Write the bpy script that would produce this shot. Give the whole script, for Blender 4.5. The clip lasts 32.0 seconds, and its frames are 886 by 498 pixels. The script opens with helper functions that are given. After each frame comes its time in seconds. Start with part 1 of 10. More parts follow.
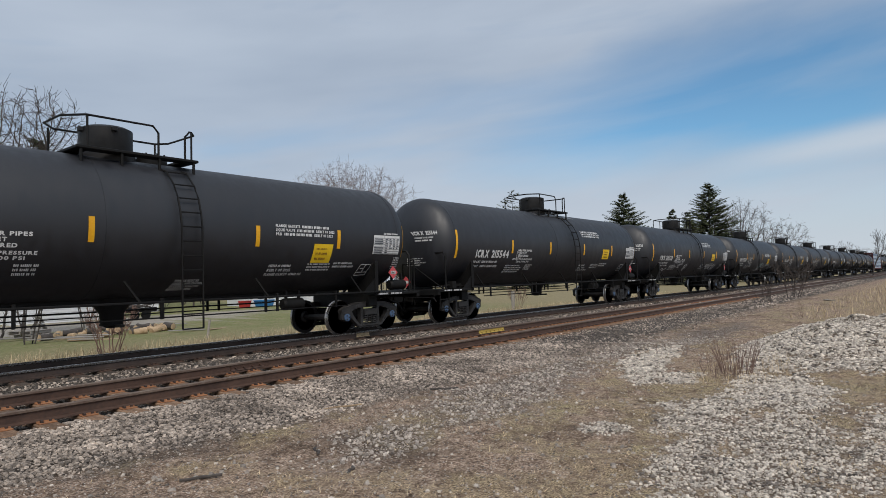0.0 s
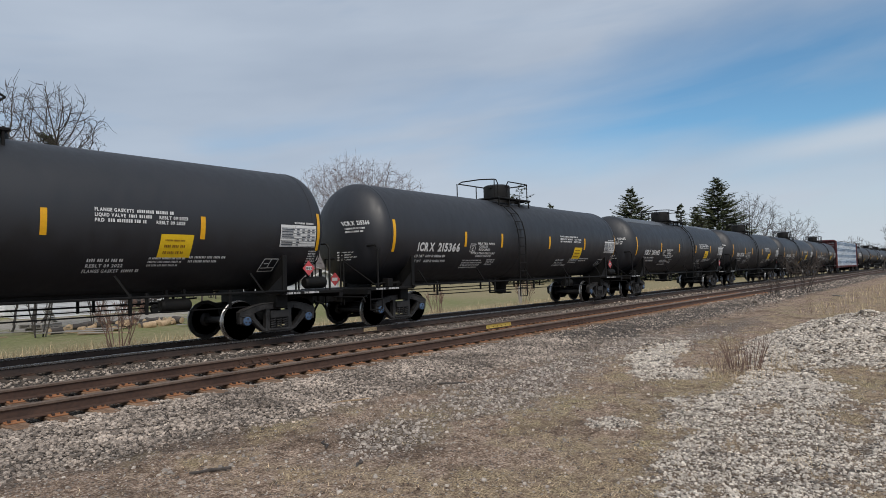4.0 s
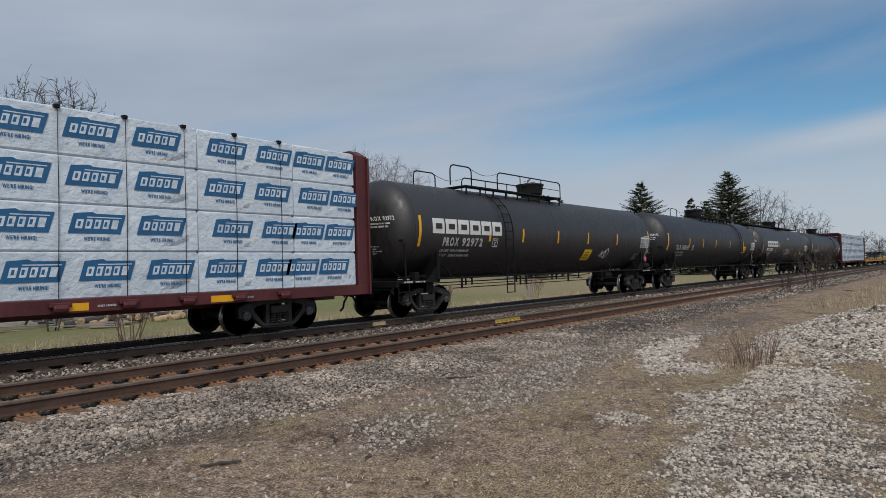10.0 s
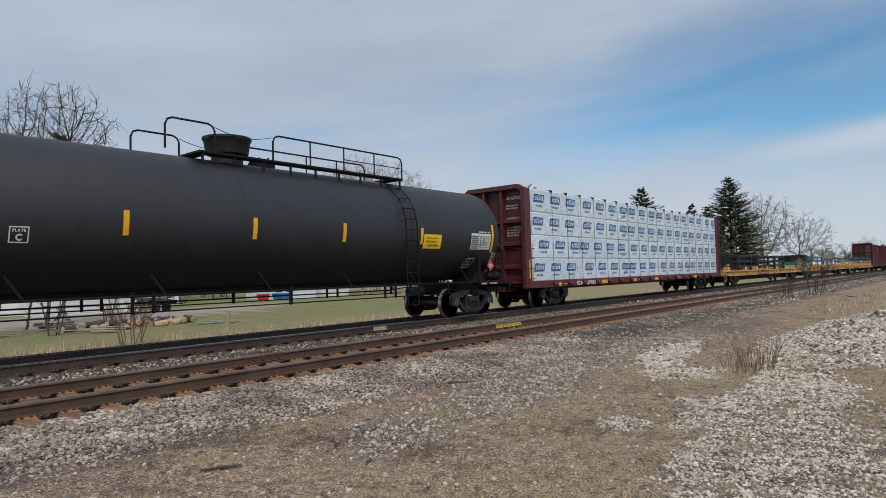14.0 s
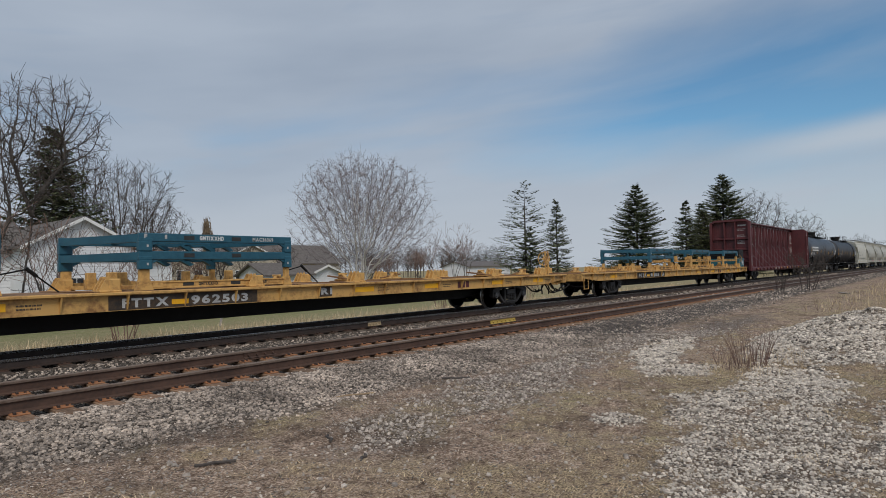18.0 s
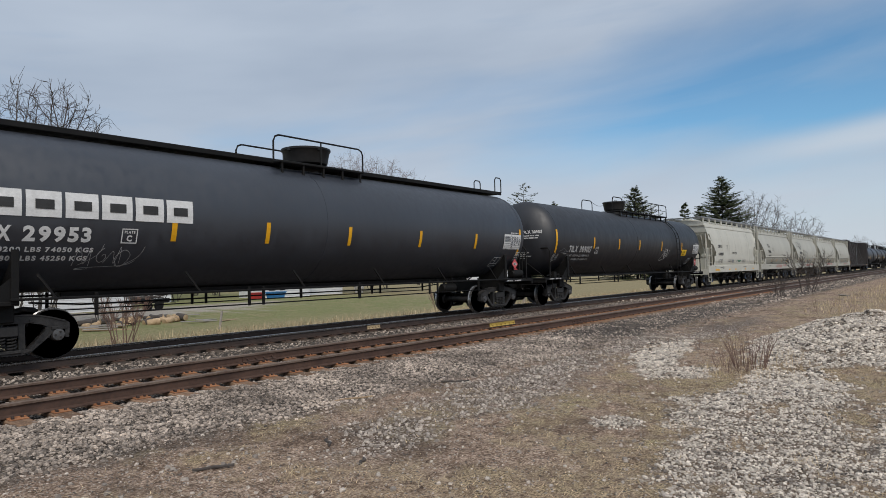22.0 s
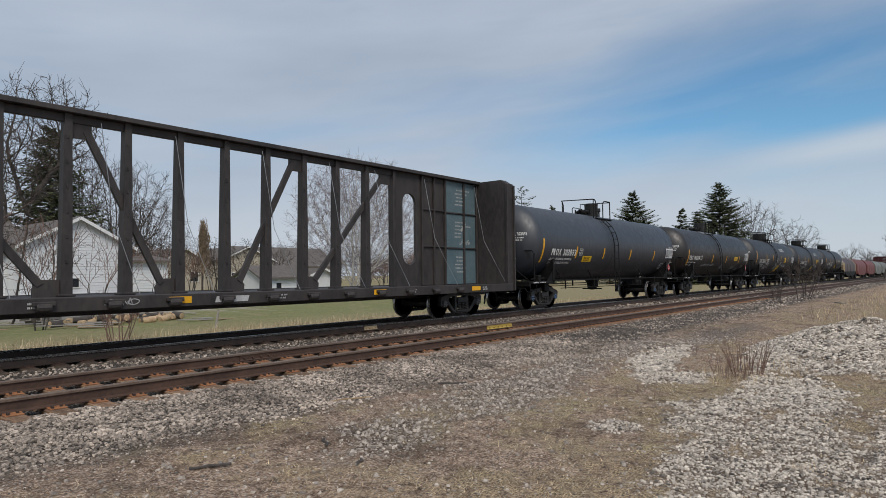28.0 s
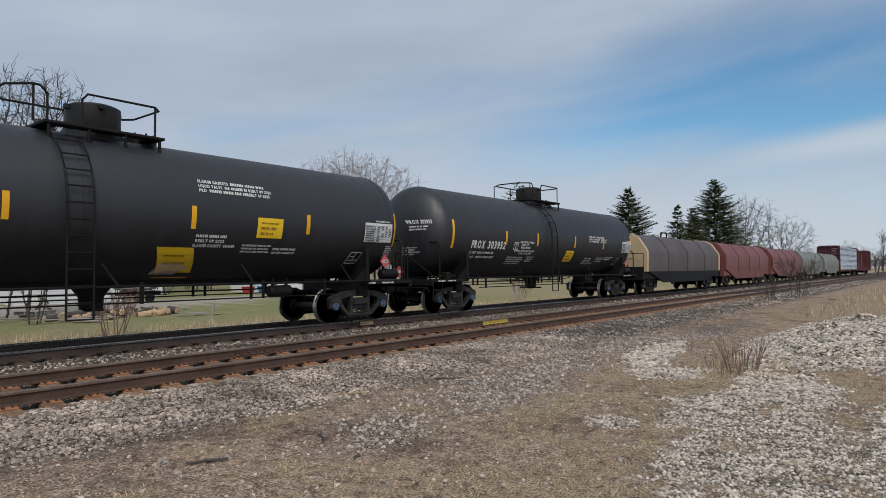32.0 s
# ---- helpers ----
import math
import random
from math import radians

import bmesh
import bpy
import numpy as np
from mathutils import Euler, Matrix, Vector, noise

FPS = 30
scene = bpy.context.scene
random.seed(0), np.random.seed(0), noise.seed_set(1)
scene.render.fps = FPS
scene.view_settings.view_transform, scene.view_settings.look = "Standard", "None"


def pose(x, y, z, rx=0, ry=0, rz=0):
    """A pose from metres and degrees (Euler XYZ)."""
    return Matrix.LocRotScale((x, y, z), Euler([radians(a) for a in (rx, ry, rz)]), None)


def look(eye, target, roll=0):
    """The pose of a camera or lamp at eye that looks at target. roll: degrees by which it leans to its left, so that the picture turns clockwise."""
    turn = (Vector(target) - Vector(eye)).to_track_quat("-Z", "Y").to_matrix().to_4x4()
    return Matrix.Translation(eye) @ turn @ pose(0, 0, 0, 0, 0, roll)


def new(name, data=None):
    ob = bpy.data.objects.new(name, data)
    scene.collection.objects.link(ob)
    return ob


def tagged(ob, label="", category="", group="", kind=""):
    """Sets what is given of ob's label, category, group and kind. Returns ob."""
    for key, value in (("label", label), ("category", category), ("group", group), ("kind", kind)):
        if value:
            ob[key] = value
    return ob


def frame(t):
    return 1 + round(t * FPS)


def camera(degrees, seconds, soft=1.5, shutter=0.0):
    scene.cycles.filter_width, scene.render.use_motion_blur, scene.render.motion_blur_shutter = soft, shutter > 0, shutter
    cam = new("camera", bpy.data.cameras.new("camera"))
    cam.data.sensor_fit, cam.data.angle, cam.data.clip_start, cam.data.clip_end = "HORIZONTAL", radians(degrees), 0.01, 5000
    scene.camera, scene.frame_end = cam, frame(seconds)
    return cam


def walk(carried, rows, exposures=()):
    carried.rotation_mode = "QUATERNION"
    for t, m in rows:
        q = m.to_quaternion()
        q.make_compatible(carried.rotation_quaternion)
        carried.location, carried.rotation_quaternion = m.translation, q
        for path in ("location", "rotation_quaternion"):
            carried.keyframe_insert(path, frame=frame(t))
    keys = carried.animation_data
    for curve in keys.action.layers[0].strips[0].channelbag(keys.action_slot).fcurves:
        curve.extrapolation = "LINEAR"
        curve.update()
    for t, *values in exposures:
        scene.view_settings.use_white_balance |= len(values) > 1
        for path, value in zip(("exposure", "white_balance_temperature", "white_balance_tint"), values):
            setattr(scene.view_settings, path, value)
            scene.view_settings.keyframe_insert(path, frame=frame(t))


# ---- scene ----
def aim(x, y, z, turn, tilt, lean):
    """A pose from the eye, the angle off the track's line, the tilt up and the lean, in degrees."""
    a, b = radians(turn), radians(tilt)
    eye = Vector((x, y, z))
    return look(eye, eye + Vector((math.cos(a) * math.cos(b), math.sin(a) * math.cos(b), math.sin(b))), lean)


cam = camera(70.52, 32.0, soft=0.5)
walk(cam, [
    (0, aim(-0.006, -0.035, 1.658, 38.474, 2.794, -1.721)),
    (0.5, aim(-0.010, -0.032, 1.658, 38.437, 2.879, -1.674)),
    (1, aim(-0.012, -0.031, 1.664, 38.494, 2.876, -1.602)),
    (1.5, aim(-0.022, -0.041, 1.667, 38.734, 2.797, -1.493)),
    (2, aim(-0.019, -0.048, 1.657, 38.949, 2.709, -1.628)),
    (2.5, aim(-0.011, -0.040, 1.659, 39.022, 2.559, -1.548)),
    (3, aim(-0.012, -0.039, 1.660, 39.051, 2.481, -1.554)),
    (3.5, aim(-0.017, -0.036, 1.663, 39.091, 2.389, -1.582)),
    (5.5, aim(-0.010, -0.029, 1.662, 39.208, 2.196, -1.694)),
    (6, aim(-0.007, -0.026, 1.660, 39.301, 2.177, -1.613)),
    (6.5, aim(-0.008, -0.021, 1.660, 39.365, 2.131, -1.516)),
    (7, aim(0.001, -0.027, 1.655, 39.423, 2.150, -1.538)),
    (7.5, aim(-0.004, -0.025, 1.660, 39.377, 2.123, -1.686)),
    (8, aim(-0.002, -0.034, 1.658, 39.341, 2.069, -1.768)),
    (8.5, aim(0.004, -0.030, 1.653, 39.309, 2.044, -1.659)),
    (9, aim(0.002, -0.030, 1.659, 39.321, 1.957, -1.650)),
    (9.5, aim(0.002, -0.023, 1.662, 39.494, 1.913, -1.714)),
    (10, aim(-0.004, -0.023, 1.661, 39.953, 1.835, -1.578)),
    (10.5, aim(-0.001, -0.014, 1.658, 40.195, 1.796, -1.442)),
    (11, aim(-0.010, -0.015, 1.655, 40.438, 1.691, -1.409)),
    (11.5, aim(-0.005, -0.006, 1.654, 40.589, 1.613, -1.503)),
    (12, aim(-0.001, -0.002, 1.648, 40.653, 1.602, -1.494)),
    (12.5, aim(0.005, -0.005, 1.648, 40.584, 1.620, -1.553)),
    (13, aim(0.007, -0.007, 1.648, 40.354, 1.972, -1.496)),
    (13.5, aim(0.002, -0.011, 1.651, 40.201, 2.233, -1.484)),
    (14, aim(-0.000, -0.016, 1.647, 40.023, 2.319, -1.502)),
    (14.5, aim(-0.003, -0.012, 1.652, 39.869, 2.250, -1.523)),
    (16.5, aim(-0.010, -0.015, 1.651, 39.693, 1.944, -1.208)),
    (17, aim(-0.003, -0.014, 1.646, 39.662, 1.905, -1.232)),
    (17.5, aim(0.001, -0.003, 1.641, 39.600, 1.915, -1.198)),
    (18, aim(-0.004, -0.006, 1.649, 39.516, 1.922, -1.321)),
    (18.5, aim(-0.003, -0.004, 1.645, 39.404, 1.952, -1.338)),
    (19, aim(-0.000, -0.002, 1.649, 39.345, 1.917, -1.277)),
    (19.5, aim(0.002, -0.010, 1.652, 39.323, 1.910, -1.291)),
    (20, aim(0.008, -0.007, 1.648, 39.288, 1.984, -1.415)),
    (20.5, aim(0.006, -0.014, 1.652, 39.335, 2.052, -1.442)),
    (21, aim(0.006, -0.014, 1.653, 39.346, 2.108, -1.424)),
    (21.5, aim(0.010, -0.010, 1.655, 39.399, 2.120, -1.352)),
    (22, aim(0.004, -0.011, 1.655, 39.462, 2.168, -1.422)),
    (22.5, aim(0.010, -0.003, 1.657, 39.585, 2.223, -1.289)),
    (23, aim(-0.000, -0.003, 1.653, 39.744, 2.332, -1.247)),
    (23.5, aim(-0.003, -0.009, 1.652, 39.821, 2.313, -1.140)),
    (24, aim(-0.000, -0.002, 1.652, 39.784, 2.299, -1.081)),
    (24.5, aim(0.005, 0.003, 1.645, 39.638, 2.337, -1.028)),
    (25, aim(-0.002, 0.013, 1.651, 39.459, 2.337, -1.221)),
    (25.5, aim(0.006, 0.016, 1.645, 39.380, 2.406, -1.057)),
    (27.5, aim(-0.003, 0.030, 1.648, 39.208, 2.370, -0.648)),
    (28, aim(-0.011, 0.020, 1.649, 39.192, 2.345, -0.599)),
    (28.5, aim(-0.010, 0.019, 1.653, 39.194, 2.331, -0.649)),
    (29, aim(-0.005, 0.024, 1.651, 39.091, 2.297, -0.670)),
    (29.5, aim(-0.010, 0.022, 1.651, 39.017, 2.275, -0.601)),
    (30, aim(-0.013, 0.020, 1.649, 38.944, 2.190, -0.667)),
    (30.5, aim(-0.014, 0.028, 1.649, 38.900, 2.133, -0.661)),
    (31, aim(-0.013, 0.032, 1.651, 38.851, 2.133, -0.713)),
    (31.5, aim(-0.019, 0.036, 1.652, 38.789, 2.058, -0.466)),
    (32, aim(-0.020, 0.036, 1.648, 38.795, 1.930, -0.402)),
], exposures=((0, 0.03), (9.0, 0.02), (9.9, -0.2), (10.2, -0.2), (11.0, -0.06), (12.0, 0.02), (14, 0.05), (16, -0.2), (21.0, -0.18), (22.0, 0.05), (23.5, 0.0), (24.5, -0.12), (26.0, -0.12), (27.3, 0.0), (32, 0.0)))

# ---- world, sun, exposure ----
SUN_TURN, SUN_RISE = radians(232), radians(48)  # bearing from +X towards +Y, height
scene.view_settings.exposure = 0.0

world = bpy.data.worlds.new("sky")
scene.world = world
world.use_nodes = True
wt = world.node_tree
wt.nodes.clear()


def wnode(kind, **values):
    n = wt.nodes.new(kind)
    for key, value in values.items():
        n.inputs[key].default_value = value
    return n


w_sky = wnode("ShaderNodeTexSky")
w_sky.sky_type, w_sky.sun_disc = "NISHITA", False
w_sky.sun_elevation, w_sky.sun_rotation = SUN_RISE, radians(90) - SUN_TURN
w_sky.air_density, w_sky.dust_density, w_sky.ozone_density = 1.0, 0.1, 1.2
w_co = wnode("ShaderNodeTexCoord")
# the sheet's streaks rise gently towards the far end of the track
STREAK = radians(6)
w_right, w_ahead = Vector((0.629, -0.777, 0.0)), Vector((0.777, 0.629, 0.0))


def sky_axes(along, rise, scale):
    """Coordinates of a direction along, across and over streaks that rise by an angle."""
    e1 = along * math.cos(rise) + Vector((0, 0, 1)) * math.sin(rise)
    e3 = Vector((0, 0, 1)) * math.cos(rise) - along * math.sin(rise)
    mix_ = wt.nodes.new("ShaderNodeCombineXYZ")
    for k, (axis, size) in enumerate(zip((e1, w_ahead, e3), scale)):
        dot = wt.nodes.new("ShaderNodeVectorMath")
        dot.operation = "DOT_PRODUCT"
        dot.inputs[1].default_value = axis * size
        wt.links.new(w_co.outputs["Generated"], dot.inputs[0])
        wt.links.new(dot.outputs["Value"], mix_.inputs[k])
    return mix_.outputs["Vector"]


def sky_spot(turn, rise, lean, wide, high):
    """1 in the middle of a lens-shaped part of the sky, 0 from its edge on."""
    a, b = radians(turn), radians(rise)
    mid = Vector((math.cos(a) * math.cos(b), math.sin(a) * math.cos(b), math.sin(b)))
    along = Vector((math.sin(a), -math.cos(a), 0))
    e1 = along * math.cos(lean) + Vector((0, 0, 1)) * math.sin(lean)
    e3 = Vector((0, 0, 1)) * math.cos(lean) - along * math.sin(lean)
    sq = []
    for axis, size in ((e1, wide), (e3, high), (Vector((math.cos(a), math.sin(a), 0)), 1.2)):
        off = wt.nodes.new("ShaderNodeVectorMath")
        off.operation = "SUBTRACT"
        off.inputs[1].default_value = mid
        wt.links.new(w_co.outputs["Generated"], off.inputs[0])
        dot = wt.nodes.new("ShaderNodeVectorMath")
        dot.operation = "DOT_PRODUCT"
        dot.inputs[1].default_value = axis / size
        wt.links.new(off.outputs["Vector"], dot.inputs[0])
        sq.append(dot.outputs["Value"])
    mix_ = wt.nodes.new("ShaderNodeCombineXYZ")
    for k in range(3):
        wt.links.new(sq[k], mix_.inputs[k])
    far = wt.nodes.new("ShaderNodeVectorMath")
    far.operation = "LENGTH"
    wt.links.new(mix_.outputs["Vector"], far.inputs[0])
    out = wt.nodes.new("ShaderNodeMapRange")
    out.interpolation_type = "SMOOTHSTEP"
    out.inputs["From Min"].default_value, out.inputs["From Max"].default_value = 1.0, 0.1
    wt.links.new(far.outputs["Value"], out.inputs["Value"])
    return out.outputs["Result"]


w_streaks = sky_axes(w_right, STREAK, (1.0, 1.0, 5.0))
w_big = wnode("ShaderNodeTexNoise", Scale=1.7, Detail=6.0, Roughness=0.5, Distortion=0.4)
w_ramp = wt.nodes.new("ShaderNodeValToRGB")
w_ramp.color_ramp.elements[0].position, w_ramp.color_ramp.elements[0].color = -0.0, (0.03, 0.03, 0.03, 1)
w_ramp.color_ramp.elements[1].position, w_ramp.color_ramp.elements[1].color = 0.50, (0.93, 0.93, 0.93, 1)
w_tone = wnode("ShaderNodeTexNoise", Scale=2.2, Detail=4.0, Roughness=0.5)
w_cloud = wt.nodes.new("ShaderNodeValToRGB")
w_cloud.color_ramp.elements[0].position, w_cloud.color_ramp.elements[0].color = 0.30, (3.75, 4.4, 5.4, 1)
w_cloud.color_ramp.elements[1].position, w_cloud.color_ramp.elements[1].color = 0.72, (4.85, 5.5, 6.45, 1)
# the cloud sheet breaks up over the far end of the track
w_clear = wt.nodes.new("ShaderNodeMath")
w_clear.operation, w_clear.inputs[1].default_value = "MULTIPLY", 0.58
wt.links.new(sky_spot(6.0, 13.8, radians(4), 0.66, 0.165), w_clear.inputs[0])
# one bright wisp of high cloud low over the track's end
w_wisp = sky_spot(3.5, 9.9, radians(5), 0.26, 0.036)
w_wisp_add = wt.nodes.new("ShaderNodeMath")
w_wisp_add.operation, w_wisp_add.inputs[1].default_value = "MULTIPLY_ADD", 0.30
wt.links.new(w_wisp, w_wisp_add.inputs[0])
w_bright = wt.nodes.new("ShaderNodeMix")
w_bright.data_type = "RGBA"
w_bright.inputs["B"].default_value = (6.1, 6.7, 7.3, 1)
w_half = wt.nodes.new("ShaderNodeMath")
w_half.operation, w_half.inputs[1].default_value = "MULTIPLY", 0.6
wt.links.new(w_wisp, w_half.inputs[0])
wt.links.new(w_half.outputs["Value"], w_bright.inputs["Factor"])
# pale haze along the horizon
w_sep = wt.nodes.new("ShaderNodeSeparateXYZ")
wt.links.new(w_co.outputs["Generated"], w_sep.inputs[0])
w_low = wnode("ShaderNodeMapRange")
w_low.interpolation_type = "SMOOTHSTEP"
w_low.inputs["From Min"].default_value, w_low.inputs["From Max"].default_value = 0.20, 0.03
w_low.inputs["To Max"].default_value = 0.75
wt.links.new(w_sep.outputs["Z"], w_low.inputs["Value"])
w_haze = wt.nodes.new("ShaderNodeMix")
w_haze.data_type = "RGBA"
w_haze.inputs["B"].default_value = (5.6, 6.05, 6.7, 1)
wt.links.new(w_low.outputs["Result"], w_haze.inputs["Factor"])
w_sub = wt.nodes.new("ShaderNodeMath")
w_sub.operation = "SUBTRACT"
w_deep = wt.nodes.new("ShaderNodeMix")
w_deep.data_type, w_deep.blend_type = "RGBA", "MULTIPLY"
w_deep.inputs["Factor"].default_value, w_deep.inputs["B"].default_value = 1.0, (0.66, 0.98, 1.10, 1)
w_mix = wt.nodes.new("ShaderNodeMix")
w_mix.data_type = "RGBA"
w_bg = wnode("ShaderNodeBackground", Strength=0.10)
w_out = wt.nodes.new("ShaderNodeOutputWorld")
for a, b in (
    (w_streaks, w_big.inputs["Vector"]),
    (w_streaks, w_tone.inputs["Vector"]),
    (w_big.outputs["Fac"], w_sub.inputs[0]),
    (w_clear.outputs["Value"], w_sub.inputs[1]),
    (w_sub.outputs["Value"], w_wisp_add.inputs[2]),
    (w_wisp_add.outputs["Value"], w_ramp.inputs["Fac"]),
    (w_tone.outputs["Fac"], w_cloud.inputs["Fac"]),
    (w_ramp.outputs["Color"], w_mix.inputs["Factor"]),
    (w_sky.outputs["Color"], w_deep.inputs["A"]),
    (w_deep.outputs["Result"], w_mix.inputs["A"]),
    (w_cloud.outputs["Color"], w_bright.inputs["A"]),
    (w_bright.outputs["Result"], w_mix.inputs["B"]),
    (w_mix.outputs["Result"], w_haze.inputs["A"]),
    (w_haze.outputs["Result"], w_bg.inputs["Color"]),
    (w_bg.outputs["Background"], w_out.inputs["Surface"]),
):
    wt.links.new(a, b)

sun = new("sun", bpy.data.lights.new("sun", "SUN"))
sun.data.energy, sun.data.angle, sun.data.color = 2.05, radians(26), (1.0, 0.93, 0.84)
sun.matrix_world = look(
    (0, 0, 50),
    (-math.cos(SUN_TURN) * math.cos(SUN_RISE), -math.sin(SUN_TURN) * math.cos(SUN_RISE), 50 - math.sin(SUN_RISE)),
)

# ---- materials ----
def mat(name, a, b, rough=0.6, metal=0.0, big=1.2, fine=14.0, bump=0.15, spread=0.12, stretch=(1, 1, 1), island=0.0, each=0.0, gloss=0.5, lo=0.38, hi=0.62):
    """Two tones a and b mixed by a broad and a fine noise, at real size, with relief and uneven gloss."""
    m = bpy.data.materials.new(name)
    m.use_nodes = True
    t = m.node_tree
    n, link = t.nodes, t.links.new
    bsdf = n["Principled BSDF"]
    bsdf.inputs["Metallic"].default_value = metal
    bsdf.inputs["Specular IOR Level"].default_value = gloss
    co = n.new("ShaderNodeTexCoord")
    mp = n.new("ShaderNodeMapping")
    mp.inputs["Scale"].default_value = stretch
    link(co.outputs["Object"], mp.inputs["Vector"])
    n1, n2 = n.new("ShaderNodeTexNoise"), n.new("ShaderNodeTexNoise")
    n1.inputs["Scale"].default_value, n1.inputs["Detail"].default_value = big, 5.0
    n2.inputs["Scale"].default_value, n2.inputs["Detail"].default_value = fine, 4.0
    for k in (n1, n2):
        k.inputs["Roughness"].default_value = 0.62
        link(mp.outputs["Vector"], k.inputs["Vector"])
    add = n.new("ShaderNodeMix")
    add.inputs["Factor"].default_value = 0.45
    link(n1.outputs["Fac"], add.inputs["A"])
    link(n2.outputs["Fac"], add.inputs["B"])
    fac = add.outputs["Result"]
    ramp = n.new("ShaderNodeValToRGB")
    e = ramp.color_ramp.elements
    e[0].position, e[0].color = lo, (*a, 1)
    e[1].position, e[1].color = hi, (*b, 1)
    link(fac, ramp.inputs["Fac"])
    colour = ramp.outputs["Color"]
    for amount, kind, out in ((island, "ShaderNodeNewGeometry", "Random Per Island"), (each, "ShaderNodeObjectInfo", "Random")):
        if amount:
            src = n.new(kind)
            rng = n.new("ShaderNodeMapRange")
            rng.inputs["To Min"].default_value, rng.inputs["To Max"].default_value = 1 - amount, 1 + amount
            link(src.outputs[out], rng.inputs["Value"])
            mul = n.new("ShaderNodeVectorMath")
            mul.operation = "SCALE"
            link(colour, mul.inputs[0])
            link(rng.outputs["Result"], mul.inputs["Scale"])
            colour = mul.outputs["Vector"]
    link(colour, bsdf.inputs["Base Color"])
    r2 = n.new("ShaderNodeMapRange")
    r2.inputs["From Min"].default_value, r2.inputs["From Max"].default_value = 0.3, 0.7
    r2.inputs["To Min"].default_value, r2.inputs["To Max"].default_value = max(0.03, rough - spread), min(1.0, rough + spread)
    link(n2.outputs["Fac"], r2.inputs["Value"])
    link(r2.outputs["Result"], bsdf.inputs["Roughness"])
    if bump:
        bp = n.new("ShaderNodeBump")
        bp.inputs["Strength"].default_value, bp.inputs["Distance"].default_value = bump, 0.02
        link(n2.outputs["Fac"], bp.inputs["Height"])
        link(bp.outputs["Normal"], bsdf.inputs["Normal"])
    return m


TANK = mat("black tank paint", (0.0049, 0.0054, 0.0083), (0.0112, 0.0120, 0.0168), 0.54, gloss=0.85, big=0.5, fine=5, bump=0.02, spread=0.08, stretch=(1, 1, 0.25))
TANK_WORN = mat("worn black tank paint", (0.0056, 0.0056, 0.0078), (0.016, 0.0140, 0.0160), 0.54, gloss=1.0, big=0.6, fine=6, bump=0.03, stretch=(1, 1, 0.3))
TANK_BROWN = mat("weathered brown black tank paint", (0.0045, 0.0038, 0.0040), (0.016, 0.0105, 0.0090), 0.48, gloss=0.8, big=0.6, fine=6, bump=0.03, stretch=(1, 1, 0.3))
TANK_BLUE = mat("weathered blue black paint", (0.015, 0.0185, 0.027), (0.028, 0.033, 0.044), 0.50, gloss=1.0, big=0.5, fine=6, bump=0.02, stretch=(1, 1, 0.3))
HOUSING = mat("black housing paint", (0.008, 0.008, 0.009), (0.020, 0.019, 0.019), 0.55, gloss=0.4, big=2.0, fine=14, bump=0.08)
PAD_GREY = mat("pale grey primer", (0.17, 0.17, 0.175), (0.26, 0.26, 0.265), 0.5, big=1.5, fine=12, bump=0.03)
PATCH = mat("grey repaint", (0.075, 0.078, 0.083), (0.105, 0.108, 0.113), 0.45, big=0.8, fine=9, bump=0.02)
IRON = mat("black underframe", (0.004, 0.004, 0.0045), (0.011, 0.010, 0.009), 0.65, gloss=0.25, big=2.0, fine=18, bump=0.1)
FRAME_GREY = mat("dusty cast steel", (0.010, 0.0095, 0.0095), (0.048, 0.044, 0.042), 0.6, big=4.0, fine=22, bump=0.3)
WHEEL = mat("dark wheel steel", (0.014, 0.013, 0.013), (0.055, 0.048, 0.043), 0.6, metal=0.2, big=3, fine=20)
TREAD = mat("bright tread steel", (0.32, 0.31, 0.30), (0.45, 0.44, 0.43), 0.28, metal=0.9, big=4, fine=40, bump=0.03)
CAP_BLUE = mat("blue bearing cap", (0.045, 0.09, 0.17), (0.09, 0.15, 0.26), 0.45, big=6, fine=30)
CAP_GREY = mat("grey bearing cap", (0.08, 0.08, 0.085), (0.15, 0.145, 0.14), 0.5, metal=0.4, big=6, fine=30)
YELLOW = mat("yellow reflective strip", (0.78, 0.38, 0.008), (0.88, 0.45, 0.012), 0.4, big=3, fine=25, bump=0.03)
PANEL_Y = mat("yellow notice panel", (0.82, 0.52, 0.012), (0.92, 0.60, 0.02), 0.5, big=3, fine=25, bump=0.02)
WHITE = mat("white stencil paint", (0.62, 0.62, 0.61), (0.78, 0.78, 0.77), 0.5, big=4, fine=30, bump=0.02)
CYAN_SPRAY = mat("pale cyan spray paint", (0.34, 0.50, 0.52), (0.52, 0.68, 0.69), 0.55, big=4, fine=30, bump=0.02)
DIM = mat("worn white stencil paint", (0.34, 0.34, 0.34), (0.56, 0.56, 0.55), 0.6, big=4, fine=40, bump=0.02)
OCHRE = mat("brown print on yellow", (0.22, 0.10, 0.01), (0.30, 0.14, 0.015), 0.6, big=4, fine=30, bump=0.02)
SOOT = mat("worn black panel paint", (0.022, 0.018, 0.015), (0.10, 0.062, 0.035), 0.7, big=2.5, fine=16, bump=0.05)
INK = mat("black lettering", (0.02, 0.02, 0.02), (0.04, 0.04, 0.04), 0.6, big=4, fine=30, bump=0.02)
PLACARD = mat("red placard", (0.50, 0.06, 0.07), (0.62, 0.10, 0.11), 0.45, big=5, fine=30, bump=0.02)
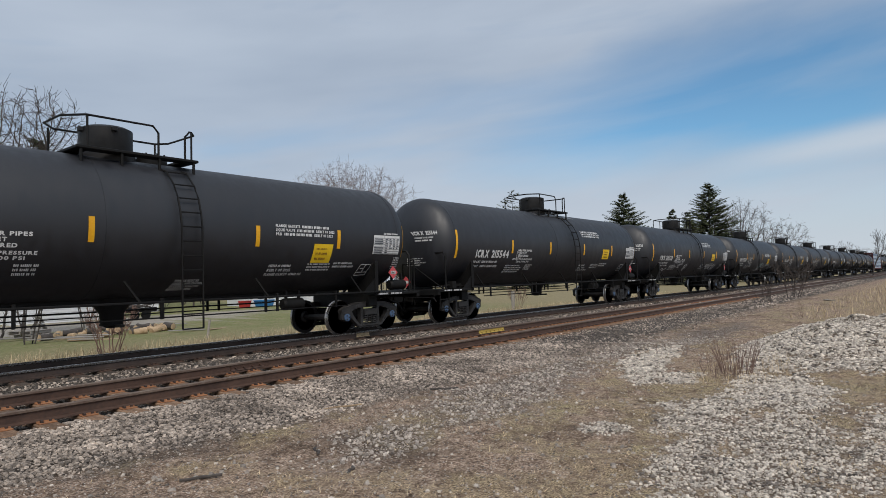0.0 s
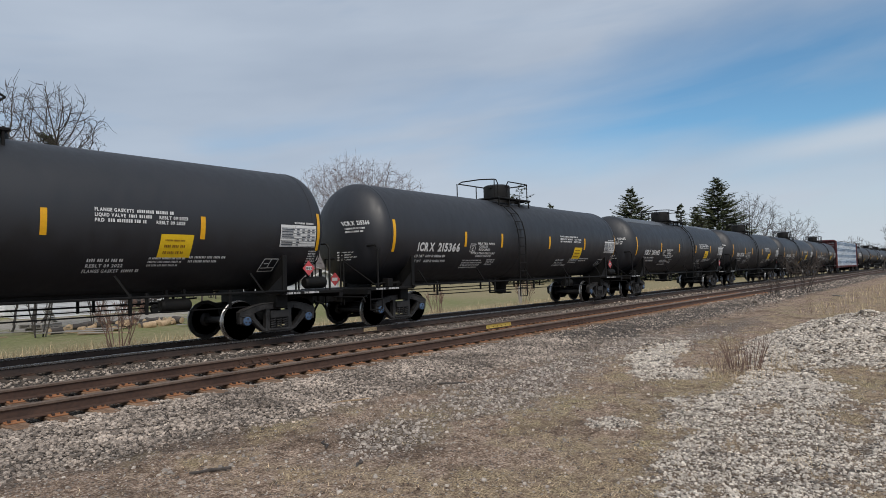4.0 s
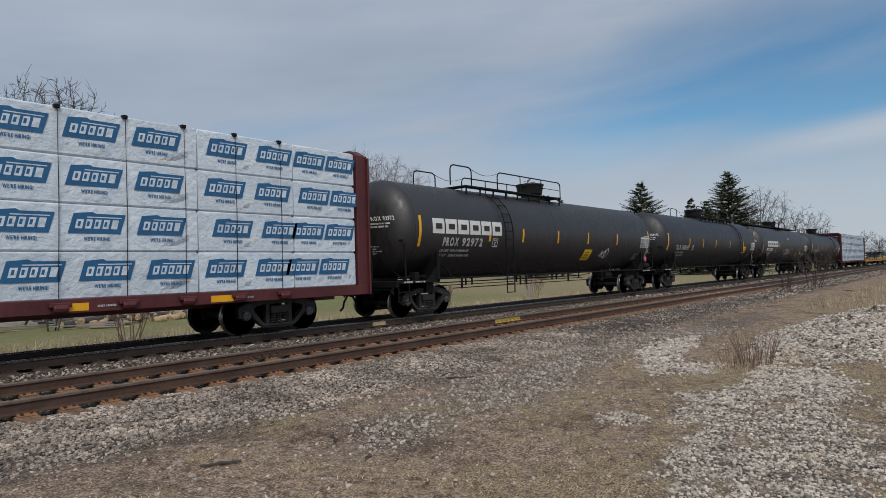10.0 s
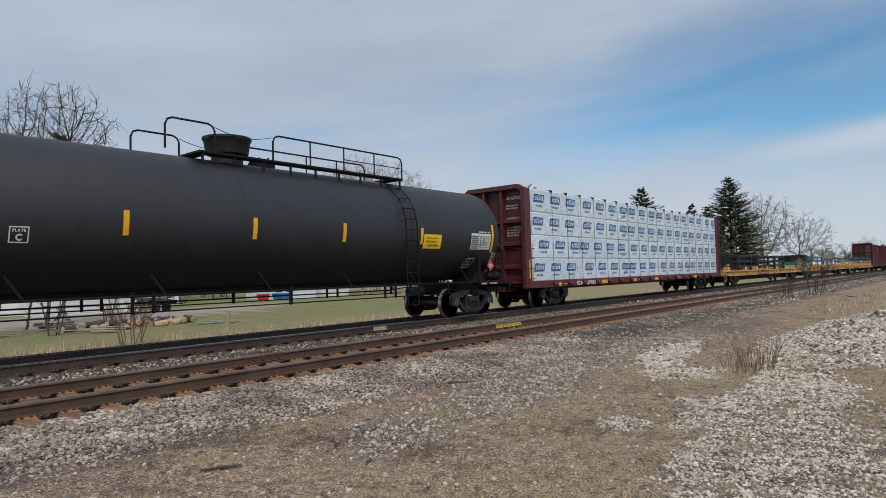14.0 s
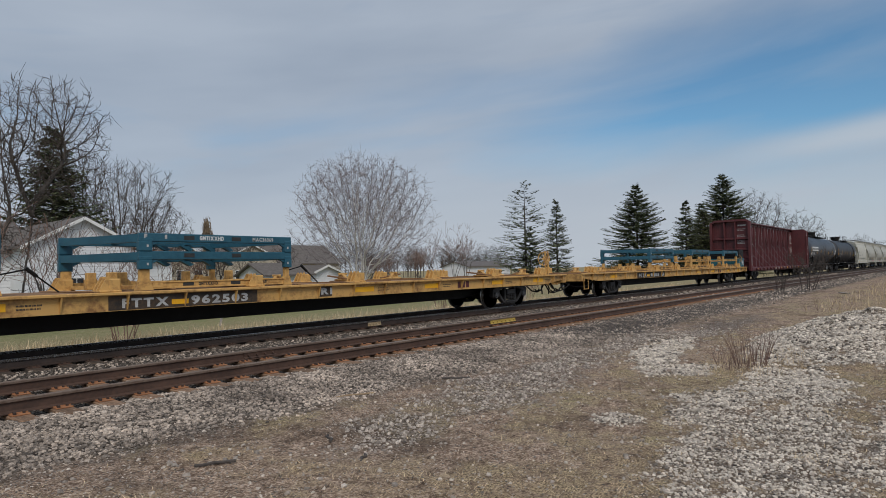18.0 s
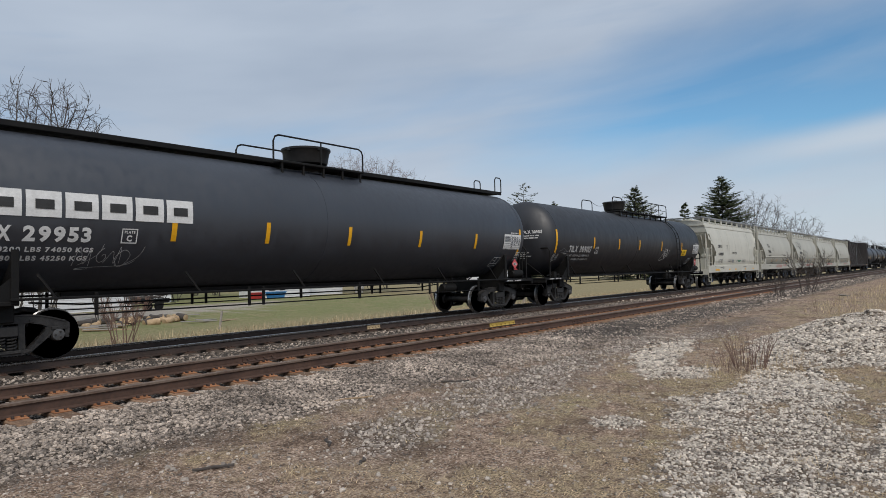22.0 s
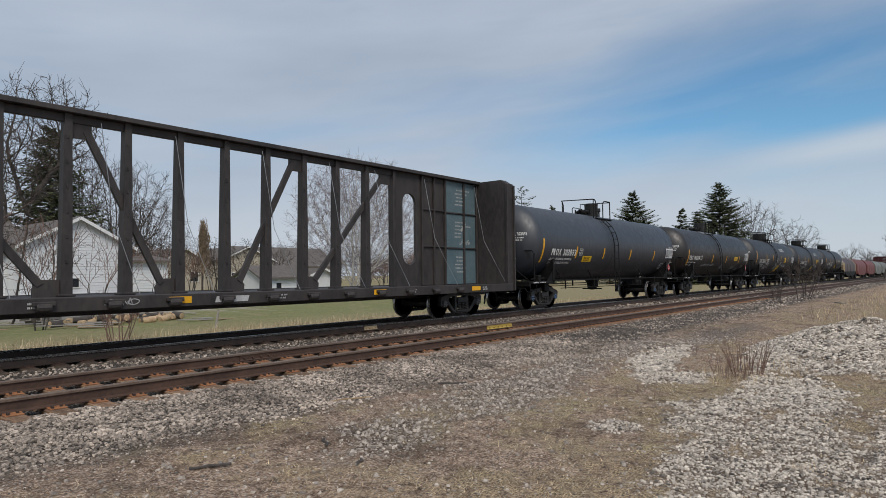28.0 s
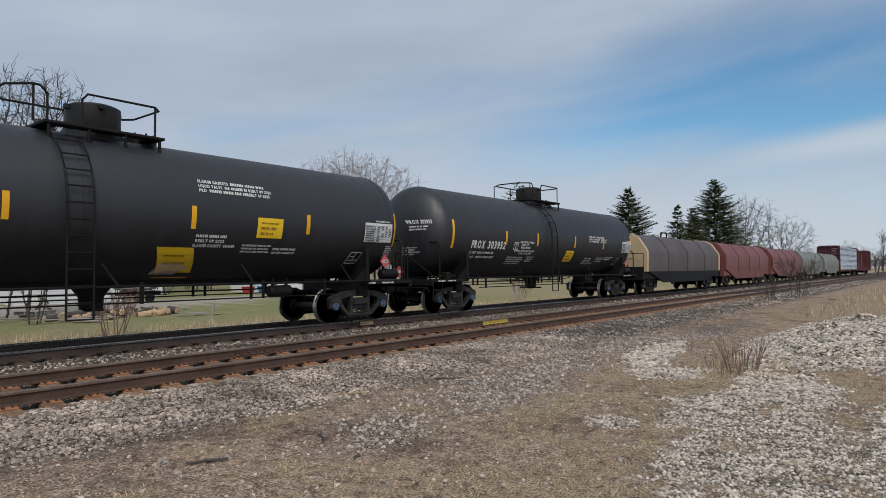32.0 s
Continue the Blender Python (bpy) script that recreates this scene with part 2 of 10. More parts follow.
BROWN_RED = mat("brown red freight car paint", (0.062, 0.013, 0.016), (0.125, 0.027, 0.029), 0.55, big=1.2, fine=12, bump=0.08, stretch=(1, 1, 0.4))
DARK_BEAM = mat("sooty brown freight car paint", (0.020, 0.017, 0.017), (0.060, 0.050, 0.047), 0.65, big=1.0, fine=10, bump=0.1, stretch=(1, 1, 0.4))
TEAL_PANEL = mat("faded blue green panel", (0.075, 0.125, 0.145), (0.13, 0.185, 0.205), 0.6, big=1.5, fine=14)
WRAP = mat("white printed lumber wrap", (0.53, 0.63, 0.73), (0.74, 0.81, 0.88), 0.34, big=2.2, fine=6, bump=2.2, each=0.06)
LOGO_BLUE = mat("blue print", (0.015, 0.10, 0.24), (0.02, 0.13, 0.29), 0.45, big=3, fine=12, bump=0.25)
FLAT_Y = mat("weathered yellow paint", (0.20, 0.09, 0.032), (0.60, 0.355, 0.115), 0.65, big=1.6, fine=9, bump=0.1, lo=0.33, hi=0.52)
DECK = mat("rusty steel deck", (0.16, 0.075, 0.035), (0.34, 0.19, 0.08), 0.75, big=1.2, fine=12, bump=0.2)
BLUE_STEEL = mat("blue painted steel", (0.011, 0.075, 0.120), (0.022, 0.112, 0.165), 0.5, big=1.5, fine=12)
BLACK_STEEL = mat("black painted steel", (0.010, 0.010, 0.012), (0.024, 0.024, 0.026), 0.6, gloss=0.25, big=1.5, fine=12)
TEAL_BIN = mat("teal painted steel", (0.01, 0.10, 0.14), (0.02, 0.14, 0.18), 0.5, big=1.5, fine=12)
HOPPER = mat("pale cream hopper paint", (0.49, 0.475, 0.41), (0.60, 0.585, 0.51), 0.5, big=0.35, fine=4, bump=0.02, stretch=(1, 1, 0.6))
HOPPER_ROUND = mat("grey cream hopper paint", (0.385, 0.372, 0.318), (0.485, 0.472, 0.408), 0.5, big=0.35, fine=4, bump=0.02, stretch=(1, 1, 0.6))
HOPPER_DIM = mat("dusty cream hopper paint", (0.30, 0.275, 0.22), (0.44, 0.415, 0.345), 0.55, big=0.9, fine=10, bump=0.05, stretch=(1, 1, 0.3))
GALV = mat("galvanised steel", (0.22, 0.23, 0.24), (0.34, 0.35, 0.36), 0.5, metal=0.5, big=3, fine=25)
COIL_BROWN = mat("brown grey cover paint", (0.060, 0.045, 0.044), (0.11, 0.083, 0.080), 0.55, big=0.8, fine=9, stretch=(1, 1, 0.4))
COIL_RED = mat("faded red cover paint", (0.13, 0.036, 0.033), (0.20, 0.062, 0.052), 0.55, big=0.8, fine=9, stretch=(1, 1, 0.4))
COIL_GREY = mat("grey cover paint", (0.13, 0.135, 0.12), (0.22, 0.225, 0.20), 0.55, big=0.8, fine=9, stretch=(1, 1, 0.4))
CREAM = mat("cream edge paint", (0.48, 0.36, 0.22), (0.58, 0.45, 0.28), 0.6, big=2, fine=14)
RAIL = mat("rusty rail steel", (0.05, 0.027, 0.019), (0.105, 0.058, 0.04), 0.75, big=2, fine=24, bump=0.15)
RAIL_DARK = mat("dark rail steel", (0.035, 0.024, 0.02), (0.075, 0.05, 0.04), 0.7, big=2, fine=24, bump=0.15)
HEAD_RUSTY = mat("dull rail head", (0.16, 0.11, 0.085), (0.26, 0.2, 0.16), 0.5, metal=0.4, big=2, fine=24)
HEAD_BRIGHT = mat("polished rail head", (0.28, 0.28, 0.28), (0.42, 0.42, 0.42), 0.25, metal=0.9, big=2, fine=30, bump=0.02)
TIE = mat("weathered tie timber", (0.045, 0.034, 0.028), (0.13, 0.095, 0.072), 0.85, big=2, fine=12, bump=0.5, stretch=(12, 1, 4), each=0.2)
PLATE = mat("rust orange tie plate", (0.22, 0.085, 0.035), (0.38, 0.17, 0.075), 0.8, big=4, fine=30, bump=0.2, each=0.15)
SPIKE = mat("dark spike", (0.03, 0.02, 0.016), (0.07, 0.04, 0.03), 0.7, big=8, fine=40)
STONE = mat("grey ballast stone", (0.098, 0.077, 0.062), (0.52, 0.43, 0.355), 0.85, big=0.9, fine=60, bump=0.3, island=0.68)
GRAVEL = mat("fine lot gravel", (0.275, 0.230, 0.192), (0.56, 0.49, 0.425), 0.9, big=9, fine=60, bump=0.3, island=0.45)
LIME = mat("pale limestone rubble", (0.40, 0.345, 0.285), (0.68, 0.605, 0.52), 0.85, big=7, fine=50, bump=0.3, island=0.42)
DARK_STONE = mat("dark grey broken stone", (0.07, 0.058, 0.049), (0.20, 0.172, 0.15), 0.85, big=7, fine=50, bump=0.3, island=0.4)
RUST_STONE = mat("rust stained ballast", (0.13, 0.075, 0.045), (0.40, 0.27, 0.18), 0.9, big=1.5, fine=50, bump=0.3, island=0.5)
TIE_TAN = mat("rust stained tie timber", (0.10, 0.058, 0.036), (0.33, 0.20, 0.12), 0.85, big=2.5, fine=14, bump=0.5, stretch=(12, 1, 4), each=0.25)
TWIG = mat("grey brown twig bark", (0.042, 0.033, 0.028), (0.095, 0.076, 0.064), 0.85, big=5, fine=40)
BARK = mat("grey bark", (0.045, 0.038, 0.034), (0.105, 0.09, 0.08), 0.9, big=3, fine=20, bump=0.5, stretch=(1, 1, 0.3))
BIRCH = mat("pale birch bark", (0.46, 0.43, 0.40), (0.74, 0.71, 0.67), 0.8, big=3, fine=18, bump=0.3, stretch=(1, 1, 2.5))
RUSSET = mat("russet twig bark", (0.15, 0.09, 0.07), (0.24, 0.155, 0.125), 0.85, big=5, fine=40)
NEEDLE = mat("dark spruce needles", (0.050, 0.070, 0.032), (0.175, 0.190, 0.090), 0.75, big=0.8, fine=6, island=0.6)
NEEDLE_LIGHT = mat("olive cedar foliage", (0.065, 0.075, 0.028), (0.13, 0.135, 0.055), 0.75, big=0.8, fine=6, island=0.35)
DRY = mat("dry straw grass", (0.36, 0.265, 0.155), (0.78, 0.62, 0.41), 0.85, big=2, fine=20, island=0.5)
LITTER = mat("brown leaf scraps", (0.05, 0.032, 0.02), (0.17, 0.11, 0.065), 0.9, big=3, fine=20, island=0.4)
CLING = mat("clinging brown leaves", (0.15, 0.108, 0.072), (0.29, 0.22, 0.15), 0.85, big=2, fine=12, island=0.4)
SIDING = mat("white vinyl siding", (0.66, 0.67, 0.69), (0.76, 0.77, 0.79), 0.5, big=0.6, fine=8, bump=0.03)
BEIGE = mat("beige siding", (0.42, 0.37, 0.29), (0.50, 0.45, 0.36), 0.6, big=0.6, fine=8, bump=0.03)
SHINGLE = mat("grey brown shingles", (0.10, 0.088, 0.08), (0.17, 0.15, 0.138), 0.9, big=3, fine=22, bump=0.3)
GLASS = mat("dark window glass", (0.02, 0.024, 0.03), (0.03, 0.035, 0.042), 0.06, big=1, fine=4, bump=0, spread=0.02)
TRIM = mat("white trim", (0.70, 0.70, 0.69), (0.80, 0.80, 0.79), 0.5, big=2, fine=12, bump=0.03)
WOOD = mat("split firewood", (0.30, 0.20, 0.115), (0.50, 0.37, 0.235), 0.85, big=4, fine=25, island=0.25)
GREY_WOOD = mat("grey weathered boards", (0.22, 0.20, 0.175), (0.36, 0.33, 0.295), 0.85, big=3, fine=18, stretch=(1, 8, 8))
RED = mat("red paint", (0.42, 0.03, 0.03), (0.52, 0.05, 0.045), 0.4, big=2, fine=12)
SKY_BLUE = mat("bright blue plastic", (0.03, 0.18, 0.45), (0.05, 0.24, 0.55), 0.4, big=2, fine=12)
MARK_Y = mat("faded yellow paint on steel", (0.38, 0.26, 0.05), (0.52, 0.38, 0.10), 0.75, big=6, fine=30, bump=0.2)
LEAF_GREEN = mat("green stencil paint", (0.03, 0.12, 0.07), (0.05, 0.17, 0.10), 0.6, big=4, fine=30, bump=0.02)
BIRCH_TWIG = mat("grey birch twigs", (0.145, 0.12, 0.122), (0.31, 0.265, 0.265), 0.85, big=5, fine=40)
DULL = mat("dull grey spray paint", (0.035, 0.037, 0.042), (0.062, 0.064, 0.070), 0.6, big=4, fine=20, bump=0.02)
SLATE = mat("slate blue print", (0.05, 0.06, 0.075), (0.09, 0.10, 0.12), 0.5, big=4, fine=20, bump=0.02)

# ---- mesh helpers ----
class Geo:
    """Vertices and faces of one part; m is the material slot of the faces added next."""

    def __init__(self):
        self.v, self.f, self.mi, self.m, self.count = [], [], [], 0, 0

    def add(self, verts, faces):
        o = len(self.v)
        self.v.extend(tuple(p) for p in verts)
        self.f.extend(tuple(i + o for i in face) for face in faces)
        self.mi.extend([self.m] * len(faces))
        return self

    def box(self, x0, x1, y0, y1, z0, z1):
        return self.add(
            [(x0, y0, z0), (x1, y0, z0), (x1, y1, z0), (x0, y1, z0), (x0, y0, z1), (x1, y0, z1), (x1, y1, z1), (x0, y1, z1)],
            [(0, 3, 2, 1), (4, 5, 6, 7), (0, 1, 5, 4), (1, 2, 6, 5), (2, 3, 7, 6), (3, 0, 4, 7)],
        )

    def soft(self, x0, x1, y0, y1, z0, z1, c=0.012):
        """A box with all its edges chamfered by c."""
        v, f, ids = [], [], {}
        ax = ((x0, x1), (y0, y1), (z0, z1))
        for k in range(8):
            s = (k & 1, k >> 1 & 1, k >> 2 & 1)
            for a in range(3):
                p = [ax[j][s[j]] + (0 if j == a else (c if s[j] == 0 else -c)) for j in range(3)]
                ids[s, a] = len(v)
                v.append(p)
        for a in range(3):
            b, d = (a + 1) % 3, (a + 2) % 3
            for s in (0, 1):
                loop = []
                for sb, sd in ((0, 0), (1, 0), (1, 1), (0, 1)):
                    key = [0, 0, 0]
                    key[a], key[b], key[d] = s, sb, sd
                    loop.append(ids[tuple(key), a])
                f.append(tuple(loop if s else loop[::-1]))
            for sb in (0, 1):
                for sd in (0, 1):
                    lo, hi = [0, 0, 0], [0, 0, 0]
                    lo[a], lo[b], lo[d] = 0, sb, sd
                    hi[a], hi[b], hi[d] = 1, sb, sd
                    q = (ids[tuple(lo), b], ids[tuple(hi), b], ids[tuple(hi), d], ids[tuple(lo), d])
                    f.append(q if sb == sd else q[::-1])
        for k in range(8):
            s = (k & 1, k >> 1 & 1, k >> 2 & 1)
            t = (ids[s, 0], ids[s, 1], ids[s, 2])
            f.append(t if sum(s) % 2 else t[::-1])
        return self.add(v, f)

    def ring(self, p, d, r, n):
        d = Vector(d).normalized()
        u = d.cross((0, 0, 1) if abs(d.z) < 0.9 else (0, 1, 0)).normalized()
        w = d.cross(u)
        return [Vector(p) + r * (math.cos(a) * u + math.sin(a) * w) for a in (2 * math.pi * (i + 0.5) / n for i in range(n))]

    def rod(self, p, q, r, n=6, r2=None):
        d = Vector(q) - Vector(p)
        v = self.ring(p, d, r, n) + self.ring(q, d, r if r2 is None else r2, n)
        f = [(i, (i + 1) % n, n + (i + 1) % n, n + i) for i in range(n)] + [tuple(range(n))[::-1], tuple(range(n, 2 * n))]
        return self.add(v, f)

    def pipe(self, pts, r, n=6):
        pts = [Vector(p) for p in pts]
        v, f = [], []
        for i, p in enumerate(pts):
            d = (pts[min(i + 1, len(pts) - 1)] - p).normalized() + (p - pts[max(i - 1, 0)]).normalized()
            v += self.ring(p, d, r, n)
        for k in range(len(pts) - 1):
            f += [(k * n + i, k * n + (i + 1) % n, k * n + n + (i + 1) % n, k * n + n + i) for i in range(n)]
        f += [tuple(range(n))[::-1], tuple(range(len(v) - n, len(v)))]
        return self.add(v, f)

    def prism(self, poly, axis, lo, hi):
        """A flat outline, pushed along an axis. The outline is in the two other axes, in x y z order."""
        n = len(poly)

        def at(p, c):
            return {"x": (c, p[0], p[1]), "y": (p[0], c, p[1]), "z": (p[0], p[1], c)}[axis]

        v = [at(p, lo) for p in poly] + [at(p, hi) for p in poly]
        f = [(i, (i + 1) % n, n + (i + 1) % n, n + i) for i in range(n)] + [tuple(range(n))[::-1], tuple(range(n, 2 * n))]
        return self.add(v, f)

    def lathe(self, profile, axis, centre, n=24):
        """A profile of (along, radius) turned round an axis through centre."""
        v, f = [], []
        c = Vector(centre)
        for a, r in profile:
            for i in range(n):
                t = 2 * math.pi * i / n
                u, w = r * math.cos(t), r * math.sin(t)
                v.append(c + Vector({"x": (a, u, w), "y": (u, a, w), "z": (u, w, a)}[axis]))
        for k in range(len(profile) - 1):
            f += [(k * n + i, k * n + (i + 1) % n, k * n + n + (i + 1) % n, k * n + n + i) for i in range(n)]
        if profile[0][1] > 1e-4:
            f.append(tuple(range(n))[::-1])
        if profile[-1][1] > 1e-4:
            f.append(tuple(range(len(v) - n, len(v))))
        return self.add(v, f)

    def coil(self, x, y, z0, z1, r, wire, turns, n=9):
        k = int(turns * n)
        return self.pipe([(x + r * math.cos(2 * math.pi * i / n), y + r * math.sin(2 * math.pi * i / n), z0 + (z1 - z0) * i / k) for i in range(k + 1)], wire, 4)


MESHES = {}


def mesh_of(name, g, materials, smooth=35, key=None):
    if key is not None and key in MESHES:
        return MESHES[key]
    if callable(g):
        g = g()
    me = bpy.data.meshes.new(name)
    me.from_pydata(g.v, [], g.f)
    bm = bmesh.new()
    bm.from_mesh(me)
    bmesh.ops.recalc_face_normals(bm, faces=bm.faces)
    bm.to_mesh(me)
    bm.free()
    for m in materials:
        me.materials.append(m)
    if len(materials) > 1:
        me.polygons.foreach_set("material_index", g.mi)
    if smooth:
        me.polygons.foreach_set("use_smooth", [True] * len(me.polygons))
        me.set_sharp_from_angle(angle=radians(smooth))
    me.update()
    if key is not None:
        MESHES[key] = me
    return me


def part(name, g, material, parent, label="", smooth=35, key=None, at=None):
    """One mesh object under a thing or under a part. g is a Geo, or a function that makes one."""
    mats = material if isinstance(material, (list, tuple)) else [material]
    ob = new(name, mesh_of(name, g, mats, smooth, key))
    ob.parent = parent
    if at is not None:
        ob.matrix_basis = at
    return tagged(ob, label)


def thing(name, m, label, category, group="", kind=""):
    ob = new(name)
    ob.empty_display_size = 0.3
    ob.matrix_basis = m
    return tagged(ob, label, category, group, kind)


def solid(name, g, material, m, label, category="", group="", kind="", smooth=35, key=None):
    mats = material if isinstance(material, (list, tuple)) else [material]
    ob = new(name, mesh_of(name, g, mats, smooth, key))
    ob.matrix_basis = m
    return tagged(ob, label, category, group, kind)


def bulk(name, verts, tris, material, label, category="", kind="stuff", parent=None, flat=True):
    """One mesh from arrays of vertices and triangles."""
    verts, tris = np.asarray(verts, dtype=np.float32), np.asarray(tris, dtype=np.int32)
    me = bpy.data.meshes.new(name)
    me.vertices.add(len(verts))
    me.vertices.foreach_set("co", verts.ravel())
    me.loops.add(tris.size)
    me.loops.foreach_set("vertex_index", tris.ravel())
    me.polygons.add(len(tris))
    me.polygons.foreach_set("loop_start", np.arange(0, tris.size, 3, dtype=np.int32))
    me.polygons.foreach_set("use_smooth", np.full(len(tris), not flat))
    me.materials.append(material)
    me.update(calc_edges=True)
    ob = new(name, me)
    ob.parent = parent
    return tagged(ob, label, category, "", kind)


# ---- flat marks laid on a side: outlines in (x, z) ----
LETTERS = {}


def letters(chars):
    """The outlines of single characters, cap height 1, from the built-in font."""
    obs = []
    for ch in chars:
        cu = bpy.data.curves.new("letter", "FONT")
        cu.body, cu.resolution_u, cu.offset = ch, 3, 0.044
        obs.append((ch, new("letter", cu)))
    bpy.context.view_layer.update()
    deps = bpy.context.evaluated_depsgraph_get()
    for ch, ob in obs:
        me = ob.evaluated_get(deps).to_mesh()
        me.calc_loop_triangles()
        p = np.array([v.co[:2] for v in me.vertices])
        tri = np.array([t.vertices[:] for t in me.loop_triangles])
        ob.evaluated_get(deps).to_mesh_clear()
        p[:, 0] -= p[:, 0].min()
        LETTERS[ch] = (p, tri, p[:, 0].max())
    cap = LETTERS["X"][0][:, 1].max()
    for ch, (p, tri, w) in LETTERS.items():
        LETTERS[ch] = (p / cap, tri, w / cap)
    for ch, ob in obs:
        cu = ob.data
        bpy.data.objects.remove(ob)
        bpy.data.curves.remove(cu)


letters("ABCDEFGHIJKLMNOPQRSTUVWXYZ0123456789-'!.")


def words(text):
    """The outline of a text of height 1, as points and triangles, and its width."""
    pts, tris, x, n = [], [], 0.0, 0
    for ch in text:
        if ch == " ":
            x += 0.5
            continue
        p, tri, w = LETTERS[ch]
        pts.append(p + (x, 0.0))
        tris.append(tri + n)
        n += len(p)
        x += w + 0.16
    return np.concatenate(pts), np.concatenate(tris), x - 0.16


SINGLE = {"yellow reflective strip", "faded blue green panel", "yellow notice panel"}


class Marks:
    """Lettering, bars and plates laid on a surface y = side(x, z), a little proud of it."""

    def __init__(self, side, proud=0.006):
        self.side, self.proud = side, proud
        self.g, self.tag, self.warp = {}, "", None

    def put(self, material, pts, faces, proud=None):
        # strips and patches one could peel off are pieces of their own
        own = len(self.g) if material.name in SINGLE else 0
        g = self.g.setdefault((self.tag, material.name, own) if own else (self.tag, material.name), (Geo(), material))[0]
        g.count += 1
        up = self.proud if proud is None else proud
        if self.warp:
            pts = [(self.warp(x), z) for x, z in pts]
        g.add([(x, self.side(x, z) - up, z) for x, z in pts], faces)

    def text(self, s, x, z, h, w=None, material=None, slant=0.0):
        if not s.strip():
            return
        p, tri, width = words(s)
        k = (w / width) if w else h
        self.put(material or WHITE, [(x + a * k + slant * b * h, z + b * h) for a, b in p], [tuple(t) for t in tri])

    def rect(self, material, x0, x1, z0, z1, slant=0.0, n=1, proud=None):
        """An upright or leaning rectangle, cut finely enough to follow the side's curve."""
        pts, f = [], []
        m = max(1, int((x1 - x0) / 0.14)) if x1 - x0 > 0.3 and n > 1 else 1
        for i in range(n + 1):
            t = i / n
            z = z0 + (z1 - z0) * t
            pts += [(x0 + (x1 - x0) * k / m + slant * t, z) for k in range(m + 1)]
            if i:
                a, b = (i - 1) * (m + 1), i * (m + 1)
                f += [(a + k, a + k + 1, b + k + 1, b + k) for k in range(m)]
        self.put(material, pts, f, proud)

    def lines(self, material, x, z, w, rows, h=0.05, gap=0.09, rng=None, slant=0.0):
        """Rows of plain bars in place of small writing."""
        rng = rng or random.Random(int(x * 100 + z * 1000))
        for r in range(rows):
            zz, a = z - r * gap, x
            end = x + w * rng.uniform(0.72, 1.0)
            unit = h * 0.66
            while a < end - unit:
                word = a + unit * rng.randint(2, 7)
                while a < min(word, end):
                    self.rect(material, a, a + unit * rng.uniform(0.55, 0.8), zz, zz + h * rng.choice((1.0, 1.0, 0.9)), slant)
                    a += unit
                a += unit * 0.7

    def ringbox(self, material, x0, x1, z0, z1, t=0.02):
        self.rect(material, x0, x1, z0, z0 + t)
        self.rect(material, x0, x1, z1 - t, z1)
        self.rect(material, x0, x0 + t, z0 + t, z1 - t)
        self.rect(material, x1 - t, x1, z0 + t, z1 - t)

    def stroke(self, material, pts, w):
        """A brushed line through the points (x, z)."""
        for (x0, z0), (x1, z1) in zip(pts, pts[1:]):
            d = math.hypot(x1 - x0, z1 - z0) or 1.0
            nx, nz = -(z1 - z0) / d * w / 2, (x1 - x0) / d * w / 2
            self.put(material, [(x0 + nx, z0 + nz), (x0 - nx, z0 - nz), (x1 - nx, z1 - nz), (x1 + nx, z1 + nz)], [(0, 1, 2, 3)])

    def blob(self, material, cx, cz, rx, rz, seed, proud=None):
        """A filled, uneven round of spray paint."""
        rng = random.Random(seed)
        p1, p2 = rng.uniform(0, 6.28), rng.uniform(0, 6.28)
        pts = [(cx, cz)]
        for i in range(28):
            a = 2 * math.pi * i / 28
            k = 1 + 0.14 * math.sin(3 * a + p1) + 0.08 * math.sin(5 * a + p2)
            pts.append((cx + rx * k * math.cos(a), cz + rz * k * math.sin(a)))
        self.put(material, pts, [(0, 1 + i, 1 + (i + 1) % 28) for i in range(28)], proud)

    def curl(self, material, pts, w, n=5):
        """A brushed line that bends smoothly through the points."""
        out = []
        for k in range(len(pts) - 1):
            p = [Vector(pts[min(max(k + d, 0), len(pts) - 1)]) for d in (-1, 0, 1, 2)]
            for i in range(n):
                t = i / n
                out.append(tuple(0.5 * (2 * p[1] + (p[2] - p[0]) * t + (2 * p[0] - 5 * p[1] + 4 * p[2] - p[3]) * t * t + (3 * p[1] - p[0] - 3 * p[2] + p[3]) * t ** 3)))
        self.stroke(material, out + [tuple(pts[-1])], w)

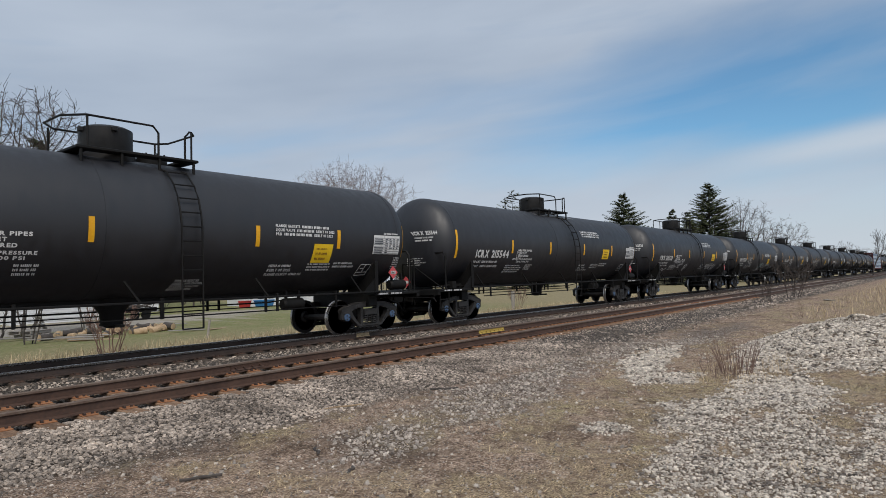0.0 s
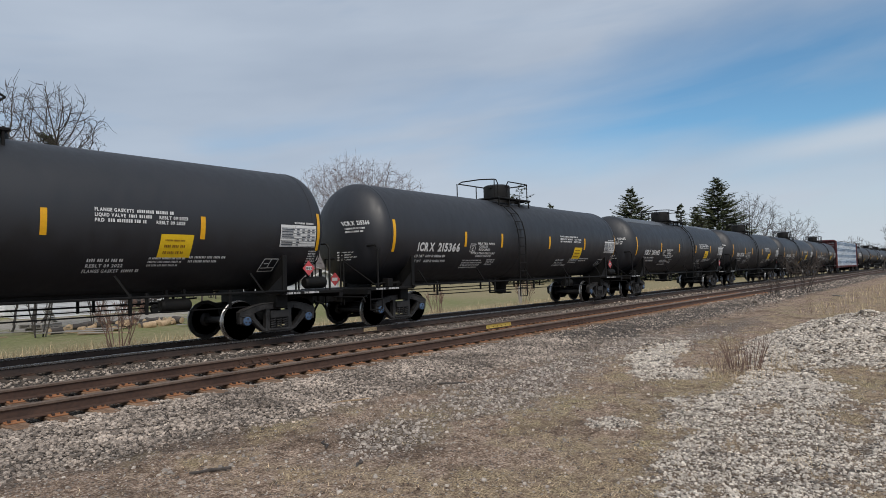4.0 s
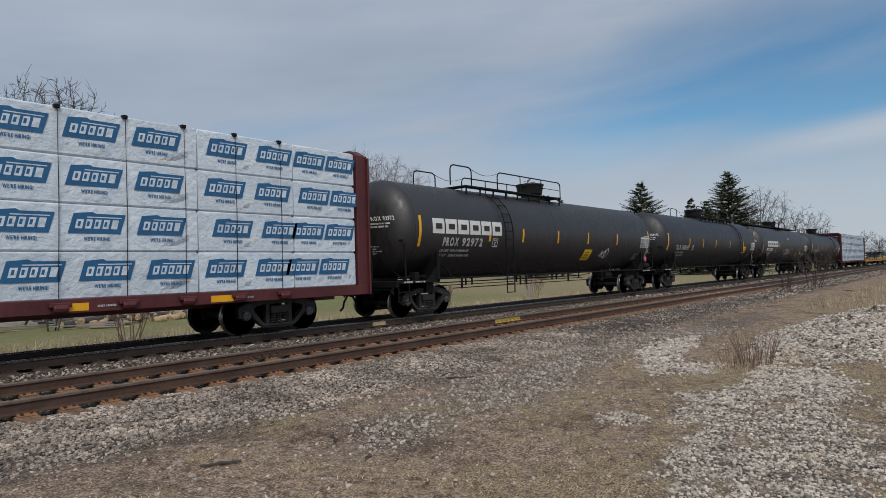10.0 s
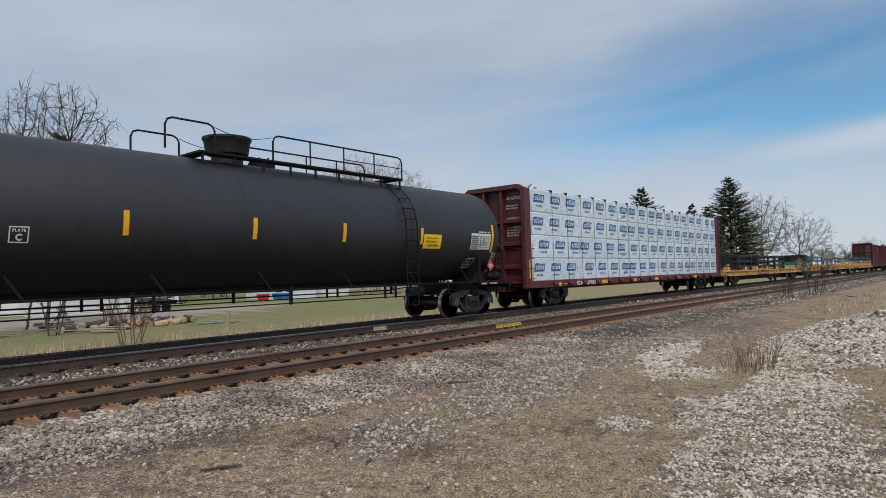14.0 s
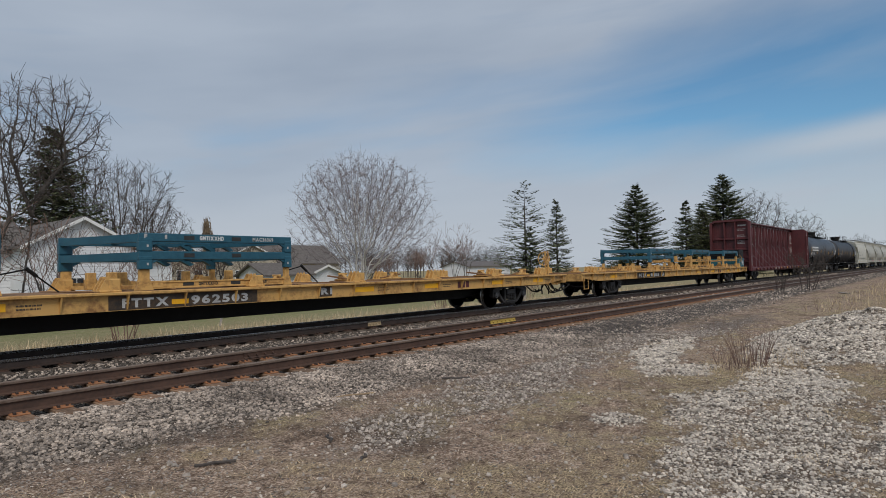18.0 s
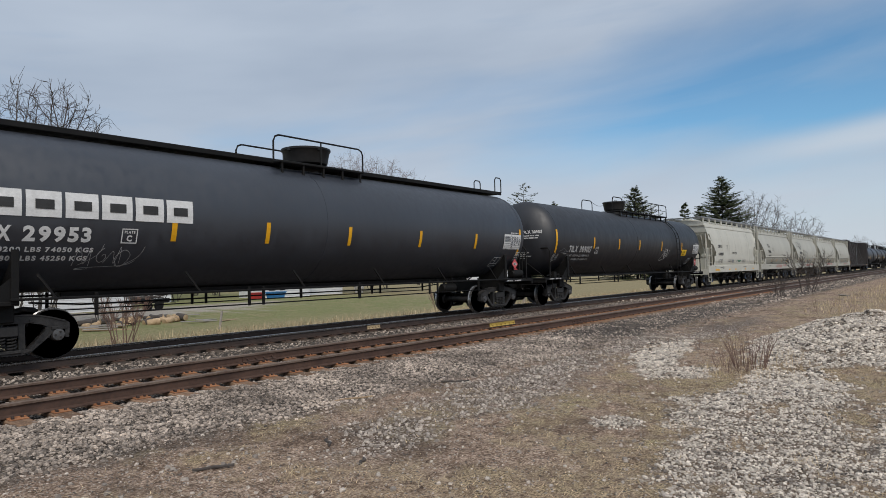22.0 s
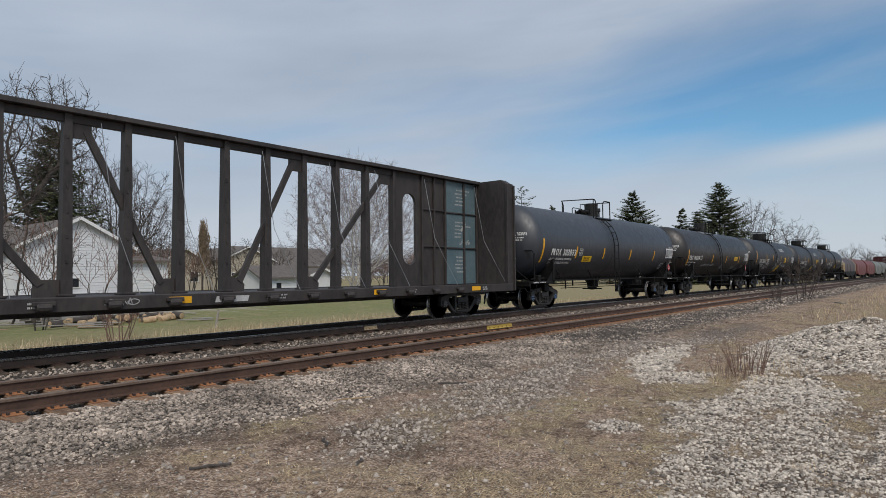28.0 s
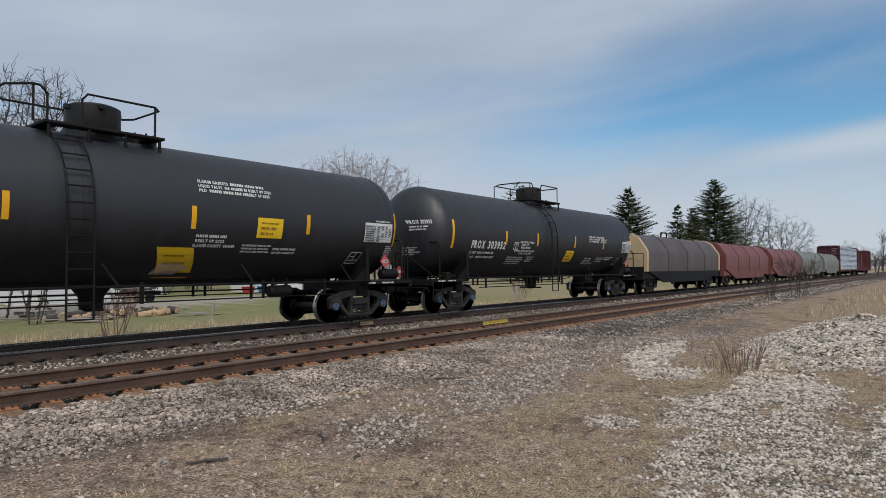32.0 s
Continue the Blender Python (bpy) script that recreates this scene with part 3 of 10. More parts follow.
    def graffito(self, material, x0, x1, z0, z1, w, n, seed, lean=0.12, tail=True):
        """A sprayed tag: a row of hooked and looping strokes that overlap, with a swoosh below."""
        rng = random.Random(seed)
        cell, h = (x1 - x0) / n, z1 - z0
        for k in range(n):
            lift, tall, wide = rng.uniform(-0.06, 0.12) * h, h * rng.uniform(0.7, 0.95), cell * rng.uniform(1.0, 1.6)
            kind = rng.choice(("coil", "zigzag", "sweep", "zigzag", "bulge", "slash"))
            a0, turn = rng.uniform(0, 6.28), rng.choice((-1, 1))
            if kind == "coil":
                line = [(0.5 + (0.62 - 0.07 * i) * math.cos(a0 + turn * 0.9 * i), 0.5 + (0.55 - 0.06 * i) * math.sin(a0 + turn * 0.9 * i)) for i in range(9)]
            elif kind == "zigzag":
                line = [(0.28 * i + rng.uniform(-0.2, 0.2), (i % 2) * rng.uniform(0.7, 1.05) + rng.uniform(-0.1, 0.15)) for i in range(5)]
            elif kind == "sweep":
                line = [(-0.5, rng.uniform(0.1, 0.9)), (0.2, rng.uniform(0.6, 1.1)), (1.0, rng.uniform(-0.1, 0.4)), (1.7, rng.uniform(0.3, 1.0)), (1.5, rng.uniform(0.7, 1.2))]
            elif kind == "bulge":
                line = [(0.1, 0.0), (-0.25, 0.55), (0.35, 1.05), (1.05, 0.75), (0.9, 0.2), (0.35, -0.05), (-0.1, 0.3)]
            else:
                line = [(rng.uniform(-0.3, 0.2), -0.1), (rng.uniform(0.3, 0.7), 0.5), (rng.uniform(0.8, 1.4), 1.15)]
            self.curl(material, [(x0 + cell * k + wide * a + lean * b * h, z0 + 0.12 * h + lift + tall * b) for a, b in line], w * rng.uniform(0.75, 1.2))
        if tail:
            self.curl(material, [(x1 - 0.1 * cell, z0 + 0.35 * h), (x1 - 1.2 * cell, z0 + 0.12 * h), (x0 + 1.2 * cell, z0 + 0.02 * h), (x0 + 0.4 * cell, z0 - 0.06 * h), (x0 + 1.6 * cell, z0 - 0.04 * h)], w * 0.9)

    def build(self, parent, names):
        """Each material's marks as one part; names gives each one's name and label."""
        for key, (g, material) in self.g.items():
            name, label = names.get(key[1], ("lettering", ""))
            ob = part(key[0] or name, g, material, parent, label, smooth=0)
            if g.count > 3:
                tagged(ob, label, kind="stuff")

# ---- rolling stock ----
TRACK_Y, RAIL_Z, SPEED = 13.77, 0.25, 18.6
CARS = []      # (thing, place along the track at the start)
ROLLERS = []   # wheelsets: (object, along the bogie)


def rolling(name, S, label, category, group=""):
    ob = thing(name, pose(S, TRACK_Y, RAIL_Z), label, category, group)
    CARS.append((ob, S))
    return ob


def side_frame():
    g = Geo()
    # high arched top chord, lower chord sloping up to the journals, two columns and the pedestal jaws
    for s in (-1, 1):
        g.prism([(0, 0.70), (s * 0.42, 0.70), (s * 0.62, 0.66), (s * 0.74, 0.60), (s * 0.80, 0.56), (s * 1.02, 0.56), (s * 1.08, 0.60), (s * 1.08, 0.66), (s * 0.98, 0.725), (s * 0.80, 0.775), (s * 0.58, 0.83), (s * 0.40, 0.85), (0, 0.85)], "y", -0.08, 0.08)
        g.prism([(0, 0.15), (s * 0.36, 0.15), (s * 0.47, 0.19), (s * 0.69, 0.38), (s * 0.80, 0.50), (s * 0.80, 0.60), (s * 0.71, 0.62), (s * 0.66, 0.52), (s * 0.52, 0.36), (s * 0.41, 0.25), (0, 0.24)], "y", -0.072, 0.072)
        g.prism([(s * 0.27, 0.22), (s * 0.37, 0.24), (s * 0.36, 0.74), (s * 0.26, 0.74)], "y", -0.066, 0.066)
        # raised rims along the chord and the sloping arm
        g.pipe([(0, -0.08, 0.84), (s * 0.40, -0.08, 0.84), (s * 0.58, -0.08, 0.82), (s * 0.80, -0.08, 0.765), (s * 1.0, -0.08, 0.70)], 0.018, 5)
        g.pipe([(s * 0.34, -0.072, 0.18), (s * 0.46, -0.072, 0.215), (s * 0.66, -0.072, 0.375), (s * 0.78, -0.072, 0.50)], 0.016, 5)
        g.prism([(s * 1.01, 0.40), (s * 1.07, 0.40), (s * 1.09, 0.64), (s * 1.00, 0.62)], "y", -0.065, 0.065)
        g.prism([(s * 0.70, 0.42), (s * 0.745, 0.40), (s * 0.79, 0.62), (s * 0.68, 0.60)], "y", -0.065, 0.065)
        g.soft(*sorted((s * 0.77, s * 1.01)), -0.09, 0.09, 0.545, 0.615)
        g.soft(*sorted((s * 0.42, s * 0.50)), -0.09, -0.06, 0.70, 0.77, 0.006)
    g.soft(-0.30, 0.30, -0.10, 0.10, 0.18, 0.235)
    g.soft(-0.10, 0.10, -0.085, -0.06, 0.72, 0.77, 0.006)
    return g


def springs():
    g = Geo()
    for x in (-0.17, 0.0, 0.17):
        g.coil(x, -0.03, 0.245, 0.48, 0.07, 0.016, 4.5, 7)
    g.soft(-0.25, 0.25, -0.095, 0.06, 0.48, 0.66)
    return g


def wheelset(cap_slot):
    g = Geo()
    g.lathe([(-0.98, 0.07), (-0.75, 0.085), (0.75, 0.085), (0.98, 0.07)], "y", (0, 0, 0), 10)
    for s in (-1, 1):
        c = s * 0.7525
        rim = 34 if s < 0 else 16
        g.m = 0
        g.lathe([(c + s * 0.03, 0.11), (c + s * 0.045, 0.20), (c + s * 0.005, 0.32), (c + s * 0.02, 0.38), (c + s * 0.055, 0.40), (c + s * 0.062, 0.447)], "y", (0, 0, 0), rim)
        g.m = 1
        g.lathe([(c + s * 0.062, 0.447), (c + s * 0.05, 0.453), (c - s * 0.02, 0.457), (c - s * 0.035, 0.478), (c - s * 0.05, 0.482)], "y", (0, 0, 0), rim)
        g.m = 0
        g.lathe([(c - s * 0.05, 0.482), (c - s * 0.065, 0.475), (c - s * 0.065, 0.39), (c - s * 0.03, 0.36), (c - s * 0.04, 0.18), (c - s * 0.08, 0.11)], "y", (0, 0, 0), rim)
        g.lathe([(s * 0.90, 0.115), (s * 1.06, 0.115), (s * 1.075, 0.10)], "y", (0, 0, 0), 16)
        g.m = 2
        g.lathe([(s * 1.075, 0.105), (s * 1.10, 0.10), (s * 1.105, 0.085)], "y", (0, 0, 0), 16)
        for k in range(3):
            a = 2 * math.pi * k / 3
            x, z = 0.055 * math.cos(a), 0.055 * math.sin(a)
            g.m = 0
            g.rod((x, s * 1.10, z), (x, s * 1.125, z), 0.018, 6)
    return g


def bogie(parent, x, caps="grey"):
    """A two-axle bogie, its middle x along the car."""
    mid = part("bogie", bogie_bolster, IRON, parent, key="bogie_bolster", at=pose(x, 0, 0))
    for s in (-1, 1):
        part("side_frame", side_frame, FRAME_GREY, mid, key="side_frame", at=pose(0, s * 1.0, 0))
        part("spring_nest", springs, FRAME_GREY, mid, key="springs", at=pose(0, s * 1.02, 0, 0, 0, 0 if s < 0 else 180))
    for s in (-1, 1):
        w = part("wheelset", lambda: wheelset(2), [WHEEL, TREAD, CAP_BLUE if caps == "blue" else CAP_GREY], mid, "%s bearing caps on dark steel wheels" % caps, key=("wheelset", caps), at=pose(s * 0.889, 0, 0.457))
        ROLLERS.append((w, s))
    return mid


def bogie_bolster():
    g = Geo()
    g.soft(-0.22, 0.22, -1.06, 1.06, 0.42, 0.62)
    g.lathe([(0.60, 0.30), (0.72, 0.30)], "z", (0, 0, 0), 20)
    for s in (-1, 1):
        g.soft(s * 0.40 - 0.05, s * 0.40 + 0.05, -0.85, 0.85, 0.30, 0.42)  # brake beams
        for y in (-0.75, 0.75):
            g.soft(s * 0.43 - 0.04, s * 0.43 + 0.04, y - 0.05, y + 0.05, 0.30, 0.55)  # brake shoes
        g.rod((-0.6, s * 0.3, 0.36), (0.6, s * 0.3, 0.36), 0.02)
    return g


def coupler(parent, x, way, paint=IRON):
    """A knuckle coupler and its draft gear; way is -1 at the front, 1 at the rear."""

    def make():
        g = Geo()
        g.soft(-0.55, 0.02, -0.10, 0.10, 0.74, 0.96)
        g.soft(-0.12, 0.16, -0.20, 0.14, 0.70, 1.00, 0.03)
        g.soft(0.02, 0.20, 0.02, 0.20, 0.72, 0.98, 0.03)
        g.rod((0.0, -0.12, 0.70), (0.0, -0.12, 1.06), 0.03)
        return g

    c = part("coupler", make, paint, parent, key=("coupler", paint.name), at=pose(x, 0, 0, 0, 0, 0 if way > 0 else 180))

    def air():
        g = Geo()
        g.pipe([(-0.45, -0.30, 0.78), (-0.2, -0.34, 0.70), (-0.05, -0.32, 0.52), (0.08, -0.22, 0.36), (0.28, -0.10, 0.30)], 0.032, 7)
        return g

    part("air_hose", air, IRON, c, "black rubber air hose", key="air_hose")
    return c


def end_gear(parent, L, top=2.28, x0=0.45):
    """End platform, uncoupling lever, ladder rails and the U-shaped handrail at both ends of a tank car."""

    def platform():
        g = Geo()
        g.soft(x0, 2.35, -1.45, 1.45, 1.02, 1.10)
        g.soft(x0 + 0.05, 1.9, -0.32, 0.32, 0.70, 1.02)
        g.soft(x0, x0 + 0.12, -1.45, 1.45, 0.92, 1.08)
        g.soft(2.0, 2.35, -1.20, 1.20, 0.72, 1.04, 0.02)  # body bolster
        return g

    def rail():
        g = Geo()
        a = x0 + 0.42
        g.pipe([(a, -1.42, 1.05), (a, -1.42, top - 0.12), (a, -1.32, top), (a, 1.32, top), (a, 1.42, top - 0.12), (a, 1.42, 1.05)], 0.03)
        for y in (-0.35, -0.22):
            g.pipe([(x0 + 0.12, y, 0.62), (x0 + 0.12, y, top - 0.2)], 0.024)
        g.pipe([(x0 + 0.12, -0.35, top - 0.2), (x0 + 0.12, -0.22, top - 0.2)], 0.024)
        g.pipe([(x0 + 0.12, -0.30, top - 0.4), (x0 + 0.95, -0.9, 1.10)], 0.022)
        g.pipe([(x0 + 0.12, 0.9, 0.62), (x0 + 0.12, 0.9, 1.9), (x0 + 0.12, 1.3, 1.9)], 0.024)
        # pipework on the platform
        g.pipe([(x0 + 0.5, -1.2, 1.18), (x0 + 0.9, -1.15, 1.22), (x0 + 1.3, -1.25, 1.20), (x0 + 1.8, -1.2, 1.16)], 0.026)
        g.soft(x0 + 0.95, x0 + 1.15, -1.30, -1.05, 1.10, 1.34, 0.02)
        g.soft(x0 + 1.35, x0 + 1.50, -1.25, -1.05, 1.10, 1.26, 0.02)
        return g

    def step():
        g = Geo()
        g.pipe([(x0 + 0.1, -1.43, 1.05), (x0 + 0.1, -1.43, 0.50), (x0 + 0.55, -1.43, 0.50), (x0 + 0.55, -1.43, 1.05)], 0.022)
        g.pipe([(x0 + 0.1, -1.43, 0.78), (x0 + 0.55, -1.43, 0.78)], 0.02)
        return g

    def cut_lever():
        g = Geo()
        g.pipe([(x0 - 0.06, -1.40, 0.72), (x0 - 0.06, -1.30, 0.86), (x0 - 0.08, -0.12, 0.86), (x0 - 0.2, -0.12, 0.98)], 0.016)
        return g

    for at in (None, pose(L, 0, 0, 0, 0, 180)):
        p = part("end_platform", platform, IRON, parent, key=("platform", x0), at=at)
        part("end_handrail", rail, IRON, p, key=("endrail", x0, top))
        part("stirrup_step", step, IRON, p, key=("step", x0))
        part("uncoupling_lever", cut_lever, IRON, p, key=("lever", x0))


def brake_wheel(parent, x, y, z, way):
    def make():
        g = Geo()
        n = 18
        g.pipe([(0.0, 0.27 * math.cos(2 * math.pi * i / n), 0.27 * math.sin(2 * math.pi * i / n)) for i in range(n + 1)], 0.016)
        for k in range(5):
            a = 2 * math.pi * k / 5
            g.rod((0, 0, 0), (0, 0.27 * math.cos(a), 0.27 * math.sin(a)), 0.012)
        g.lathe([(-0.16, 0.05), (0.03, 0.05)], "x", (0, 0, 0), 10)
        g.soft(0.03, 0.2, -0.12, 0.12, -0.2, 0.2)
        return g

    part("brake_wheel", make, IRON, parent, "spoked handbrake wheel", key="brake_wheel", at=pose(x, y, z, 0, 0, 0 if way < 0 else 180))


def tank_shell(L, R, zc, apex, depth, n=48):
    """A cylinder with dished ends, closed; apex is where each head's tip stands from the coupler line."""
    g = Geo()
    prof = [(apex + depth * (1 - math.cos(a)), R * math.sin(a)) for a in (math.pi / 2 * i / 12 for i in range(13))]
    prof[0] = (apex, 0.0)
    x1 = L - apex - depth
    prof += [(apex + depth + (x1 - apex - depth) * i / 6, R) for i in range(1, 7)]
    prof += [(L - x, r) for x, r in prof[11::-1]]
    g.lathe(prof, "x", (0, 0, zc), n)
    return g


def tank_side(L, R, zc, apex, depth):
    def side(x, z):
        e = max(0.0, apex + depth - x, x - (L - apex - depth)) / depth
        s = 1 - e * e - ((z - zc) / R) ** 2
        return -R * math.sqrt(max(s, 0.0))

    return side


def ladder(g, x, top_z, side, z0=0.55, w=0.46):
    """Two stiles that follow the tank, and the rungs between them."""
    zs = [z0 + (top_z - z0) * i / 12 for i in range(13)]
    for dx in (-w / 2, w / 2):
        pts = [(x + dx, min(-1.5, side(x, z) - 0.0) - 0.12 if z < 2.7 else side(x, z) - 0.1, z) for z in zs]
        g.pipe(pts, 0.022, 5)
    for i, z in enumerate(zs[:-1]):
        y = min(-1.5, side(x, z)) - 0.12 if z < 2.7 else side(x, z) - 0.1
        g.rod((x - w / 2, y, z), (x + w / 2, y, z), 0.016, 5)


def top_gear(parent, x0, x1, dome_x, top, kind, ladder_x=None, dome_r=0.52):
    """The crown platform: grating, manway or valve housing, and pipe railings."""
    w, h = 0.82, top + 0.68
    plat0, plat1 = x0, x1
    if kind == "hoops":
        def board():
            g = Geo()
            g.soft(x0, x1, -0.86, -0.62, top - 0.22, top - 0.19, 0.006)
            for x in (x0 + 0.2, x1 - 0.2):
                g.soft(x - 0.03, x + 0.03, -0.84, -0.62, top - 0.36, top - 0.215, 0.006)
            return g

        def cap():
            g = Geo()
            g.lathe([(top - 0.1, 0.36), (top + 0.10, 0.36), (top + 0.10, 0.30), (top + 0.60, 0.33), (top + 0.62, 0.30), (top + 0.62, 0.0)], "z", (dome_x, 0, 0), 24)
            g.lathe([(top, 0.10), (top + 0.26, 0.10), (top + 0.27, 0.14), (top + 0.42, 0.13), (top + 0.43, 0.0)], "z", (dome_x + 0.52, -0.1, 0), 14)
            return g

        def manway():
            g = Geo()
            c = dome_x - 0.92
            g.lathe([(top - 0.1, 0.30), (top + 0.10, 0.30), (top + 0.10, 0.38), (top + 0.16, 0.38), (top + 0.17, 0.34), (top + 0.25, 0.20), (top + 0.26, 0.0)], "z", (c, 0, 0), 20)
            for k in range(8):
                q = 2 * math.pi * k / 8
                g.rod((c + 0.36 * math.cos(q), 0.36 * math.sin(q), top + 0.04), (c + 0.36 * math.cos(q), 0.36 * math.sin(q), top + 0.26), 0.03, 6)
            g.rod((c - 0.45, -0.1, top + 0.16), (c - 0.30, -0.1, top + 0.24), 0.05, 8)
            return g

        def hoop(across):
            def make():
                g = Geo()
                if across:
                    # across the car, both ends bent back and down
                    x = x0 - 0.1
                    g.pipe([(x + 0.30, -0.74, top - 0.25), (x + 0.30, -0.74, h - 0.22), (x + 0.24, -0.74, h - 0.07), (x + 0.12, -0.74, h), (x, -0.72, h), (x - 0.35, 0.72, h), (x - 0.22, 0.74, h - 0.06), (x - 0.14, 0.74, h - 0.2), (x - 0.14, 0.74, top - 0.25)], 0.026, 8)
                    g.rod((x + 0.06, -0.72, top - 0.25), (x + 0.06, -0.72, h), 0.024, 6)
                    g.rod((x - 0.32, 0.70, top - 0.25), (x - 0.32, 0.70, h), 0.024, 6)
                    g.pipe([(x + 0.3, 0.5, top), (x + 0.3, 0.5, h - 0.36), (x + 0.4, 0.5, h - 0.28), (x + 1.1, 0.5, h - 0.28), (x + 1.1, 0.5, top)], 0.022)
                else:
                    g.pipe([(x1 - 0.82, -0.74, top - 0.25), (x1 - 0.82, -0.74, h - 0.2), (x1 - 0.76, -0.74, h - 0.06), (x1 - 0.64, -0.74, h), (x1 - 0.04, -0.74, h), (x1, -0.72, h - 0.05), (x1 - 0.02, -0.74, top - 0.25)], 0.026, 8)
                    g.pipe([(x1 - 0.04, -0.74, h - 0.02), (x1 - 0.3, 0.7, h - 0.02), (x1 - 0.3, 0.72, top - 0.25)], 0.024)
                return g

            return make

        p = part("step_board", board, IRON, parent, key=("hoop_board", x0, x1, top))
        part("valve_housing", cap, HOUSING, p, key=("hoop_cap", dome_x, top))
        part("manway_cover", manway, IRON, p, "bolted black manway cover", key=("hoop_manway", dome_x, top))
        for across in (True, False):
            part("grab_hoop", hoop(across), IRON, p, key=("hoop", across, x0, x1, top))
        return

    def platform():
        g = Geo()
        g.soft(x0, x1, -w - 0.05, -0.58, top + 0.0, top + 0.06)
        g.soft(x0, x1, 0.58, w + 0.05, top + 0.0, top + 0.06)
        g.soft(x0, x0 + 0.3, -0.58, 0.58, top + 0.0, top + 0.06)
        g.soft(x1 - 0.3, x1, -0.58, 0.58, top + 0.0, top + 0.06)
        n = int((x1 - x0) / 0.9) + 1
        for i in range(n + 1):
            x = x0 + 0.1 + (x1 - x0 - 0.2) * i / n
            for s in (-1, 1):
                g.soft(x - 0.025, x + 0.025, s * w - 0.03, s * w + 0.03, top - 0.28, top + 0.02)
        return g

    def dome():
        g = Geo()
        r = dome_r
        if kind != "short":
            g.lathe([(top - 0.15, r * 0.72), (top + 0.16, r * 0.72), (top + 0.20, r * 0.95), (top + 0.26, r * 0.98), (top + 0.52, r * 1.06), (top + 0.56, r * 1.12), (top + 0.61, r * 1.12), (top + 0.62, r), (top + 0.60, r * 0.9), (top + 0.60, 0.0)], "z", (dome_x, 0, 0), 28)
            g.pipe([(dome_x - 0.12, -0.1, top + 0.6), (dome_x - 0.12, -0.1, top + 0.7), (dome_x + 0.12, -0.1, top + 0.7), (dome_x + 0.12, -0.1, top + 0.6)], 0.014, 5)
        else:
            g.lathe([(top - 0.15, r * 1.1), (top + 0.06, r * 1.1), (top + 0.08, r * 0.94), (top + 0.14, r), (top + 0.60, r), (top + 0.62, r * 0.94), (top + 0.655, r * 0.80), (top + 0.66, 0.0)], "z", (dome_x, 0, 0), 28)
        for k in (0.15, 3.3, 4.6):
            g.soft(dome_x + r * 1.06 * math.cos(k) - 0.05, dome_x + r * 1.06 * math.cos(k) + 0.05, r * 1.06 * math.sin(k) - 0.05, r * 1.06 * math.sin(k) + 0.05, top + 0.50, top + 0.60)
        return g

    def valves():
        g = Geo()
        vx = dome_x + (dome_r + 0.45) * (-1 if dome_r < 0.4 else 1)
        g.lathe([(top - 0.1, 0.34), (top + 0.10, 0.34), (top + 0.12, 0.26), (top + 0.16, 0.26)], "z", (vx, 0, 0), 18)
        for k in range(8):
            a = 2 * math.pi * k / 8
            g.rod((vx + 0.29 * math.cos(a), 0.29 * math.sin(a), top + 0.08), (vx + 0.29 * math.cos(a), 0.29 * math.sin(a), top + 0.22), 0.022, 5)
        if dome_r < 0.4:
            g.lathe([(top, 0.10), (top + 0.32, 0.10), (top + 0.33, 0.15), (top + 0.40, 0.15), (top + 0.42, 0.08)], "z", (dome_x + 0.55, 0.1, 0), 12)
            g.lathe([(top + 0.12, 0.25), (top + 0.30, 0.28), (top + 0.34, 0.1)], "z", (vx, 0, 0), 16)
        return g

    def loop():
        # one bent pipe round the platform, open where the ladder comes up
        g = Geo()
        a, b = ladder_x - 0.30, ladder_x + 0.30
        x0, x1 = min(plat0, a - 0.45), max(plat1, b + 0.35)
        path = []
        if b < x1 - 0.05:
            path += [(b, -w, top), (b, -w, h - 0.12), (b + 0.1, -w, h)]
        if x1 > b + 0.3:
            path += [(x1 - 0.2, -w, h)]
        path += [(x1, -w + 0.25, h), (x1, w - 0.25, h), (x1 - 0.2, w, h), (x0 + 0.2, w, h), (x0 - 0.12, w - 0.4, h), (x0 - 0.12, -w + 0.4, h), (x0 + 0.2, -w, h)]
        if a > x0 + 0.35:
            path += [(a - 0.12, -w, h), (a, -w, h - 0.14), (a, -w, top)]
        g.pipe(path, 0.024)
        for x, y in ((x0 + 0.22, -w), (x0 + 0.1, w), ((x0 + x1) / 2, w), (x1 - 0.2, w), (x1 - 0.2, -w)):
            if not a < x < b:
                g.rod((x, y, top), (x, y, h), 0.022, 6)
        return g

    def rails(s):
        def make():
            # two bent pipe loops beside the housing, joined by a sagging chain
            g = Geo()
            y = s * w
            spans = ((x0 - 0.75, x0 + 0.40), (x0 + 1.95, x1)) if x1 - x0 > 3.5 else ((x0 - 0.15, x1),)
            for a, b in spans:
                g.pipe([(a, y, top), (a, y, h - 0.16), (a + 0.05, y, h - 0.05), (a + 0.16, y, h), (b - 0.16, y, h), (b - 0.05, y, h - 0.05), (b, y, h - 0.16), (b, y, top)], 0.024)
                n = max(1, round((b - a) / 1.3))
                for i in range(1, n):
                    x = a + (b - a) * i / n
                    g.rod((x, y, top), (x, y, h), 0.020, 6)
            if len(spans) > 1:
                a, b = spans[1]
                g.pipe([((a + b) / 2, y, top + 0.36), (b - 0.1, y, top + 0.36)], 0.014, 5)
                p, q = spans[0][1], a
                g.pipe([(p + (q - p) * i / 8, y, h - 0.06 - 0.14 * math.sin(math.pi * i / 8)) for i in range(9)], 0.009, 4)
            return g

        return make

    p = part("crown_platform", platform, IRON, parent, key=("plat", x0, x1, top))
    part("valve_housing", dome, HOUSING, p, key=("dome", dome_x, top, kind, dome_r))
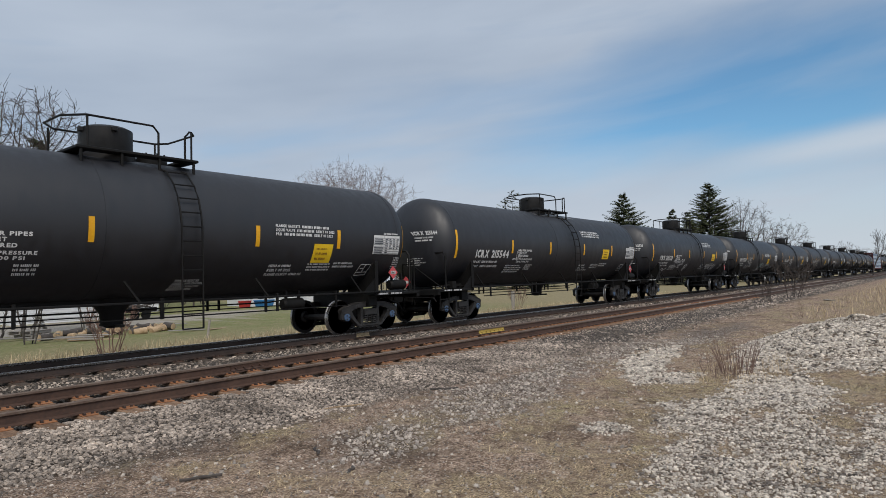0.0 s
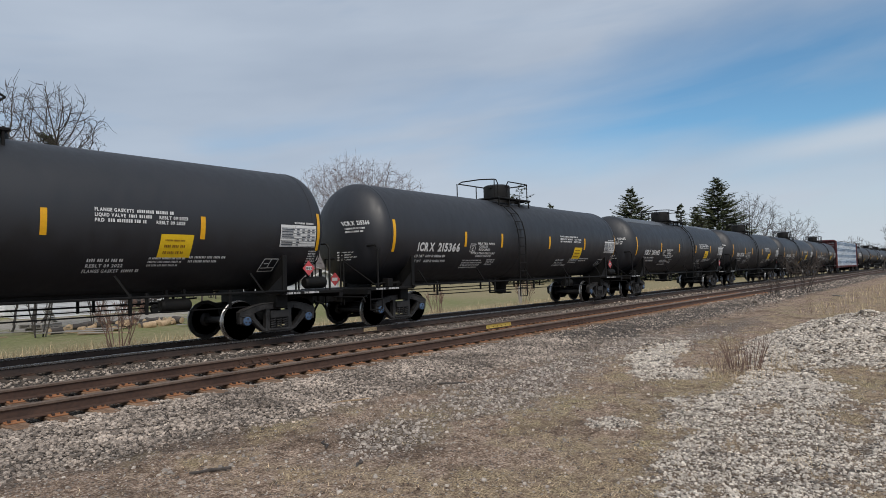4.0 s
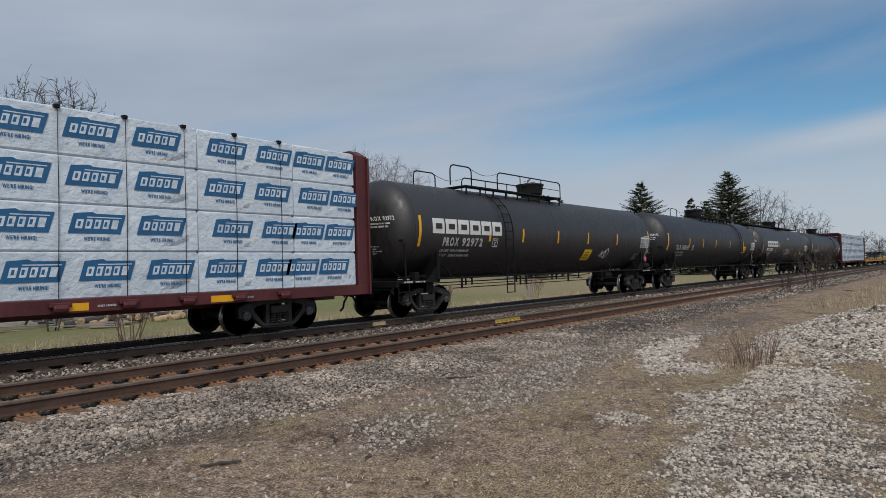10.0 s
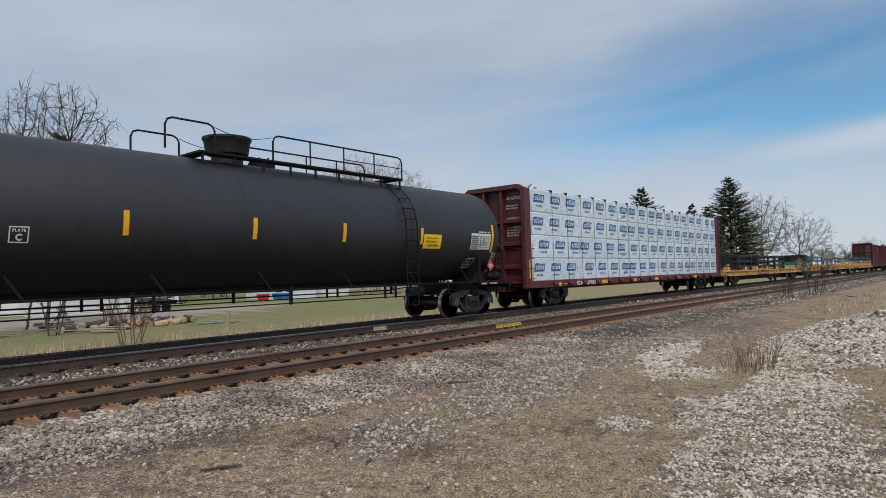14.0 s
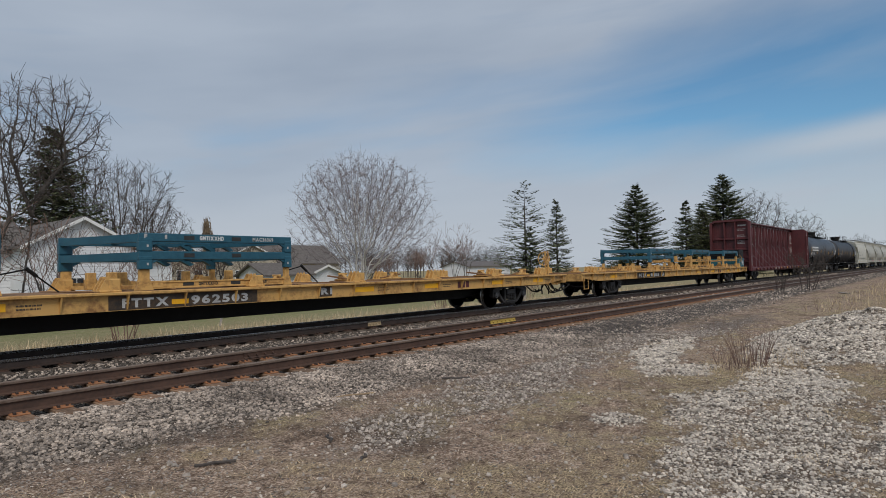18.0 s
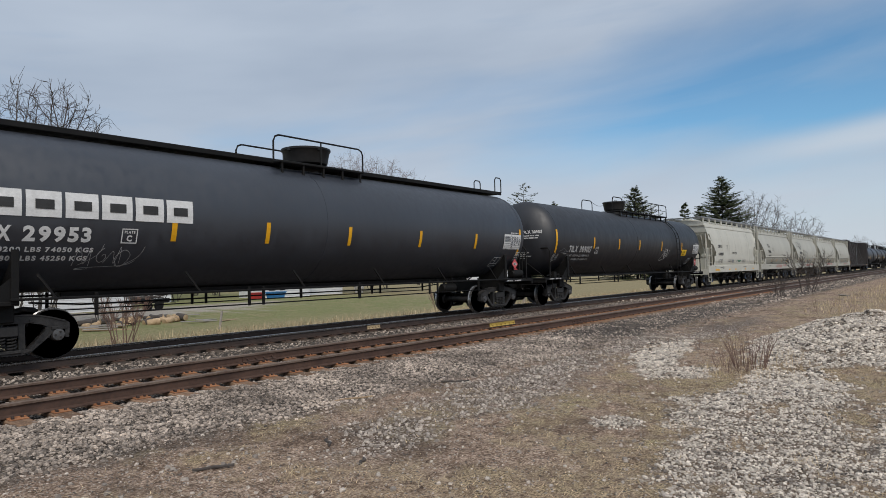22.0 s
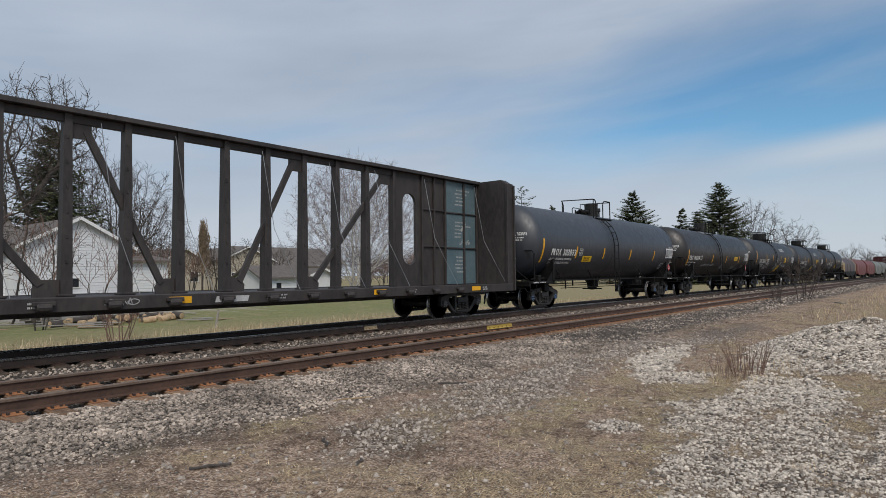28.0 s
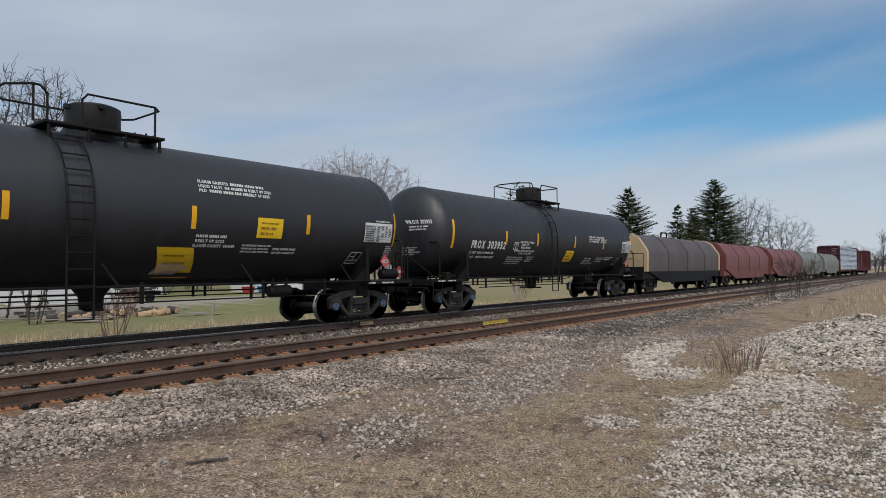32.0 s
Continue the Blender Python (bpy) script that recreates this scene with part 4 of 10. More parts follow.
    part("valve_cover", valves, IRON, p, key=("valves", dome_x, top, dome_r))
    if kind == "short":
        part("platform_railing", loop, IRON, p, key=("loop", x0, x1, top, ladder_x))
    else:
        for s in (-1, 1):
            part("platform_railing", rails(s), IRON, p, key=("rails", s, x0, x1, top))


def placard(parent, x, y, z, turn, words_in=True, code=""):
    def make():
        g = Geo()
        g.prism([(-0.19, 0), (0, -0.19), (0.19, 0), (0, 0.19)], "y", -0.006, 0.006)
        return g

    p = part("placard", make, PLACARD, parent, "red diamond hazard placard", key="placard", at=pose(x, y, z, 0, 0, turn))
    mk = Marks(lambda a, b: -0.008, 0.0)
    mk.rect(WHITE, -0.10, 0.10, -0.045, 0.045)
    if code:
        mk.text(code, -0.085, -0.03, 0.06, 0.17, INK)
        g, m = mk.g["", INK.name]
        g.v = [(a, b - 0.003, c) for a, b, c in g.v]
    mk.build(p, {WHITE.name: ("number_field", "white number field"), INK.name: ("number", "")})


def tank_car(S, L, mark="", number="", paint=None, style="short", R=1.5, zc=2.68, seed=0, caps="blue", apex=0.61, depth=0.75, bars=(), ladder_x=8.12, dome_x=8.95, plat=(7.75, 10.05), yellow=((12.80, 2.15, 0.70, 0.47, 0.03),), brand=None, tags=(), art=(), stencils=(), bar_z=2.54, plate=(5.15, 2.12), ld="", lt="", table_x=None, low_z=0.0, decals=(), code="1863", patch=False, shift=0.0, gz=2.78, heater=True, mark_x=2.55, dome_r=0.52, pad=None, dull=(), hoops=False, group="tank cars"):
    rng = random.Random(seed)
    paint = paint or TANK
    label = "black tank car with yellow reflective strips and white stencils"
    if brand:
        label = "long black tank car with a large white brand panel"
    elif style == "long":
        label = "long black tank car with a railed crown platform"
    if tags:
        label += ", spray-painted"
    car = rolling("tank_car", S, label, "tank car", group)
    side = tank_side(L, R, zc, apex, depth)
    top = zc + R
    part("tank", lambda: tank_shell(L, R, zc, apex, depth), paint, car, key=("tank", L, R, zc, apex, depth, paint.name))

    # weld bands round the shell
    def band(x):
        def make():
            g = Geo()
            g.lathe([(x - 0.05, R - 0.01), (x - 0.045, R + 0.006), (x + 0.045, R + 0.006), (x + 0.05, R - 0.01)], "x", (0, 0, zc), 48)
            return g

        return make

    for x in (apex + depth + 0.05, L / 2 - 0.6, L - apex - depth - 0.05):
        part("shell_band", band(x), paint, car, key=("band", x, R, zc, paint.name))
    b0 = 2.18
    for x in (b0, L - b0):
        bogie(car, x, caps)
    coupler(car, 0.0, -1)
    coupler(car, L, 1)
    end_gear(car, L)
    brake_wheel(car, L - 0.72, -0.55, 2.05, 1)

    def saddle():
        g = Geo()
        g.prism([(-1.44, 1.05), (-0.3, 1.05), (-0.3, 1.3), (-0.85, 1.46), (-1.22, 1.74), (-1.40, 1.98), (-1.44, 1.98)], "x", -0.02, 0.02)
        g.prism([(-0.55, 1.06), (0.02, 1.06), (0.02, 1.56)], "y", -1.44, -1.41)
        g.soft(-0.06, 0.06, -1.47, -1.43, 1.05, 1.98, 0.008)
        return g

    for x in (b0 + 0.1, L - b0 - 0.1):
        for turn in (0, 180):
            part("saddle", saddle, IRON, car, key="saddle", at=pose(x, 0, 0, 0, 0, turn))

    def sill():
        g = Geo()
        g.soft(2.2, L - 2.2, -1.52, -1.46, 1.10, 1.15)
        g.soft(2.2, L - 2.2, 1.46, 1.52, 1.10, 1.15)
        n = int((L - 5) / 2.6)
        for i in range(n + 1):
            x = 2.9 + (L - 5.8) * i / n
            g.rod((x - 0.26, -1.36, 1.56), (x, -1.49, 1.12), 0.026, 5)
        return g

    part("side_handrail", sill, IRON, car, key=("sill", L))

    def brake_rigging():
        g = Geo()
        g.soft(3.4, L - 3.4, -0.22, 0.22, 1.08, 1.22)
        g.pipe([(3.2, 0.9, 1.0), (4.2, 0.9, 0.92), (L - 4.2, 0.9, 0.92), (L - 3.2, 0.9, 1.0)], 0.020)
        for y in (-1.26, 1.26):
            g.pipe([(3.2, y, 0.80), (L - 3.2, y, 0.80)], 0.015)
            # hangers along the lower pipe, here and there in pairs
            for x, w in ((0.02, 0.03), (0.28, 0.03), (0.31, 0.03), (0.55, 0.04), (0.78, 0.03), (0.81, 0.03), (0.98, 0.03)):
                x = 3.4 + (L - 6.8) * x
                g.soft(x - w, x + w, y - 0.025, y + 0.025, 0.77, 1.2, 0.008)
        return g

    part("brake_rigging", brake_rigging, IRON, car, key=("rigging", L))

    def reservoir():
        g = Geo()
        g.lathe([(-0.34, 0.0), (-0.33, 0.11), (-0.28, 0.15), (0.28, 0.15), (0.33, 0.11), (0.34, 0.0)], "x", (0, 0, 0), 16)
        for x in (-0.2, 0.2):
            g.soft(x - 0.03, x + 0.03, -0.04, 0.04, 0.08, 0.34)
        return g

    part("air_reservoir", reservoir, IRON, car, key="reservoir", at=pose(L - 1.12, -1.12, 1.30))
    part("brake_cylinder", reservoir, IRON, car, key="reservoir", at=pose(L - 4.6, -0.7, 0.90))

    def outlet():
        g = Geo()
        g.lathe([(0.60, 0.10), (0.66, 0.22), (0.9, 0.24), (1.16, 0.42), (1.3, 0.45)], "z", (0, 0, 0), 18)
        g.soft(-0.05, 0.05, -0.5, 0.5, 0.62, 0.68)
        return g

    if style == "short":
        part("bottom_outlet", outlet, IRON, car, key="outlet", at=pose(L / 2 + 0.1, 0, 0))

    def lad():
        g = Geo()
        ladder(g, ladder_x, top, side)
        return g

    def end_ladder():
        g = Geo()
        for dx in (-0.22, 0.22):
            pts = [(apex + depth * (1 - math.sqrt(max(0.0, 1 - ((z - zc) / R) ** 2))) - 0.1 if z > zc else apex - 0.08, -0.75 + dx, z) for z in (1.1 + (top - 1.0) * i / 14 for i in range(15))]
            g.pipe(pts, 0.02, 5)
        for i in range(13):
            z = 1.2 + (top - 1.25) * i / 13
            x = apex + depth * (1 - math.sqrt(max(0.0, 1 - ((z - zc) / R) ** 2))) - 0.1 if z > zc else apex - 0.08
            g.rod((x, -0.97, z), (x, -0.53, z), 0.015, 5)
        return g

    if style == "walk":
        part("end_ladder", end_ladder, IRON, car, key=("endlad", R, zc, apex))

        def board():
            g = Geo()
            g.soft(apex + 0.5, L - apex - 0.5, -0.45, 0.45, top + 0.05, top + 0.10)
            g.soft(apex + 0.5, L - apex - 0.5, -0.50, -0.45, top + 0.02, top + 0.14)
            for x in (apex + 0.7, L - apex - 0.7):
                for s in (-1, 1):
                    g.pipe([(x - 0.2, s * 0.48, top + 0.1), (x - 0.2, s * 0.48, top + 0.58), (x - 0.12, s * 0.48, top + 0.66), (x + 0.12, s * 0.48, top + 0.66), (x + 0.2, s * 0.48, top + 0.58), (x + 0.2, s * 0.48, top + 0.1)], 0.022)
            return g

        part("running_board", board, IRON, car, key=("board", L, top))
    else:
        part("side_ladder", lad, IRON, car, key=("lad", ladder_x, R, zc, L))
    top_gear(car, plat[0], plat[1], dome_x, top, "hoops" if hoops else style, ladder_x, dome_r)

    mk = Marks(side, 0.014)
    tall = (0, len(bars) - 1)
    for i, x in enumerate(bars):
        g = Marks(side, 0.008)
        if i in tall:
            g.rect(YELLOW, x - 0.055, x + 0.055, bar_z - 0.44, bar_z + 0.48, n=6)
        else:
            g.rect(YELLOW, x - 0.055, x + 0.055, bar_z - 0.24, bar_z + 0.24, n=4)
        g.build(car, {YELLOW.name: ("reflective_strip", "yellow reflective strip")})
    for x, z, *size in yellow:
        pw, ph, lean = (*size, 0.0)[:3] if size else (0.70, 0.45, 0.02)
        g = Marks(side)
        g.rect(PANEL_Y, x - pw / 2, x + pw / 2, z - ph / 2, z + ph / 2, slant=lean, n=5)
        g.build(car, {PANEL_Y.name: ("notice_panel", "yellow emergency notice panel")})
        mk.tag = "notice"
        for r in range(3):
            mk.lines(OCHRE, x - pw * 0.36 + lean * (0.72 - 0.25 * r), z + ph * (0.20 - 0.27 * r), pw * 0.72, 1, h=0.055 if r else 0.035)
    dim = DIM if style == "long" else WHITE
    if mark:
        mk.tag = "reporting_mark"
        if number:
            mk.text(mark, mark_x, 2.14, 0.25, 0.77, dim)
            mk.text(number, mark_x + 0.94, 2.14, 0.25, 1.10, dim)
        mk.text("LD LMT", mark_x - 0.05, 1.95, 0.075, 0.42, dim)
        if ld:
            mk.text(ld, mark_x + 0.48, 1.95, 0.08, 0.082 * len(ld), dim)
            mk.text(lt, mark_x + 0.48, 1.80, 0.08, 0.082 * len(lt), dim)
        else:
            mk.lines(dim, mark_x + 0.45, 1.95, 1.1, 1, h=0.075)
            mk.lines(dim, mark_x + 0.45, 1.80, 1.1, 1, h=0.075)
        mk.text("LT WT", mark_x - 0.05, 1.80, 0.075, 0.36, dim)
        mk.tag = "end_mark"
        bend = lambda u: apex + depth - depth * math.sin(radians(76) - u / (R * 0.8))
        mk.warp = bend
        mk.text(mark + " " + number, 0.0, 2.88, 0.12, 0.74, WHITE)
        mk.lines(WHITE, 0.0, 2.76, 0.66, 2, h=0.05)
        mk.lines(WHITE, 0.05, 2.1, 0.5, 4, h=0.035, gap=0.07)
        mk.warp = None
        mk.tag = "load_data"
    if brand:
        bx0, bx1, bz = brand
        mk.tag = "brand_block"
        # the brand, as plain white blocks of its size
        w = (bx1 - bx0) / 6
        for k in range(6):
            a = bx0 + w * k
            mk.rect(WHITE, a + 0.03, a + w - 0.03, bz, bz + 0.46, n=3)
            mk.rect(INK, a + 0.17, a + w - 0.15, bz + 0.14, bz + 0.31, n=2, proud=0.022)
    mk.tag = "plate_box"
    mk.ringbox(WHITE, plate[0], plate[0] + 0.30, plate[1], plate[1] + 0.28)
    mk.text("PLATE", plate[0] + 0.05, plate[1] + 0.19, 0.05, 0.20)
    mk.text("C", plate[0] + 0.10, plate[1] + 0.045, 0.11, 0.10)
    for k, (line, nx_, nz_, nh, nw) in enumerate(stencils):
        mk.tag = "stencilled_note"
        mk.text(line, nx_, nz_, nh, nw, dim)
    if style == "short" and heater:
        mk.tag = "heater_notice"
        hx = 5.55 + shift * 0.55
        for k, (line, wide) in enumerate((("HEATER PIPES", 0.98), ("OUTLET", 0.5), ("REQUIRED", 0.66))):
            mk.text(line, hx + (0.0 if k == 0 else 0.1), 2.38 - 0.10 * k, 0.07, wide, dim)
        mk.text("OPERATING PRESSURE", hx - 0.3, 2.06, 0.06, 1.38, dim)
        mk.text("COILS 100 PSI", hx, 1.97, 0.06, 0.9, dim)
        mk.lines(dim, hx - 0.6, 1.83, 1.2, 4, h=0.045, gap=0.075)
        mk.lines(dim, hx + 0.75, 1.85, 0.5, 3, h=0.045, gap=0.075)
        mk.tag = "gasket_notice"
        gx_ = 11.2 + shift
        mk.text("FLANGE GASKETS", gx_, gz, 0.065, 0.72, dim)
        mk.lines(dim, gx_ + 0.78, gz, 0.95, 1, h=0.065)
        mk.text("LIQUID VALVE", gx_, gz - 0.10, 0.065, 0.56, dim)
        mk.lines(dim, gx_ + 0.62, gz - 0.10, 0.6, 1, h=0.065)
        mk.text("REBLT 09 2023", gx_ + 1.22, gz - 0.10, 0.065, 0.6, dim)
        mk.text("PRD", gx_, gz - 0.20, 0.065, 0.17, dim)
        mk.lines(dim, gx_ + 0.24, gz - 0.20, 0.95, 1, h=0.065)
        mk.text("REBLT 09 2023", gx_ + 1.16, gz - 0.20, 0.065, 0.6, dim)
        mk.tag = "lining_notice"
        mk.lines(dim, 11.15 + shift, 1.83 + low_z, 0.75, 1, h=0.06)
        mk.text("REBLT 09 2022", 11.15 + shift, 1.73 + low_z, 0.06, 0.68, dim)
        mk.text("FLANGE GASKET", 11.12 + shift, 1.63 + low_z, 0.06, 0.66, dim)
        mk.lines(dim, 11.84 + shift, 1.63 + low_z, 0.36, 1, h=0.06)
        mk.lines(dim, 12.3 + shift, 1.88 + low_z * 0.3, 0.8, 3, h=0.04, gap=0.07)
        mk.lines(dim, 13.15 + shift, 1.90, 0.85, 2, h=0.05, gap=0.085)
    for dx0, dx1, dz0, dz1 in decals:
        mk.tag = "white_decal"
        mk.rect(WHITE, dx0, dx1, dz0, dz1, n=2)
        for r in range(3):
            mk.rect(SLATE, dx0 + 0.03, dx1 - 0.03, dz0 + (dz1 - dz0) * (0.18 + 0.27 * r), dz0 + (dz1 - dz0) * (0.30 + 0.27 * r), proud=0.018)
    mk.tag = "stencil_box"
    bx = L - 2.78
    for q in (((0, 1.60), (0.40, 1.61), (0.46, 1.89), (0.07, 1.89), (0, 1.60)), ((0.05, 1.68), (0.41, 1.69)), ((0.22, 1.68), (0.26, 1.88)), ((0.09, 1.78), (0.22, 1.785))):
        mk.stroke(WHITE, [(bx + u, z) for u, z in q], 0.02)
    # the white test-record table: a head, ruled rows and columns
    mk.tag = "test_table"
    tx = table_x or L - 2.40
    mk.rect(WHITE, tx, tx + 1.05, 2.18, 2.70, n=5)
    cell = random.Random(seed)
    for r in range(8):
        zz = 2.20 + 0.061 * r
        mk.rect(SLATE, tx + 0.015, tx + 1.035, zz - 0.006, zz + 0.003, proud=0.018)
        for k, (c0, c1) in enumerate(((0.03, 0.40), (0.46, 0.58), (0.62, 0.74), (0.78, 0.88), (0.92, 1.02))):
            if r < 7 and not (r < 2 and k > 1) and cell.random() < 0.9:
                mk.rect(SLATE, tx + c0, tx + c1 - cell.uniform(0.0, 0.05), zz + 0.016, zz + 0.042, proud=0.018)
    mk.rect(SLATE, tx + 0.42, tx + 0.43, 2.33, 2.69, proud=0.019)
    mk.lines(WHITE, tx + 0.40, 2.73, 0.64, 1, h=0.045)
    mk.tag = "brake_notice"
    mk.lines(WHITE, L - 1.5, 2.06, 0.32, 6, h=0.035, gap=0.06)
    # a painted-over piece: dull filled rounds with dark hollows and a thin pale edge
    for k, (kx, kz, kr) in enumerate(dull):
        mk.tag = "spray_piece"
        mk.blob(DULL, kx, kz, kr * 1.15, kr * 0.85, seed + k, 0.010)
        mk.blob(TANK, kx + 0.08, kz - 0.03, kr * 0.42, kr * 0.22, seed + k + 50, 0.0125)
        mk.curl(PATCH, [(kx + kr * 1.1 * math.cos(a), kz + kr * 0.82 * math.sin(a)) for a in (3.5, 4.0, 4.5, 5.0, 5.5)], 0.014)
    mk.tag = "spray_tag"
    for kx0, kx1, kz0, kz1, kw in tags:
        mk.graffito(WHITE, kx0, kx1, kz0, kz1, kw, max(3, int((kx1 - kx0) / 0.24)), int(kx0 * 31 + kz0 * 7), tail=False)
    for k, (km, kx0, kx1, kz0, kz1, kw, kn) in enumerate(art):
        mk.tag = "spray_tag" if k == 0 else "small_spray_tag"
        mk.graffito(km, kx0, kx1, kz0, kz1, kw, kn, seed * 13 + k)
    sk = Marks(lambda x, z: -1.45, 0.006)
    sk.tag = "sill_stencil"
    for kx in (0.75, 1.25, L - 2.25, L - 1.7):
        sk.lines(WHITE, kx, 1.04, 0.45, 1, h=0.045)
    sk.build(car, {WHITE.name: ("sill_stencil", "white stencilled lettering")})
    names = {WHITE.name: ("stencil_lettering", "white stencilled lettering"), DIM.name: ("stencil_lettering", "worn white stencilled lettering"), INK.name: ("printed_lines", "black printed lines")}
    mk.build(car, names)
    if pad:
        pk = Marks(side, 0.008)
        for i in range(12):
            # strips that follow the shell up to the crown
            q0, q1 = math.radians(58 + 2.6 * i), math.radians(58 + 2.6 * (i + 1))
            lean = 0.45 * (1 - i / 11)
            pk.rect(PAD_GREY if hoops else PATCH, pad[0] - lean * 0.4, pad[1] + lean, zc + R * math.sin(q0), zc + R * math.sin(q1), n=2)
        pk.build(car, {PATCH.name: ("crown_pad", "grey pad under the platform"), PAD_GREY.name: ("crown_pad", "pale grey pad under the fittings")})
    if patch:
        pk = Marks(side, 0.008)
        for i in range(12):
            q0, q1 = math.radians(50 + 2.9 * i), math.radians(50 + 2.9 * (i + 1))
            lo, hi = zc + R * math.sin(q0), zc + R * math.sin(q1)
            pk.rect(PATCH, apex + 0.75, 6.6 + min(0.35, 0.12 * i), lo, hi, n=2)
            if i > 1:
                pk.rect(PATCH, 10.9 if i > 3 else 13.4, L - apex - 0.8, lo, hi, n=2)
        pk.build(car, {PATCH.name: ("repaint_patch", "grey repainted patch")})
    placard(car, L - 1.42, -1.28, 1.66, 0, code=code)
    placard(car, 0.50, -0.05, 1.36, -82)
    return car


HANDLE_NOTE = (("HANDLE MUST BE", 9.84, 1.53, 0.045, 0.55), ("LOCKED AND CHAINED", 9.82, 1.47, 0.045, 0.70), ("IN CLOSED POSITION", 9.80, 1.41, 0.045, 0.66), ("BEFORE LOADING", 9.78, 1.35, 0.045, 0.55))
ICRX_BARS = (1.5, 4.87, 6.99, 10.36, 13.37, 16.5)
LONG_BARS = (1.3, 4.65, 7.1, 9.55, 12.6, 15.85, 19.0)


def centerbeam(S, L, paint, mark, number, style="open", loaded=False, group="centerbeam cars"):
    """A flat car with end bulkheads and a braced beam down the middle."""
    if loaded:
        label = "brown red centerbeam car loaded with wrapped lumber"
    elif style == "panel":
        label = "sooty brown empty centerbeam car with faded panels"
    else:
        label = "brown red empty centerbeam car with braced uprights"
    car = rolling("centerbeam_car", S, label, "flat car", group)
    top, floor_z = (4.66 if loaded else 4.80), 1.04
    x0, x1 = 0.72, L - 0.72
    for x in (3.0 + 0.2, L - 3.2):
        bogie(car, x, "grey")
    coupler(car, 0.0, -1)
    coupler(car, L, 1)

    def deck():
        g = Geo()
        g.soft(x0, x1, -1.42, 1.42, 0.98, floor_z)
        for s in (-1, 1):
            g.soft(x0, x1, s * 1.45 - 0.04, s * 1.45 + 0.04, 0.80, floor_z + 0.02)
        g.soft(x0 + 0.1, x1 - 0.1, -0.3, 0.3, 0.66, 0.98)
        n = 16
        for i in range(n + 1):
            x = x0 + 0.3 + (x1 - x0 - 0.6) * i / n
            g.soft(x - 0.04, x + 0.04, -1.40, 1.40, 0.84, 0.98)
        return g

    part("deck", deck, paint, car, key=("cb_deck", L, paint.name))

    def winch():
        g = Geo()
        g.lathe([(-0.12, 0.07), (-0.10, 0.085), (0.10, 0.085), (0.12, 0.07)], "x", (0, 0, 0), 10)
        g.soft(-0.18, 0.18, -0.05, 0.05, 0.02, 0.10)
        return g

    for i in range(int((L - 3.6) / 1.18)):
        part("tie_down_winch", winch, paint, car, key=("winch", paint.name), at=pose((2.54 if loaded else 1.94) + 1.18 * i, -1.52, 0.90))

    def cable():
        # from the winch up the load's face and over its top edge
        g = Geo()
        g.pipe([(0, -1.50, 0.95), (0, -1.455, 1.10), (0.02, -1.445, 2.8), (0, -1.445, 4.53), (0, -1.40, 4.56), (0, -0.1, 4.58)], 0.008, 4)
        g.soft(-0.05, 0.05, -1.455, -1.36, 4.48, 4.55, 0.01)
        return g

    if loaded:
        for i in range(int((L - 3.6) / 1.18)):
            part("tie_down_cable", cable, IRON, car, "thin dark tie-down cable", key="cable", at=pose(2.54 + 1.18 * i, 0, 0))
    edge = top - 0.16

    def bulkhead():
        g = Geo()
        g.prism([(-1.36, floor_z), (1.36, floor_z), (1.36, edge), (1.12, top), (-1.12, top), (-1.36, edge)], "x", 0.14, 0.19)
        g.prism([(-1.40, edge), (-1.14, top), (1.14, top), (1.40, edge), (1.40, edge - 0.16), (1.10, top - 0.16), (-1.10, top - 0.16), (-1.40, edge - 0.16)], "x", -0.14, 0.14)
        return g

    def corner_post():
        g = Geo()
        g.soft(-0.14, 0.24, -0.05, 0.05, 0.80, edge)
        g.soft(-0.16, -0.10, -0.06, 0.12, 0.80, edge - 0.05)
        return g

    def stiffener():
        g = Geo()
        g.soft(-0.10, 0.14, -0.045, 0.045, floor_z, top - 0.16)
        return g

    def shelf():
        g = Geo()
        g.prism([(0.14, -0.10), (0.14, 0.10), (-0.02, 0.05), (-0.02, -0.05)], "y", -1.3, 1.3)
        return g

    def grab():
        g = Geo()
        for i in range(9):
            z = 1.15 + 0.37 * i
            g.rod((-0.14, 0.95, z), (-0.14, 1.34, z), 0.014, 5)
        g.rod((-0.14, 0.95, 1.0), (-0.14, 0.95, 4.2), 0.016, 5)
        for i in range(4):
            z = 1.15 + 0.37 * i
            g.rod((-0.14, -1.34, z), (-0.14, -1.0, z), 0.014, 5)
            g.rod((-0.02, -1.50, z), (0.36, -1.50, z), 0.014, 5)
        return g

    for m in (pose(x0, 0, 0), pose(x1, 0, 0, 0, 0, 180)):
        b = part("bulkhead", bulkhead, paint, car, key=("bulkhead", paint.name, top), at=m)
        part("end_ladder", grab, paint, b, key=("grab", paint.name))
        for s in (-1, 1):
            part("corner_post", corner_post, paint, b, key=("cpost", paint.name, top), at=pose(0, s * 1.40, 0, 0, 0, 0))
        for y in (-0.35, 0.45):
            part("stiffener", stiffener, paint, b, key=("stiff", paint.name, top), at=pose(0, y, 0))
        for z in (1.6, 2.45, 3.3):
            part("shelf_brace", shelf, paint, b, key=("shelf", paint.name), at=pose(0, 0, z))
    brake_wheel(car, x0 + 0.12, 0.7, 2.0, -1)

    def face_text():
        # white stencils on the bulkhead's outer sheet
        g = Geo()
        p, tri, width = words((mark[:4] + " " + number).strip() or "CN")
        g.add([(x0 + 0.13, -0.48 - 0.62 * q / width, top - 0.52 + 0.11 * r) for q, r in p], [tuple(t) for t in tri])
        return g

